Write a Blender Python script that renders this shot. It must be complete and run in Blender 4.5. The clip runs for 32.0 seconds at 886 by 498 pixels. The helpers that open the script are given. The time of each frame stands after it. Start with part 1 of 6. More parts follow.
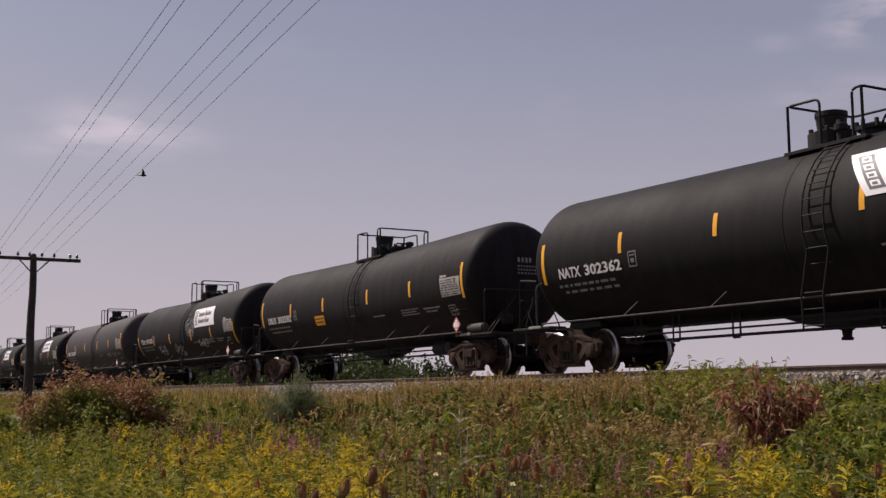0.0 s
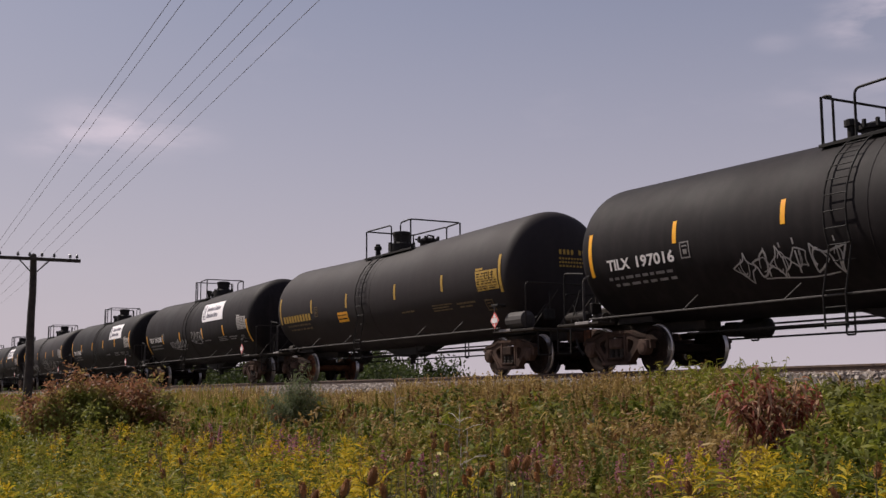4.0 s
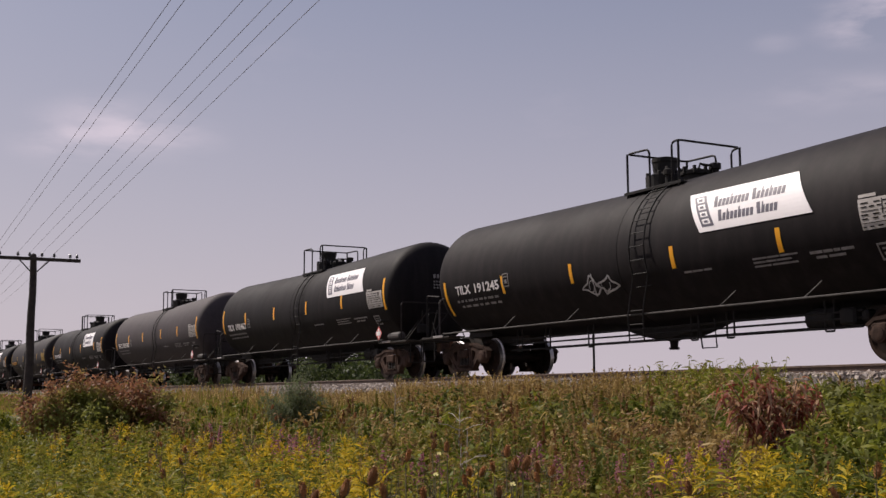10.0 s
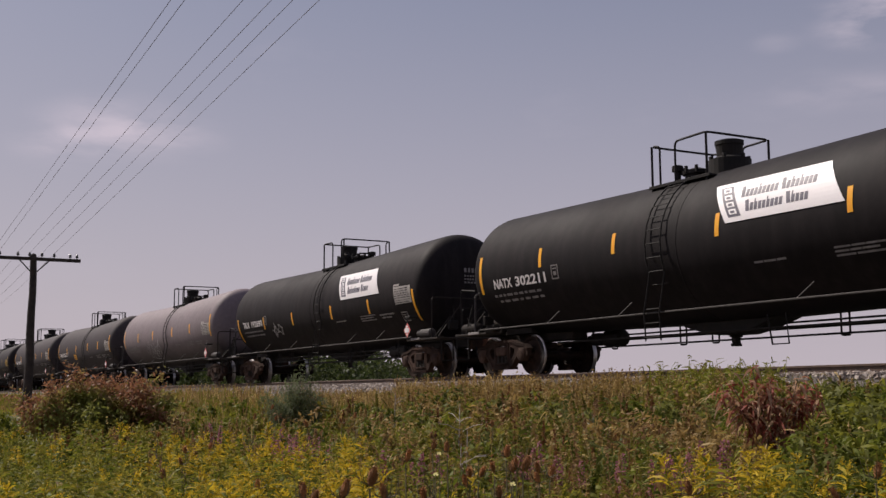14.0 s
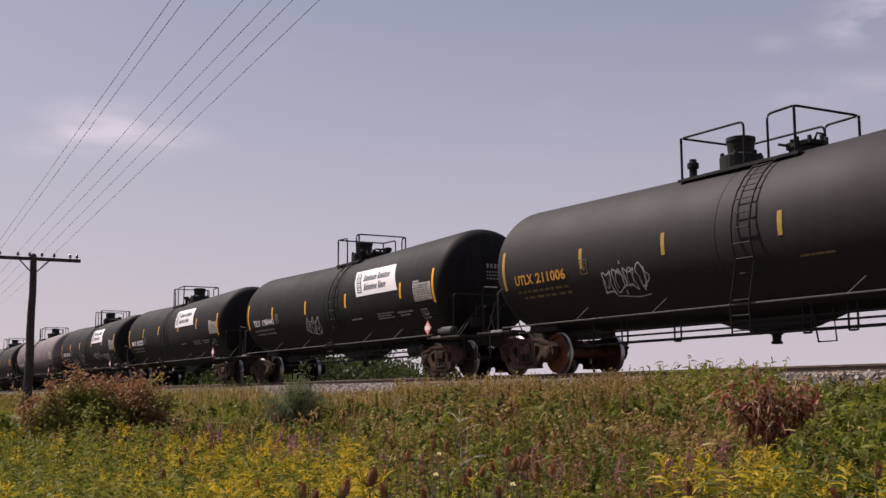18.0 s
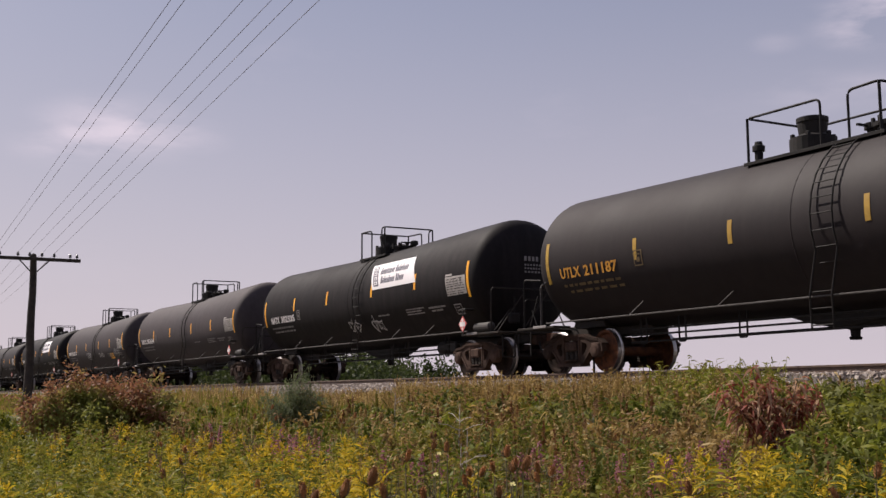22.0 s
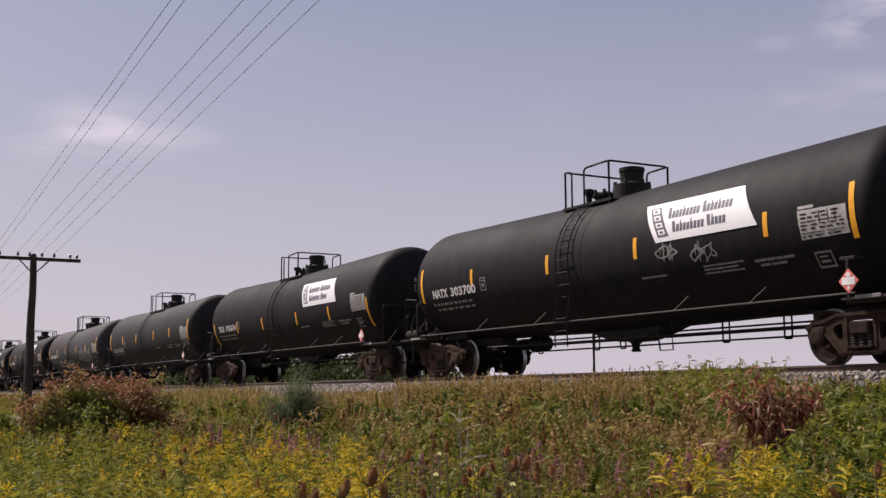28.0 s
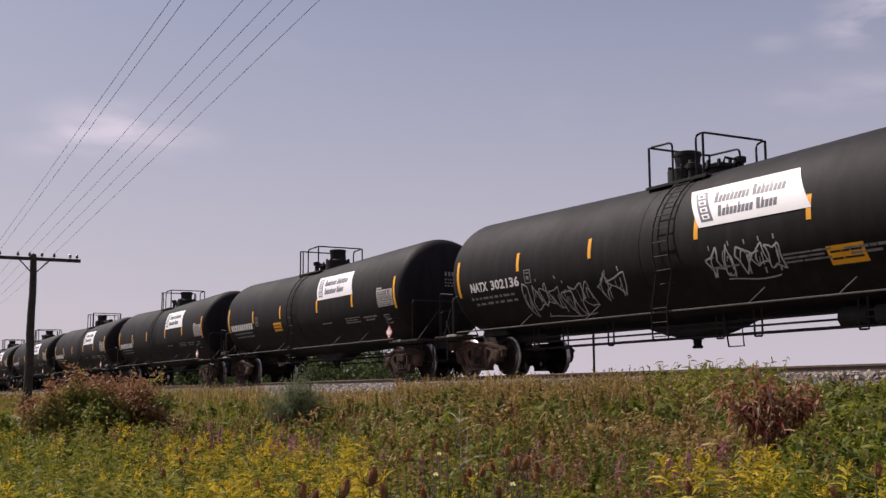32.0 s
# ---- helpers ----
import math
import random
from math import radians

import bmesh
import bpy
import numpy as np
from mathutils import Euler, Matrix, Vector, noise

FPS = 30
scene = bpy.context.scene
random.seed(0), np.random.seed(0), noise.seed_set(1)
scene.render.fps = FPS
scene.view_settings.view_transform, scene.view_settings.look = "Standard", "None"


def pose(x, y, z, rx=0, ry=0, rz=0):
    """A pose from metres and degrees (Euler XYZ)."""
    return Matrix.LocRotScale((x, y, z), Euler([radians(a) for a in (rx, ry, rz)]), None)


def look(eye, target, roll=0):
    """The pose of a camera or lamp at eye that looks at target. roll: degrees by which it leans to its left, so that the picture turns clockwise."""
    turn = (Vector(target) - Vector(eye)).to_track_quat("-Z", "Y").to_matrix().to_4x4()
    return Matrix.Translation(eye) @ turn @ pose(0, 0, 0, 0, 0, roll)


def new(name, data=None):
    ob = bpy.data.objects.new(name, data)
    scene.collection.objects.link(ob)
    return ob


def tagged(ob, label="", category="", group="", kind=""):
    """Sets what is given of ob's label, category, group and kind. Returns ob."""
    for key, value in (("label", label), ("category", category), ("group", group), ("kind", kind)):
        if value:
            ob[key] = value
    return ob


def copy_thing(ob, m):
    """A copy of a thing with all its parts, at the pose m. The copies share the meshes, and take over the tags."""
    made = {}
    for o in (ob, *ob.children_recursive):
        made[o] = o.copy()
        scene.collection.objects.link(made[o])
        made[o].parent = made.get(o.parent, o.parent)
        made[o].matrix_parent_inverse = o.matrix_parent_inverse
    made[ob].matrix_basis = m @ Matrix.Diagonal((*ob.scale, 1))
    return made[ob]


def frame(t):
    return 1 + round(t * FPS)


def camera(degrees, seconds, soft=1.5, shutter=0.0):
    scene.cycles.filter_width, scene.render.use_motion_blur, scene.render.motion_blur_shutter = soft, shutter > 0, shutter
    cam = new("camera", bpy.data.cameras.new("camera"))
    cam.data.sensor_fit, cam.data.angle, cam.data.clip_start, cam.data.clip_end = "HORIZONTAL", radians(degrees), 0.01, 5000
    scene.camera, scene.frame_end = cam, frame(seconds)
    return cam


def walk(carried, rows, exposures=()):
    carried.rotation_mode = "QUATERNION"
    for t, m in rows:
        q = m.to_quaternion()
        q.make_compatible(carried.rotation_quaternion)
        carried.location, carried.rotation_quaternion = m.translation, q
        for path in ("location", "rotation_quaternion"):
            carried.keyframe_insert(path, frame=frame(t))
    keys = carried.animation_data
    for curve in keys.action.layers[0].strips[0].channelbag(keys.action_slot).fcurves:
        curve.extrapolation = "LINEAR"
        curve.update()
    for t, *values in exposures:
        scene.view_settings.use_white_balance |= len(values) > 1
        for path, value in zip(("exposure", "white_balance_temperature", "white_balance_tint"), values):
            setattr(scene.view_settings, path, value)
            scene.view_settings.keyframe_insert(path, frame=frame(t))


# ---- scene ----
cam = camera(42.587, 32.0, soft=1.45)
EYE = Vector((0, 0, 1.55))
AIM = EYE + Vector((-0.86811983, 0.48007559, 0.12607695))
walk(cam, [(0, look(EYE, AIM, -0.347)), (32.0, look(EYE, AIM, -0.347))],
     exposures=[(t, e, 6400 if t < 26 else 6270, 15) for t, e in (
         (0, -0.08), (1, 0.17), (2, 0.15), (3, -0.12), (4.5, 0.0), (6, 0.02), (7, 0.18), (8, 0.1), (9, 0.02), (10, 0.03), (11, 0.03), (12, 0.13),
         (13, 0.18), (14, -0.12), (17, 0.2), (18, 0.15), (19, 0.05), (20, 0.02), (21, 0.1), (22, 0.2), (23, 0.14), (24, 0.2), (25, 0.02),
         (28, 0.17), (29, 0.17), (30, 0.27), (31, 0.22), (32, 0.13))])

# ---- the plan: the track runs along x, the train rolls towards +x ----
TRACK_Y = 15.719         # centre line of the track
RAIL_Z = 1.987           # top of the rails
SPEED = 23.22            # metres a second
PITCH = 18.23            # coupler to coupler
FIRST = -13.768   # centre of the leading car at 0 s
TRUCKS = 13.963          # truck centres
WHEEL_R = 0.457
TANK_R = 1.491
AXIS_Z = 2.377
KINK = 0.015             # both halves of the tank fall to the middle

# ---- sky, sun ----
SUN_EL, SUN_AZ = radians(50), radians(-118)     # azimuth from +y, clockwise
sun_dir = Vector((math.sin(SUN_AZ) * math.cos(SUN_EL), math.cos(SUN_AZ) * math.cos(SUN_EL), math.sin(SUN_EL)))
world = bpy.data.worlds.new("sky")
scene.world = world
world.use_nodes = True


def build_world():
    nt = world.node_tree
    nt.nodes.clear()
    N, L = nt.nodes.new, nt.links.new
    out, bg = N("ShaderNodeOutputWorld"), N("ShaderNodeBackground")
    sky = N("ShaderNodeTexSky")
    sky.sky_type, sky.sun_disc = "NISHITA", False
    sky.sun_elevation, sky.sun_rotation = SUN_EL, SUN_AZ
    sky.air_density, sky.dust_density, sky.ozone_density = 1.0, 3.0, 1.0
    geo = N("ShaderNodeTexCoord")
    sep = N("ShaderNodeSeparateXYZ")
    L(geo.outputs["Generated"], sep.inputs[0])
    # pale haze that thickens towards the horizon
    haze = N("ShaderNodeMapRange")
    haze.inputs["From Min"].default_value, haze.inputs["From Max"].default_value = 0.0, 0.42
    haze.inputs["To Min"].default_value, haze.inputs["To Max"].default_value = 0.93, 0.62
    L(sep.outputs["Z"], haze.inputs["Value"])
    mix = N("ShaderNodeMix")
    mix.data_type = "RGBA"
    mix.inputs["B"].default_value = (5.6, 5.1, 5.75, 1)
    ramp = N("ShaderNodeMix")
    ramp.data_type = "RGBA"
    up = N("ShaderNodeMapRange")
    up.inputs["From Min"].default_value, up.inputs["From Max"].default_value = 0.0, 0.36
    L(sep.outputs["Z"], up.inputs["Value"])
    L(up.outputs[0], ramp.inputs["Factor"])
    ramp.inputs["A"].default_value = (5.9, 5.25, 5.6, 1)
    ramp.inputs["B"].default_value = (2.6, 2.62, 3.38, 1)
    L(haze.outputs[0], mix.inputs["Factor"])
    L(sky.outputs[0], mix.inputs["A"])
    L(ramp.outputs["Result"], mix.inputs["B"])
    # thin wisps of cloud
    tex = N("ShaderNodeTexNoise")
    tex.inputs["Scale"].default_value, tex.inputs["Detail"].default_value = 2.6, 9
    tex.inputs["Roughness"].default_value = 0.62
    stretch = N("ShaderNodeMapping")
    stretch.inputs["Scale"].default_value = (1.0, 1.0, 3.2)
    stretch.inputs["Location"].default_value = (0.35, 0.1, 0.22)
    L(geo.outputs["Generated"], stretch.inputs[0])
    L(stretch.outputs[0], tex.inputs["Vector"])
    fac = N("ShaderNodeMapRange")
    fac.inputs["From Min"].default_value, fac.inputs["From Max"].default_value = 0.56, 0.8
    fac.inputs["To Max"].default_value = 0.15
    L(tex.outputs[0], fac.inputs["Value"])
    total = fac.outputs[0]
    detail = N("ShaderNodeTexNoise")
    detail.inputs["Scale"].default_value, detail.inputs["Detail"].default_value = 14, 6
    L(stretch.outputs[0], detail.inputs["Vector"])
    for (x, y, z), size, dens in WISPS:
        d = Vector((x, y, z)).normalized()
        dist = N("ShaderNodeVectorMath")
        dist.operation = "DISTANCE"
        sq = N("ShaderNodeVectorMath")
        sq.operation = "MULTIPLY"
        sq.inputs[1].default_value = (1, 1, 2.4)
        L(geo.outputs["Generated"], sq.inputs[0])
        L(sq.outputs[0], dist.inputs[0])
        dist.inputs[1].default_value = (d.x, d.y, d.z * 2.4)
        fall = N("ShaderNodeMapRange")
        fall.interpolation_type = "SMOOTHSTEP"
        fall.inputs["From Min"].default_value, fall.inputs["From Max"].default_value = size, 0.0
        fall.inputs["To Max"].default_value = dens
        L(dist.outputs["Value"], fall.inputs["Value"])
        mul = N("ShaderNodeMath")
        mul.operation = "MULTIPLY"
        puff = N("ShaderNodeMapRange")
        puff.inputs["From Min"].default_value, puff.inputs["From Max"].default_value = 0.38, 0.68
        L(detail.outputs[0], puff.inputs["Value"])
        L(fall.outputs[0], mul.inputs[0])
        L(puff.outputs[0], mul.inputs[1])
        add = N("ShaderNodeMath")
        add.operation, add.use_clamp = "ADD", True
        L(total, add.inputs[0])
        L(mul.outputs[0], add.inputs[1])
        total = add.outputs[0]
    cloud = N("ShaderNodeMix")
    cloud.data_type = "RGBA"
    cloud.inputs["B"].default_value = (6.6, 5.9, 6.5, 1)
    L(total, cloud.inputs["Factor"])
    L(mix.outputs["Result"], cloud.inputs["A"])
    L(cloud.outputs["Result"], bg.inputs[0])
    bg.inputs["Strength"].default_value = 0.1
    L(bg.outputs[0], out.inputs[0])


WISPS = [((-0.952, 0.21, 0.224), 0.085, 0.7), ((-0.963, 0.172, 0.207), 0.06, 0.5), ((-0.942, 0.25, 0.219), 0.07, 0.4),
         ((-0.5944, 0.7449, 0.303), 0.085, 0.85), ((-0.6183, 0.7294, 0.2926), 0.05, 0.4), ((-0.6504, 0.7191, 0.2447), 0.06, 0.22), ((-0.6668, 0.6873, 0.2881), 0.03, 0.2), ((-0.6087, 0.7542, 0.2462), 0.06, 0.25)]
build_world()
sun = new("sun", bpy.data.lights.new("sun", "SUN"))
sun.data.energy, sun.data.angle, sun.data.color = 4.6, radians(0.6), (1.0, 0.925, 0.81)
sun.matrix_world = look(sun_dir * 60, (0, 0, 0))


# ---- materials ----
def material(name, base, rough=0.6, metal=0.0, second=None, scale=4.0, bump=0.0, island=None, objrand=None,
             spec=0.5, fine=None, translucent=0.0, dust=None, belly=None):
    """A surface with two scales of noise: base to second in large stains, fine grain on top."""
    m = bpy.data.materials.new(name)
    m.use_nodes = True
    nt = m.node_tree
    N, L = nt.nodes.new, nt.links.new
    b = nt.nodes["Principled BSDF"]
    b.inputs["Metallic"].default_value = metal
    b.inputs["Specular IOR Level"].default_value = spec
    co = N("ShaderNodeTexCoord")
    big = N("ShaderNodeTexNoise")
    big.inputs["Scale"].default_value, big.inputs["Detail"].default_value = scale, 7
    L(co.outputs["Object"], big.inputs["Vector"])
    grain = N("ShaderNodeTexNoise")
    grain.inputs["Scale"].default_value, grain.inputs["Detail"].default_value = scale * 14, 4
    L(co.outputs["Object"], grain.inputs["Vector"])
    second = second or tuple(c * 0.75 for c in base)
    if island:
        g = N("ShaderNodeNewGeometry")
        ramp = N("ShaderNodeValToRGB")
        els = ramp.color_ramp.elements
        while len(els) < len(island):
            els.new(0.5)
        for i, c in enumerate(island):
            els[i].position, els[i].color = i / max(1, len(island) - 1), (*c, 1)
        L(g.outputs["Random Per Island"], ramp.inputs[0])
        colour = ramp.outputs[0]
    else:
        mix = N("ShaderNodeMix")
        mix.data_type = "RGBA"
        st = N("ShaderNodeMapRange")
        st.inputs["From Min"].default_value, st.inputs["From Max"].default_value = 0.36, 0.66
        L(big.outputs[0], st.inputs["Value"])
        L(st.outputs[0], mix.inputs["Factor"])
        mix.inputs["A"].default_value, mix.inputs["B"].default_value = (*base, 1), (*second, 1)
        colour = mix.outputs["Result"]
    if dust:
        # dirt that runs down in streaks
        strm = N("ShaderNodeMapping")
        strm.inputs["Scale"].default_value = (3.2, 3.2, 0.35)
        L(co.outputs["Object"], strm.inputs[0])
        stn = N("ShaderNodeTexNoise")
        stn.inputs["Scale"].default_value, stn.inputs["Detail"].default_value = 1.3, 8
        L(strm.outputs[0], stn.inputs["Vector"])
        sr = N("ShaderNodeMapRange")
        sr.inputs["From Min"].default_value, sr.inputs["From Max"].default_value = 0.42, 0.75
        sr.inputs["To Max"].default_value = dust[1]
        L(stn.outputs[0], sr.inputs["Value"])
        dm = N("ShaderNodeMix")
        dm.data_type = "RGBA"
        dm.inputs["B"].default_value = (*dust[0], 1)
        L(sr.outputs[0], dm.inputs["Factor"])
        L(colour, dm.inputs["A"])
        colour = dm.outputs["Result"]
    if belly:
        # a darker colour towards the tank's belly, with a soft cloudy edge: colour, height from, height to
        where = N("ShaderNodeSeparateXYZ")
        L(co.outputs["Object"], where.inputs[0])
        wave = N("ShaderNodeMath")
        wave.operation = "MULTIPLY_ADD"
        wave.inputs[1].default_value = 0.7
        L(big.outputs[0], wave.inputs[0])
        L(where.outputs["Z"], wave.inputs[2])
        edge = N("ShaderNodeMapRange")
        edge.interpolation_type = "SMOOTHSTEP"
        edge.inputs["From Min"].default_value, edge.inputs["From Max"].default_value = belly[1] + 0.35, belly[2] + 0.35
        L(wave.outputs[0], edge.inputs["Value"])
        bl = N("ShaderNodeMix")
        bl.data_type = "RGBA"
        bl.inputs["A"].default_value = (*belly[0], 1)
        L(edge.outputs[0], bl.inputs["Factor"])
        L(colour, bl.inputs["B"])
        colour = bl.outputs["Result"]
    if objrand:
        oi = N("ShaderNodeObjectInfo")
        hsv = N("ShaderNodeHueSaturation")
        mr = N("ShaderNodeMapRange")
        mr.inputs["To Min"].default_value, mr.inputs["To Max"].default_value = objrand
        L(oi.outputs["Random"], mr.inputs["Value"])
        L(mr.outputs[0], hsv.inputs["Value"])
        L(colour, hsv.inputs["Color"])
        colour = hsv.outputs[0]
    fm = N("ShaderNodeMix")
    fm.data_type, fm.blend_type = "RGBA", "MULTIPLY"
    fm.inputs["Factor"].default_value = 0.45 if fine is None else fine
    gr = N("ShaderNodeMapRange")
    gr.inputs["From Min"].default_value, gr.inputs["From Max"].default_value = 0.3, 0.7
    gr.inputs["To Min"].default_value, gr.inputs["To Max"].default_value = 0.6, 1.15
    L(grain.outputs[0], gr.inputs["Value"])
    L(colour, fm.inputs["A"])
    L(gr.outputs[0], fm.inputs["B"])
    L(fm.outputs["Result"], b.inputs["Base Color"])
    rr = N("ShaderNodeMapRange")
    rr.inputs["To Min"].default_value, rr.inputs["To Max"].default_value = max(0.05, rough - 0.12), min(1, rough + 0.14)
    L(big.outputs[0], rr.inputs["Value"])
    L(rr.outputs[0], b.inputs["Roughness"])
    if bump:
        bp = N("ShaderNodeBump")
        bp.inputs["Strength"].default_value, bp.inputs["Distance"].default_value = bump, 0.02
        L(grain.outputs[0], bp.inputs["Height"])
        L(bp.outputs[0], b.inputs["Normal"])
    if translucent:
        tr = N("ShaderNodeBsdfTranslucent")
        L(fm.outputs["Result"], tr.inputs[0])
        ms = N("ShaderNodeMixShader")
        ms.inputs[0].default_value = translucent
        L(b.outputs[0], ms.inputs[1])
        L(tr.outputs[0], ms.inputs[2])
        L(ms.outputs[0], nt.nodes["Material Output"].inputs[0])
    return m


M = {}
M["black"] = material("black_tank_paint", (0.0099, 0.0074, 0.0081), 0.66, second=(0.0132, 0.0099, 0.0106), scale=0.7,
                      fine=0.45, dust=((0.0316, 0.0236, 0.0244), 0.5), objrand=(0.8, 1.15), spec=0.15)
M["faded"] = material("dusty_black_tank_paint", (0.0418, 0.0331, 0.0353), 0.7, second=(0.0578, 0.0460, 0.0486), scale=0.45,
                      fine=0.3, dust=((0.0684, 0.0555, 0.0570), 0.4), objrand=(0.9, 1.15), spec=0.25)
M["brown"] = material("weathered_black_tank_paint", (0.0171, 0.0118, 0.0127), 0.68, second=(0.0213, 0.0146, 0.0155), scale=0.5,
                      fine=0.3, dust=((0.0293, 0.0234, 0.0216), 0.35), spec=0.25)
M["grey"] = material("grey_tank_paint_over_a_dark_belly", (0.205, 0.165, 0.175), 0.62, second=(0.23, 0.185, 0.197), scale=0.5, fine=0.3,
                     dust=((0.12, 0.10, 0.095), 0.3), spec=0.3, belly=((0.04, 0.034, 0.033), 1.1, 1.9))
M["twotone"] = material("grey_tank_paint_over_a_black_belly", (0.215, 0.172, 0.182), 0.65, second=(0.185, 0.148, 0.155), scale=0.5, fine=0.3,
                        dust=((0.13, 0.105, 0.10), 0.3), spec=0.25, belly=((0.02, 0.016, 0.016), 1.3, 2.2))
M["oldtape"] = material("faded_orange_tape", (0.5, 0.2, 0.04), 0.6, second=(0.36, 0.17, 0.06), scale=7, fine=0.4)
M["fitting"] = material("black_fittings", (0.016, 0.0145, 0.014), 0.7, second=(0.026, 0.022, 0.02), scale=5, fine=0.4, spec=0.2)
M["deck"] = material("grimy_black_steel", (0.026, 0.022, 0.02), 0.8, second=(0.045, 0.036, 0.03), scale=3, fine=0.5, spec=0.2)
M["galv"] = material("dusty_grey_steel", (0.056, 0.048, 0.045), 0.75, second=(0.04, 0.034, 0.032), scale=6, fine=0.4)
M["bare"] = material("bare_grey_steel", (0.3, 0.275, 0.265), 0.65, second=(0.2, 0.18, 0.17), scale=6, fine=0.4)
M["truck"] = material("rusty_brown_cast_steel", (0.0925, 0.0577, 0.0444), 0.9, second=(0.0407, 0.0274, 0.0222), scale=3.5,
                      bump=0.3, fine=0.5, objrand=(0.5, 1.3), spec=0.1)
M["wheel"] = material("brown_wheel_steel", (0.034, 0.021, 0.016), 0.9, second=(0.017, 0.012, 0.010), scale=4, fine=0.5,
                      objrand=(0.6, 1.3), spec=0.08)
M["tread"] = material("polished_wheel_tread", (0.5, 0.46, 0.44), 0.42, metal=1.0, scale=8, fine=0.2)
M["rust"] = material("orange_rust", (0.16, 0.062, 0.03), 0.9, second=(0.07, 0.035, 0.024), scale=5, fine=0.5, spec=0.1)
M["yellow"] = material("yellow_reflective_tape", (0.98, 0.48, 0.015), 0.45, second=(0.95, 0.38, 0.012), scale=6, fine=0.15)
M["dullyellow"] = material("dull_yellow_paint", (0.5, 0.3, 0.035), 0.6, second=(0.38, 0.22, 0.03), scale=6, fine=0.25)
M["white"] = material("white_stencil_paint", (0.85, 0.8, 0.79), 0.6, second=(0.72, 0.67, 0.66), scale=5, fine=0.25)
M["dim"] = material("worn_stencil_paint", (0.3, 0.275, 0.265), 0.7, second=(0.2, 0.18, 0.175), scale=6, fine=0.3)
M["banner"] = material("white_vinyl_banner", (0.92, 0.88, 0.88), 0.45, second=(0.88, 0.83, 0.83), scale=1.5, fine=0.06)
M["ink"] = material("dark_banner_print", (0.12, 0.108, 0.14), 0.5, scale=4, fine=0.1)
M["orange"] = material("orange_stencil_paint", (0.72, 0.33, 0.03), 0.6, second=(0.55, 0.24, 0.025), scale=6, fine=0.25)
M["tan"] = material("faded_tan_stencil", (0.16, 0.105, 0.04), 0.7, second=(0.11, 0.07, 0.03), scale=6, fine=0.3)
M["panel"] = material("pale_data_panel", (0.5, 0.46, 0.43), 0.6, second=(0.38, 0.345, 0.32), scale=5, fine=0.25)
M["placard"] = material("red_placard", (0.85, 0.2, 0.17), 0.35, second=(0.78, 0.17, 0.15), scale=5, fine=0.1)
M["placwhite"] = material("white_placard_panel", (0.95, 0.9, 0.88), 0.35, scale=5, fine=0.1)
M["graffiti"] = material("pale_spray_paint", (0.55, 0.52, 0.51), 0.6, second=(0.34, 0.32, 0.31), scale=4, fine=0.3)
M["rail"] = material("brown_rail_steel", (0.13, 0.08, 0.055), 0.7, second=(0.09, 0.06, 0.045), scale=6, fine=0.4)
M["railtop"] = material("polished_rail_head", (0.5, 0.47, 0.45), 0.3, metal=1.0, scale=9, fine=0.2)
M["tie"] = material("weathered_tie_wood", (0.1, 0.075, 0.06), 0.85, second=(0.06, 0.047, 0.04), scale=6, bump=0.4, objrand=(0.7, 1.3))
M["ballast"] = material("pale_ballast_stone", (0.281, 0.250, 0.225), 0.85,
                        island=[(0.156, 0.121, 0.098), (0.328, 0.280, 0.246), (0.484, 0.424, 0.372), (0.234, 0.185, 0.154), (0.390, 0.333, 0.295)], scale=9, spec=0.2)
M["ballastbed"] = material("ballast_bed", (0.1360, 0.1160, 0.1024), 0.95, second=(0.0800, 0.0680, 0.0600), scale=6, bump=1.0)
M["soil"] = material("weedy_soil", (0.0900, 0.0713, 0.0338), 0.95, second=(0.0600, 0.0675, 0.0240), scale=1.2, bump=0.8, fine=0.7)
M["pole"] = material("dark_creosoted_wood", (0.05, 0.036, 0.03), 0.85, second=(0.032, 0.025, 0.022), scale=5, bump=0.5)
M["glass"] = material("dark_glass_insulator", (0.05, 0.05, 0.055), 0.25, scale=9)
M["wire"] = material("aged_copper_wire", (0.22, 0.17, 0.19), 0.6, scale=9)


# ---- building tools ----
def link(name, bm, mat, parent=None, smooth=False):
    me = bpy.data.meshes.new(name)
    bm.to_mesh(me)
    bm.free()
    for m in (mat if isinstance(mat, (list, tuple)) else [mat]):
        me.materials.append(m)
    if smooth:
        me.polygons.foreach_set("use_smooth", [True] * len(me.polygons))
    ob = new(name, me)
    ob.parent = parent
    return ob


def part(name, bm, mat, parent, label="", smooth=False):
    ob = link(name, bm, mat, parent, smooth)
    if label:
        tagged(ob, label)
    return ob


def box(bm, lo, hi, m=None, bevel=0.0, slot=0):
    """A box from corner lo to corner hi, its edges bevelled."""
    c = [(a + b) / 2 for a, b in zip(lo, hi)]
    s = [b - a for a, b in zip(lo, hi)]
    g = bmesh.ops.create_cube(bm, size=1.0)
    bmesh.ops.scale(bm, vec=s, verts=g["verts"])
    bmesh.ops.translate(bm, vec=c, verts=g["verts"])
    verts = g["verts"]
    if bevel:
        edges = list({e for v in verts for e in v.link_edges})
        verts = bmesh.ops.bevel(bm, geom=edges, offset=bevel, segments=1, affect="EDGES")["verts"]
    if m:
        bmesh.ops.transform(bm, matrix=m, verts=list(verts))
    if slot:
        for f in {f for v in verts for f in v.link_faces}:
            f.material_index = slot
    return verts


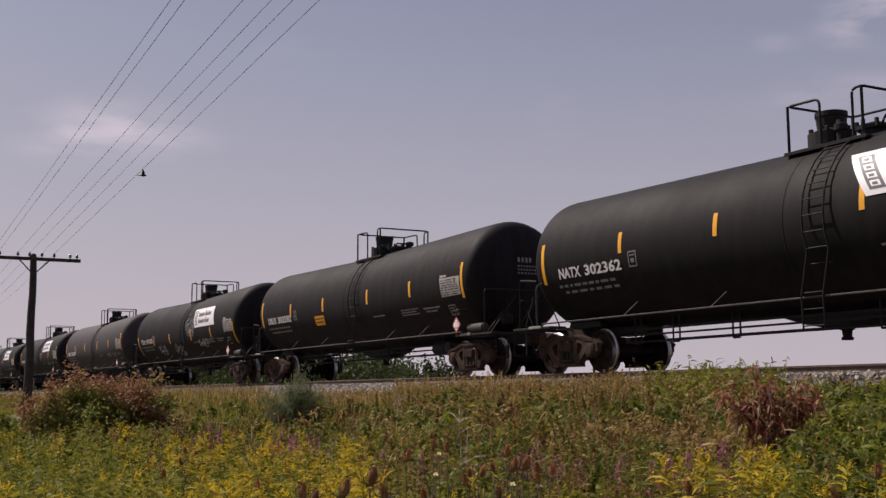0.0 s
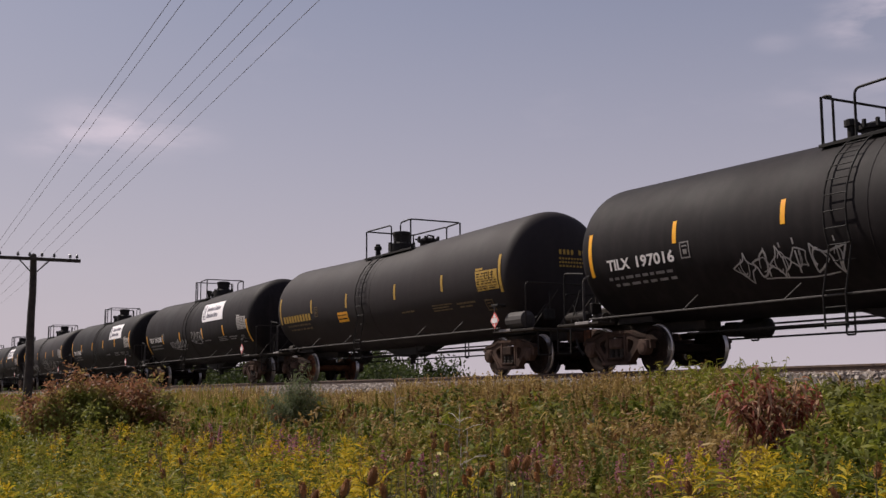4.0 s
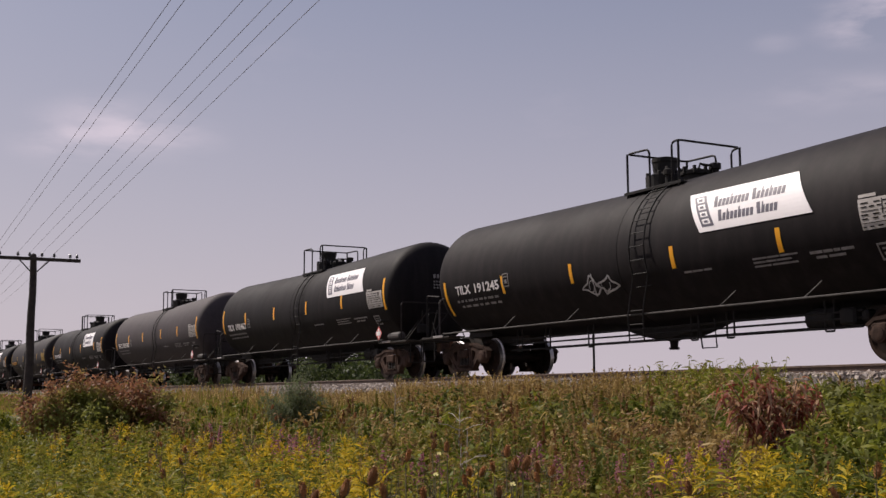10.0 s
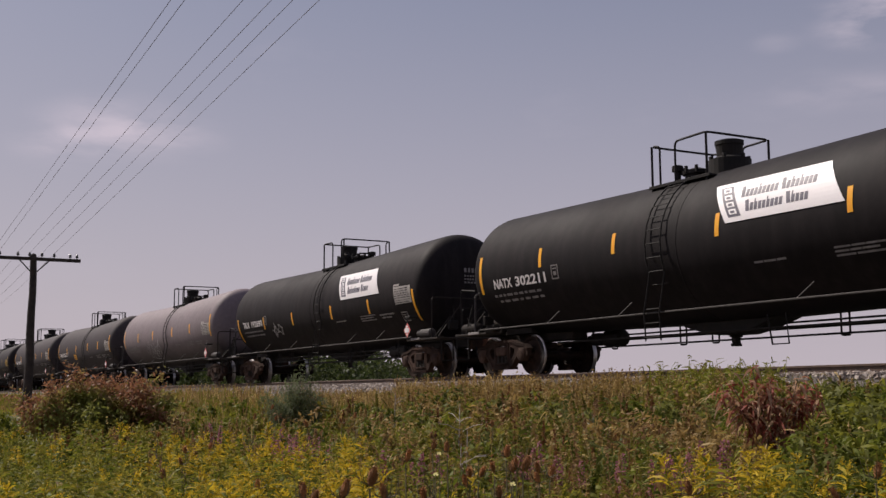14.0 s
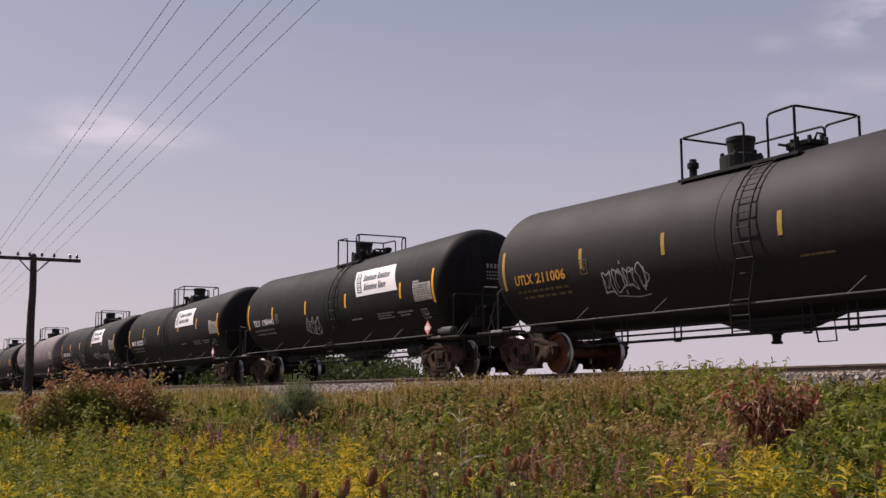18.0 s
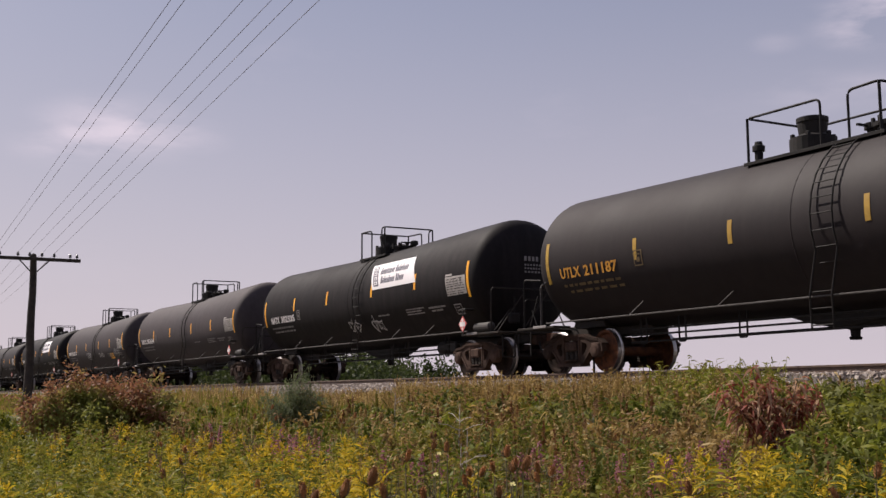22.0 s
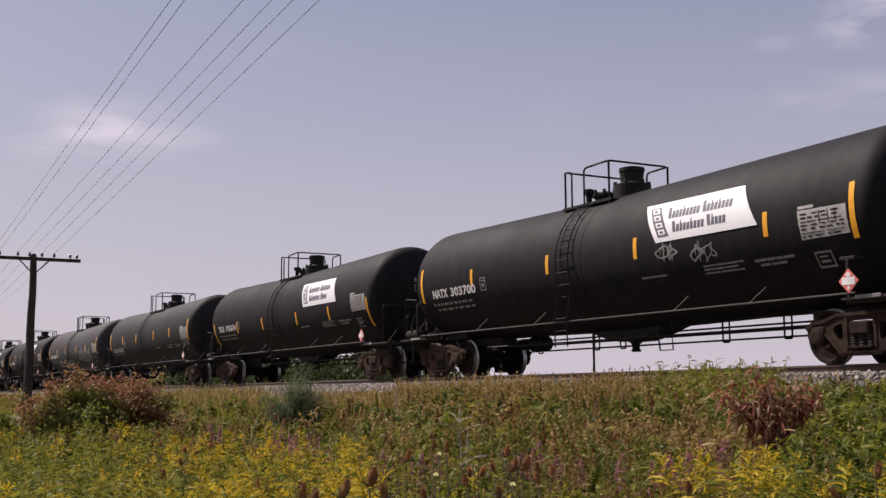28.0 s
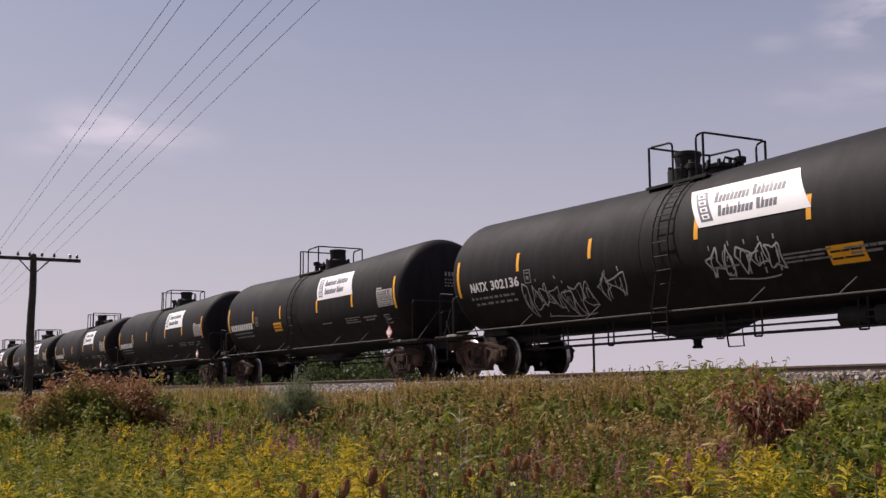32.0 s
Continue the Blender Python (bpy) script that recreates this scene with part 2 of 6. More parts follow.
def tube(bm, pts, r, seg=6, cap=True):
    """A round bar through the points."""
    pts = [Vector(p) for p in pts]
    rings = []
    for i, p in enumerate(pts):
        a = pts[max(0, i - 1)]
        b = pts[min(len(pts) - 1, i + 1)]
        d = (b - a).normalized()
        ref = Vector((0, 0, 1)) if abs(d.z) < 0.9 else Vector((1, 0, 0))
        u = d.cross(ref).normalized()
        w = u.cross(d)
        rr = r[i] if isinstance(r, (list, tuple)) else r
        rings.append([bm.verts.new(p + (u * math.cos(t) + w * math.sin(t)) * rr)
                      for t in (2 * math.pi * k / seg for k in range(seg))])
    for A, B in zip(rings, rings[1:]):
        for k in range(seg):
            bm.faces.new((A[k], A[(k + 1) % seg], B[(k + 1) % seg], B[k]))
    if cap:
        bm.faces.new(rings[0][::-1])
        bm.faces.new(rings[-1])


def bend(pts, r=0.12, n=4):
    """The points with their corners rounded off."""
    pts = [Vector(p) for p in pts]
    out = [pts[0]]
    for a, b, c in zip(pts, pts[1:], pts[2:]):
        u, v = (a - b), (c - b)
        k = min(r, u.length * 0.45, v.length * 0.45)
        p, q = b + u.normalized() * k, b + v.normalized() * k
        out += [p.lerp(b, t).lerp(b.lerp(q, t), t) for t in (i / n for i in range(n + 1))]
    return out + [pts[-1]]


def turned(bm, prof, axis="z", at=(0, 0, 0), seg=20, slots=None):
    """A turned body: (height, radius) pairs along an axis."""
    rings = []
    for h, r in prof:
        ring = []
        for k in range(seg):
            t = 2 * math.pi * k / seg
            a, b = r * math.cos(t), r * math.sin(t)
            p = {"z": (a, b, h), "y": (a, h, b), "x": (h, a, b)}[axis]
            ring.append(bm.verts.new(Vector(p) + Vector(at)))
        rings.append(ring)
    for i, (A, B) in enumerate(zip(rings, rings[1:])):
        for k in range(seg):
            f = bm.faces.new((A[k], A[(k + 1) % seg], B[(k + 1) % seg], B[k]))
            if slots:
                f.material_index = slots[i]
    for ring in (rings[0][::-1], rings[-1]):
        bm.faces.new(ring)
    bmesh.ops.recalc_face_normals(bm, faces=bm.faces)


def plate(bm, outline, y0, y1, slot=0):
    """A plate cut to an outline of (x, z), from y0 to y1."""
    A = [bm.verts.new((x, y0, z)) for x, z in outline]
    B = [bm.verts.new((x, y1, z)) for x, z in outline]
    n = len(A)
    fs = [bm.faces.new(A), bm.faces.new(B[::-1])]
    for i in range(n):
        fs.append(bm.faces.new((A[i], B[i], B[(i + 1) % n], A[(i + 1) % n])))
    for f in fs:
        f.material_index = slot
    bmesh.ops.recalc_face_normals(bm, faces=fs)


def axis_z(x):
    return AXIS_Z + KINK * abs(x)


def on_tank(x, z, off=0.006):
    """The point of the tank's near side at length x and height z, off metres out from it."""
    a = math.asin(max(-1, min(1, (z - axis_z(x)) / TANK_R)))
    r = TANK_R + off
    return Vector((x, -r * math.cos(a), axis_z(x) + r * math.sin(a)))


def patch(bm, corners, off=0.006, n=1, thick=0.003, slot=0):
    """A skin on the tank's near side between four (x, z) corners: bottom left, bottom right, top right, top left."""
    bl, br, tr, tl = corners
    rows = []
    for j in range(n + 1):
        v = j / n
        a = (bl[0] + (tl[0] - bl[0]) * v, bl[1] + (tl[1] - bl[1]) * v)
        b = (br[0] + (tr[0] - br[0]) * v, br[1] + (tr[1] - br[1]) * v)
        rows.append((bm.verts.new(on_tank(*a, off)), bm.verts.new(on_tank(*b, off)),
                     bm.verts.new(on_tank(*a, off - thick)), bm.verts.new(on_tank(*b, off - thick))))
    fs = []
    for (a, b, c, d), (e, f, g, h) in zip(rows, rows[1:]):
        fs += [bm.faces.new((a, b, f, e)), bm.faces.new((c, a, e, g)), bm.faces.new((b, d, h, f))]
    a, b, c, d = rows[0]
    fs.append(bm.faces.new((c, d, b, a)))
    a, b, c, d = rows[-1]
    fs.append(bm.faces.new((a, b, d, c)))
    for f in fs:
        f.material_index = slot


def bars(bm, x0, x1, z, h, words, off=0.008, slot=0, slant=0.0):
    """A line of writing too small to read: one bar for each word."""
    n = sum(words) + 0.35 * (len(words) - 1)
    x, u = x0, (x1 - x0) / n
    for w in words:
        patch(bm, ((x, z), (x + w * u, z), (x + w * u + slant, z + h), (x + slant, z + h)), off, 1, 0.002, slot)
        x += (w + 0.35) * u


def lettering(text, size, bold=0.0):
    """Text as a flat mesh, its lower left corner at the origin, facing -y."""
    cu = bpy.data.curves.new("writing", "FONT")
    cu.body, cu.size, cu.extrude, cu.offset, cu.resolution_u = text, size, 0.002, bold, 2
    tmp = bpy.data.objects.new("writing", cu)
    scene.collection.objects.link(tmp)
    me = bpy.data.meshes.new_from_object(tmp.evaluated_get(bpy.context.evaluated_depsgraph_get()))
    bpy.data.objects.remove(tmp)
    bpy.data.curves.remove(cu)
    me.transform(Matrix.Rotation(radians(90), 4, "X"))
    return me


# ---- the tank car ----
def tank_mesh():
    """A steel tank of two halves that fall slightly to the middle, with rounded heads."""
    bm = bmesh.new()
    prof = []
    for i in range(17):
        a = math.pi / 2 * i / 16
        prof.append((-7.3 - 0.64 * math.cos(a) ** 0.7, TANK_R * math.sin(a) ** 0.7))
    prof += [(x, TANK_R) for x in (-5.0, -2.5, 0.0, 2.5, 5.0)]
    prof += [(-x, r) for x, r in prof[:17][::-1]]
    seg, rings = 64, []
    for x, r in prof:
        if r < 0.01:
            rings.append([bm.verts.new((x, 0, axis_z(x)))])
            continue
        rings.append([bm.verts.new((x, r * math.cos(2 * math.pi * k / seg), axis_z(x) + r * math.sin(2 * math.pi * k / seg)))
                      for k in range(seg)])
    for A, B in zip(rings, rings[1:]):
        for k in range(seg):
            k2 = (k + 1) % seg
            if len(A) == 1:
                bm.faces.new((A[0], B[k2], B[k]))
            elif len(B) == 1:
                bm.faces.new((A[k], A[k2], B[0]))
            else:
                bm.faces.new((A[k], A[k2], B[k2], B[k]))
    bmesh.ops.recalc_face_normals(bm, faces=bm.faces)
    return bm


def weld(x):
    bm = bmesh.new()
    seg = 48
    loops = []
    for dx, r in ((-0.022, TANK_R - 0.003), (0, TANK_R + 0.008), (0.022, TANK_R - 0.003)):
        loops.append([bm.verts.new((x + dx, r * math.cos(2 * math.pi * k / seg), axis_z(x) + r * math.sin(2 * math.pi * k / seg)))
                      for k in range(seg)])
    for A, B in zip(loops, loops[1:]):
        for k in range(seg):
            bm.faces.new((A[k], A[(k + 1) % seg], B[(k + 1) % seg], B[k]))
    return bm


def wheelset_mesh():
    """Two flanged wheels on an axle, its middle at the origin."""
    bm = bmesh.new()
    turned(bm, [(-1.06, 0.075), (-0.8, 0.085), (-0.8, 0.1), (0.8, 0.1), (0.8, 0.085), (1.06, 0.075)], "y", seg=12)
    for s in (-1, 1):
        R = WHEEL_R
        prof = [(0.79, 0.10), (0.80, 0.19), (0.765, 0.24), (0.755, R - 0.10), (0.80, R - 0.06), (0.805, R - 0.008),
                (0.72, R), (0.70, R + 0.028), (0.672, R + 0.03), (0.667, R - 0.06), (0.72, R - 0.10), (0.725, 0.22), (0.67, 0.17), (0.66, 0.10)]
        slots = [0, 0, 0, 0, 0, 1, 1, 1, 0, 0, 0, 0, 0]
        turned(bm, [(s * y, r) for y, r in prof], "y", seg=36, slots=slots)
    # bolts of the axle caps, which show the turning
    for s in (-1, 1):
        for k in range(3):
            t = 2 * math.pi * k / 3
            box(bm, (0.055 * math.cos(t) - 0.014, s * 1.08 - 0.022, 0.055 * math.sin(t) - 0.014),
                (0.055 * math.cos(t) + 0.014, s * 1.08 + 0.022, 0.055 * math.sin(t) + 0.014))
    return bm


def web(bm, outline, holes, y0, y1):
    """A plate of the outline (x, z) with holes through it."""
    flat = bmesh.new()
    edges = []
    for loop in (outline, *holes):
        vs = [flat.verts.new((x, 0, z)) for x, z in loop]
        edges += [flat.edges.new((a, b)) for a, b in zip(vs, vs[1:] + vs[:1])]
    bmesh.ops.triangle_fill(flat, use_beauty=True, edges=edges)
    flat.verts.index_update()
    tris = [[v.index for v in f.verts] for f in flat.faces]
    pts = [(v.co.x, v.co.z) for v in flat.verts]
    flat.free()
    A = [bm.verts.new((x, y0, z)) for x, z in pts]
    B = [bm.verts.new((x, y1, z)) for x, z in pts]
    fs = [bm.faces.new([A[i] for i in t]) for t in tris] + [bm.faces.new([B[i] for i in t[::-1]]) for t in tris]
    k = 0
    for loop in (outline, *holes):
        n = len(loop)
        fs += [bm.faces.new((A[k + i], B[k + i], B[k + (i + 1) % n], A[k + (i + 1) % n])) for i in range(n)]
        k += n
    bmesh.ops.recalc_face_normals(bm, faces=fs)


def chord(bm, pts, thick, y0, y1):
    """A flat bar that follows the points (x, z), thick metres deep, from y0 to y1."""
    for i, ((xa, za), (xb, zb)) in enumerate(zip(pts, pts[1:])):
        d = math.hypot(xb - xa, zb - za)
        ux, uz = (xb - xa) / d, (zb - za) / d
        e, k = thick * 0.25, 0.0015 * (i % 2)
        xa2, za2, xb2, zb2 = xa - ux * e, za - uz * e, xb + ux * e, zb + uz * e
        nx, nz = -uz * thick / 2, ux * thick / 2
        plate(bm, [(xa2 - nx, za2 - nz), (xb2 - nx, zb2 - nz), (xb2 + nx, zb2 + nz), (xa2 + nx, za2 + nz)], y0 - k, y1 + k)


def side_frame(side):
    """A cast side frame: a web with two three-cornered windows and a spring window, flanged all round."""
    bm = bmesh.new()
    y = side * 1.0
    a, b = y - 0.06, y + 0.06
    top = [(-1.12, 0.60), (-0.98, 0.69), (-0.72, 0.715), (-0.46, 0.80), (0.46, 0.80), (0.72, 0.715), (0.98, 0.69), (1.12, 0.60)]
    low = [(0.70, 0.47), (0.60, 0.37), (0.40, 0.14), (-0.40, 0.14), (-0.60, 0.37), (-0.70, 0.47)]
    pedestal = [(1.12, 0.44), (1.04, 0.44), (1.02, 0.58), (0.76, 0.58), (0.74, 0.46)]
    outline = top + pedestal + low + [(-x, z) for x, z in pedestal[::-1]]
    window = [(0.37, 0.66), (0.54, 0.62), (0.57, 0.55), (0.48, 0.42), (0.41, 0.37), (0.37, 0.40)]
    web(bm, outline, [window, [(-x, z) for x, z in window], [(-0.24, 0.27), (0.24, 0.27), (0.24, 0.70), (-0.24, 0.70)]], a, b)
    chord(bm, top, 0.06, y - 0.085, y + 0.085)
    for s in (-1, 1):
        chord(bm, [(s * 0.73, 0.50), (s * 0.62, 0.40), (s * 0.41, 0.17)], 0.055, y - 0.08, y + 0.08)
        chord(bm, [(s * 0.29, 0.24), (s * 0.29, 0.76)], 0.05, y - 0.075, y + 0.075)
    chord(bm, [(-0.42, 0.16), (0.42, 0.16)], 0.065, y - 0.12, y + 0.12)
    chord(bm, [(-0.26, 0.265), (0.26, 0.265)], 0.03, y - 0.13, y + 0.13)
    return bm


def truck_parts(car, x0):
    truck = part("truck", bolster_mesh(), M["truck"], car, "rust-brown cast steel freight truck")
    truck.location = (x0, 0, 0)
    for s in (-1, 1):
        part("side_frame", side_frame(s), M["truck"], truck)
        for ax in (-0.889, 0.889):
            bm = bmesh.new()
            turned(bm, [(s * 0.94, 0.15), (s * 1.10, 0.15), (s * 1.115, 0.12), (s * 1.13, 0.115), (s * 1.14, 0.07)], "y", (ax, 0, WHEEL_R), 16)
            box(bm, (ax - 0.15, s * 1.0 - 0.09, WHEEL_R + 0.02), (ax + 0.15, s * 1.0 + 0.09, WHEEL_R + 0.17), bevel=0.02)
            part("bearing", bm, M["truck"], truck)
        for sx in (-0.17, 0, 0.17):
            bm = bmesh.new()
            pts = [(sx + 0.065 * math.cos(t), s * 1.0 + 0.065 * math.sin(t), 0.26 + 0.2 * t / (10 * math.pi))
                   for t in (k * math.pi / 3 for k in range(31))]
            tube(bm, pts, 0.02, 5)
            part("spring", bm, M["deck"], truck)
        # brake shoes hang on the inner side of each wheel
        for ax in (-0.36, 0.36):
            bm = bmesh.new()
            box(bm, (ax - 0.04, s * 0.72 - 0.06, 0.26), (ax + 0.04, s * 0.72 + 0.06, 0.60), bevel=0.015)
            part("brake_shoe", bm, M["deck"], truck)
    for ax in (-0.889, 0.889):
        ws = part("wheelset", wheelset_mesh(), [M["wheel"], M["tread"]], truck, "brown steel wheels with bright treads on one axle", smooth=False)
        ws.location = (ax, 0, WHEEL_R)
    return truck


def bolster_mesh():
    bm = bmesh.new()
    box(bm, (-0.2, -1.12, 0.46), (0.2, 1.12, 0.68), bevel=0.03)
    box(bm, (-0.3, -0.4, 0.62), (0.3, 0.4, 0.80), bevel=0.03)
    for ax in (-0.42, 0.42):
        tube(bm, [(ax, -0.8, 0.4), (ax, 0.8, 0.4)], 0.045, 8)
    return bm


def dome_parts(car, left=-0.41, right=1.22, reach=(0.73, 0.2), housing=-0.17, manway=0.78, valve=0.3, relief=1.1):
    """Walkways, a railing at either end, and the valves between them on top of the tank."""
    for s in (-1, 1):
        bm = bmesh.new()
        box(bm, (left - 0.1, s * 0.62 - 0.22, 3.70), (right + 0.08, s * 0.62 + 0.22, 3.735), bevel=0.006)
        box(bm, (left - 0.1, s * 0.84 - 0.012, 3.685), (right + 0.08, s * 0.84 + 0.012, 3.745), bevel=0.004)
        part("platform", bm, M["fitting"], car)
    for name, x, d in (("end_railing", left, reach[0]), ("tall_railing", right, -reach[1])):
        bm = bmesh.new()
        far = d * 1.25
        tube(bm, bend([(x + d, -0.82, 3.7), (x + d, -0.82, 4.55), (x, -0.82, 4.57), (x, 0.82, 4.57), (x + far, 0.82, 4.55), (x + far, 0.82, 3.7)], 0.12), 0.023, 6)
        for y in (-0.82, 0.82):
            tube(bm, [(x, y, 3.62), (x, y, 4.57)], 0.026, 6)
        part(name, bm, M["fitting"], car)
    bm = bmesh.new()
    turned(bm, [(3.78, 0.42), (4.12, 0.42), (4.15, 0.33), (4.19, 0.25), (4.40, 0.27), (4.42, 0.285), (4.50, 0.285), (4.52, 0.22)], "z", (housing, 0, 0), 24)
    housing_ob = part("valve_housing", bm, M["fitting"], car, "black cylindrical valve housing")
    bm = bmesh.new()
    for k in range(6):
        t = k * math.pi / 3
        box(bm, (housing + 0.37 * math.cos(t) - 0.035, 0.37 * math.sin(t) - 0.035, 4.1), (housing + 0.37 * math.cos(t) + 0.035, 0.37 * math.sin(t) + 0.035, 4.2), bevel=0.01)
    tagged(part("flange_bolt", bm, M["fitting"], housing_ob), kind="stuff")
    bm = bmesh.new()
    turned(bm, [(3.80, 0.25), (3.98, 0.25), (3.99, 0.31), (4.06, 0.31), (4.09, 0.22), (4.13, 0.1)], "z", (manway, 0, 0), 20)
    tube(bm, [(manway + 0.3, -0.2, 4.02), (manway + 0.42, -0.24, 4.14), (manway + 0.5, -0.1, 4.1)], 0.025, 5)
    cover = part("manway", bm, M["fitting"], car, "bolted manway cover")
    bm = bmesh.new()
    for k in range(8):
        t = k * math.pi / 4
        box(bm, (manway + 0.3 * math.cos(t) - 0.03, 0.3 * math.sin(t) - 0.03, 4.0), (manway + 0.3 * math.cos(t) + 0.03, 0.3 * math.sin(t) + 0.03, 4.15), bevel=0.008)
    tagged(part("manway_bolt", bm, M["fitting"], cover), kind="stuff")
    bm = bmesh.new()
    turned(bm, [(3.78, 0.08), (4.05, 0.08), (4.06, 0.12), (4.16, 0.12), (4.18, 0.08), (4.24, 0.07)], "z", (valve, -0.3, 0), 12)
    part("safety_valve", bm, M["fitting"], car)
    bm = bmesh.new()
    turned(bm, [(3.78, 0.07), (4.08, 0.07), (4.09, 0.12), (4.2, 0.12), (4.22, 0.07)], "z", (relief, 0.25, 0), 12)
    tube(bm, [(relief, 0.25, 4.15), (relief, -0.1, 4.15)], 0.026, 6)
    part("vacuum_valve", bm, M["fitting"], car)


def base_car():
    car = new("tank_car")
    part("tank", tank_mesh(), M["black"], car, smooth=True)
    for x in (0.0,):
        part("weld_seam", weld(x), M["black"], car)
    # reflective tape
    for x, lo, hi in ((-7.24, 1.96, 2.86), (-4.45, 2.19, 2.62), (-1.65, 2.19, 2.62), (1.68, 2.19, 2.62), (4.43, 2.19, 2.62), (7.3, 1.96, 2.86)):
        bm = bmesh.new()
        patch(bm, ((x - 0.055, lo), (x + 0.055, lo), (x + 0.055, hi), (x - 0.055, hi)), 0.006, 6)
        part("reflective_strip", bm, M["yellow"], car, "yellow reflective strip")
    # stencils
    bm = bmesh.new()
    bars(bm, -6.75, -4.75, 1.85, 0.055, (0.6, 0.7, 0.5, 1.2, 0.8, 0.9, 0.6, 1.3, 0.9), slot=0)
    bars(bm, -6.6, -4.7, 1.72, 0.05, (0.5, 0.9, 1.1, 0.6, 0.8, 1.0, 0.7), slot=0)
    tagged(part("small_stencil", bm, M["dim"], car, "worn white capacity stencils"), kind="stuff")
    bm = bmesh.new()
    for a in ((-4.2, -3.94, 2.42, 2.445), (-4.2, -3.94, 2.13, 2.155), (-4.2, -4.175, 2.155, 2.42), (-3.965, -3.94, 2.155, 2.42), (-4.12, -4.02, 2.21, 2.3), (-4.14, -4.0, 2.35, 2.375)):
        patch(bm, ((a[0], a[2] - 0.07), (a[1], a[2] - 0.07), (a[1], a[3] - 0.07), (a[0], a[3] - 0.07)), 0.008, 3)
    tagged(part("square_stencil", bm, M["dim"], car), kind="stuff")
    bm = bmesh.new()
    bars(bm, 1.92, 2.66, 1.79, 0.035, (3, 4, 3))
    for dz, end in ((0.0, 4.72), (0.065, 4.6), (0.13, 4.76)):
        bars(bm, 3.72, end, 1.72 + dz, 0.03, (5, 4, 6) if dz else (4, 6))
    bars(bm, 5.02, 5.93, 1.81, 0.045, (4, 3, 2, 4))
    bars(bm, 5.12, 5.73, 1.73, 0.04, (2, 3))
    tagged(part("side_stencil", bm, M["dim"], car), kind="stuff")
    # data panel
    panel = bmesh.new()
    patch(panel, ((6.2, 2.05), (7.2, 2.06), (7.18, 2.53), (6.16, 2.54)), 0.006, 4)
    patch(panel, ((6.18, 2.56), (6.52, 2.56), (6.51, 2.61), (6.17, 2.61)), 0.006, 1)
    panel = part("data_panel", panel, M["panel"], car, "pale stencilled data panel")
    bm = bmesh.new()
    rng = random.Random(3)
    for j in range(7):
        z, x = 2.085 + j * 0.062, 6.22
        while x < 7.08:
            w = rng.uniform(0.03, 0.16) if j not in (1, 4) else rng.uniform(0.3, 0.5)
            w = min(w, 7.12 - x)
            h = 0.022 if j not in (1, 4) else 0.011
            patch(bm, ((x, z), (x + w, z), (x + w, z + h), (x, z + h)), 0.011, 1, 0.003)
            x += w + rng.uniform(0.02, 0.11)
    for x in (6.62, 6.8, 6.95):
        patch(bm, ((x, 2.27), (x + 0.012, 2.27), (x + 0.012, 2.5), (x, 2.5)), 0.0125, 2, 0.003)
    tagged(part("panel_writing", bm, M["black"], panel), kind="stuff")
    bm = bmesh.new()
    for a in ((6.36, 6.72, 1.81, 1.84), (6.36, 6.72, 1.58, 1.61), (6.36, 6.39, 1.61, 1.81), (6.69, 6.72, 1.61, 1.81), (6.44, 6.64, 1.66, 1.70), (6.44, 6.62, 1.74, 1.77)):
        patch(bm, ((a[0], a[2]), (a[1], a[2]), (a[1], a[3]), (a[0], a[3])), 0.008, 3)
    tagged(part("inspection_stencil", bm, M["dim"], car), kind="stuff")
    # writing on the front head
    bm = bmesh.new()
    for j, (w, n) in enumerate(((1.15, 10), (0.95, 11), (1.0, 12), (0.7, 7))):
        for i in range(n):
            if j == 0 and i == 4:
                continue
            y = -0.2 + w * i / n
            z = (2.86, 2.74, 2.65, 2.56)[j]
            h = 0.12 if j == 0 else 0.045
            d = 0.62 * w / n
            vs = []
            for yy, zz in ((y, z), (y + d, z), (y + d, z + h), (y, z + h)):
                r = math.hypot(yy, zz - axis_z(7.6)) / TANK_R
                vs.append(bm.verts.new((7.3 + 0.64 * max(0.0, 1 - r ** 2.857) ** 0.35, yy, zz)))
            bm.faces.new(vs)
    bmesh.ops.translate(bm, vec=(0.012, 0, 0), verts=list(bm.verts))
    tagged(part("head_stencil", bm, M["dim"], car, "rows of worn white writing"), kind="stuff")
    # placard in its holder, both ends of the near side
    pl = bmesh.new()
    plate(pl, [(7.25, 1.075), (7.445, 1.27), (7.25, 1.465), (7.055, 1.27)], -1.625, -1.615)
    bmesh.ops.translate(pl, vec=(0.03, 0, 0.0), verts=list(pl.verts))
    pl = part("placard", pl, M["placard"], car, "red and white hazard diamond placard")
    bm = bmesh.new()
    plate(bm, [(7.12, 1.21), (7.38, 1.21), (7.38, 1.33), (7.12, 1.33)], -1.632, -1.625)
    plate(bm, [(7.25, 1.33), (7.31, 1.36), (7.25, 1.42), (7.19, 1.36)], -1.632, -1.625)
    plate(bm, [(7.25, 1.12), (7.28, 1.16), (7.25, 1.20), (7.22, 1.16)], -1.632, -1.625)
    bmesh.ops.translate(bm, vec=(0.03, 0, 0.0), verts=list(bm.verts))
    part("placard_panel", bm, M["placwhite"], pl)
    bm = bmesh.new()
    box(bm, (7.22, -1.613, 1.0), (7.28, -1.585, 1.62), bevel=0.008)
    box(bm, (7.1, -1.61, 1.60), (7.4, -1.36, 1.66), bevel=0.01)
    part("placard_holder", bm, M["fitting"], car)
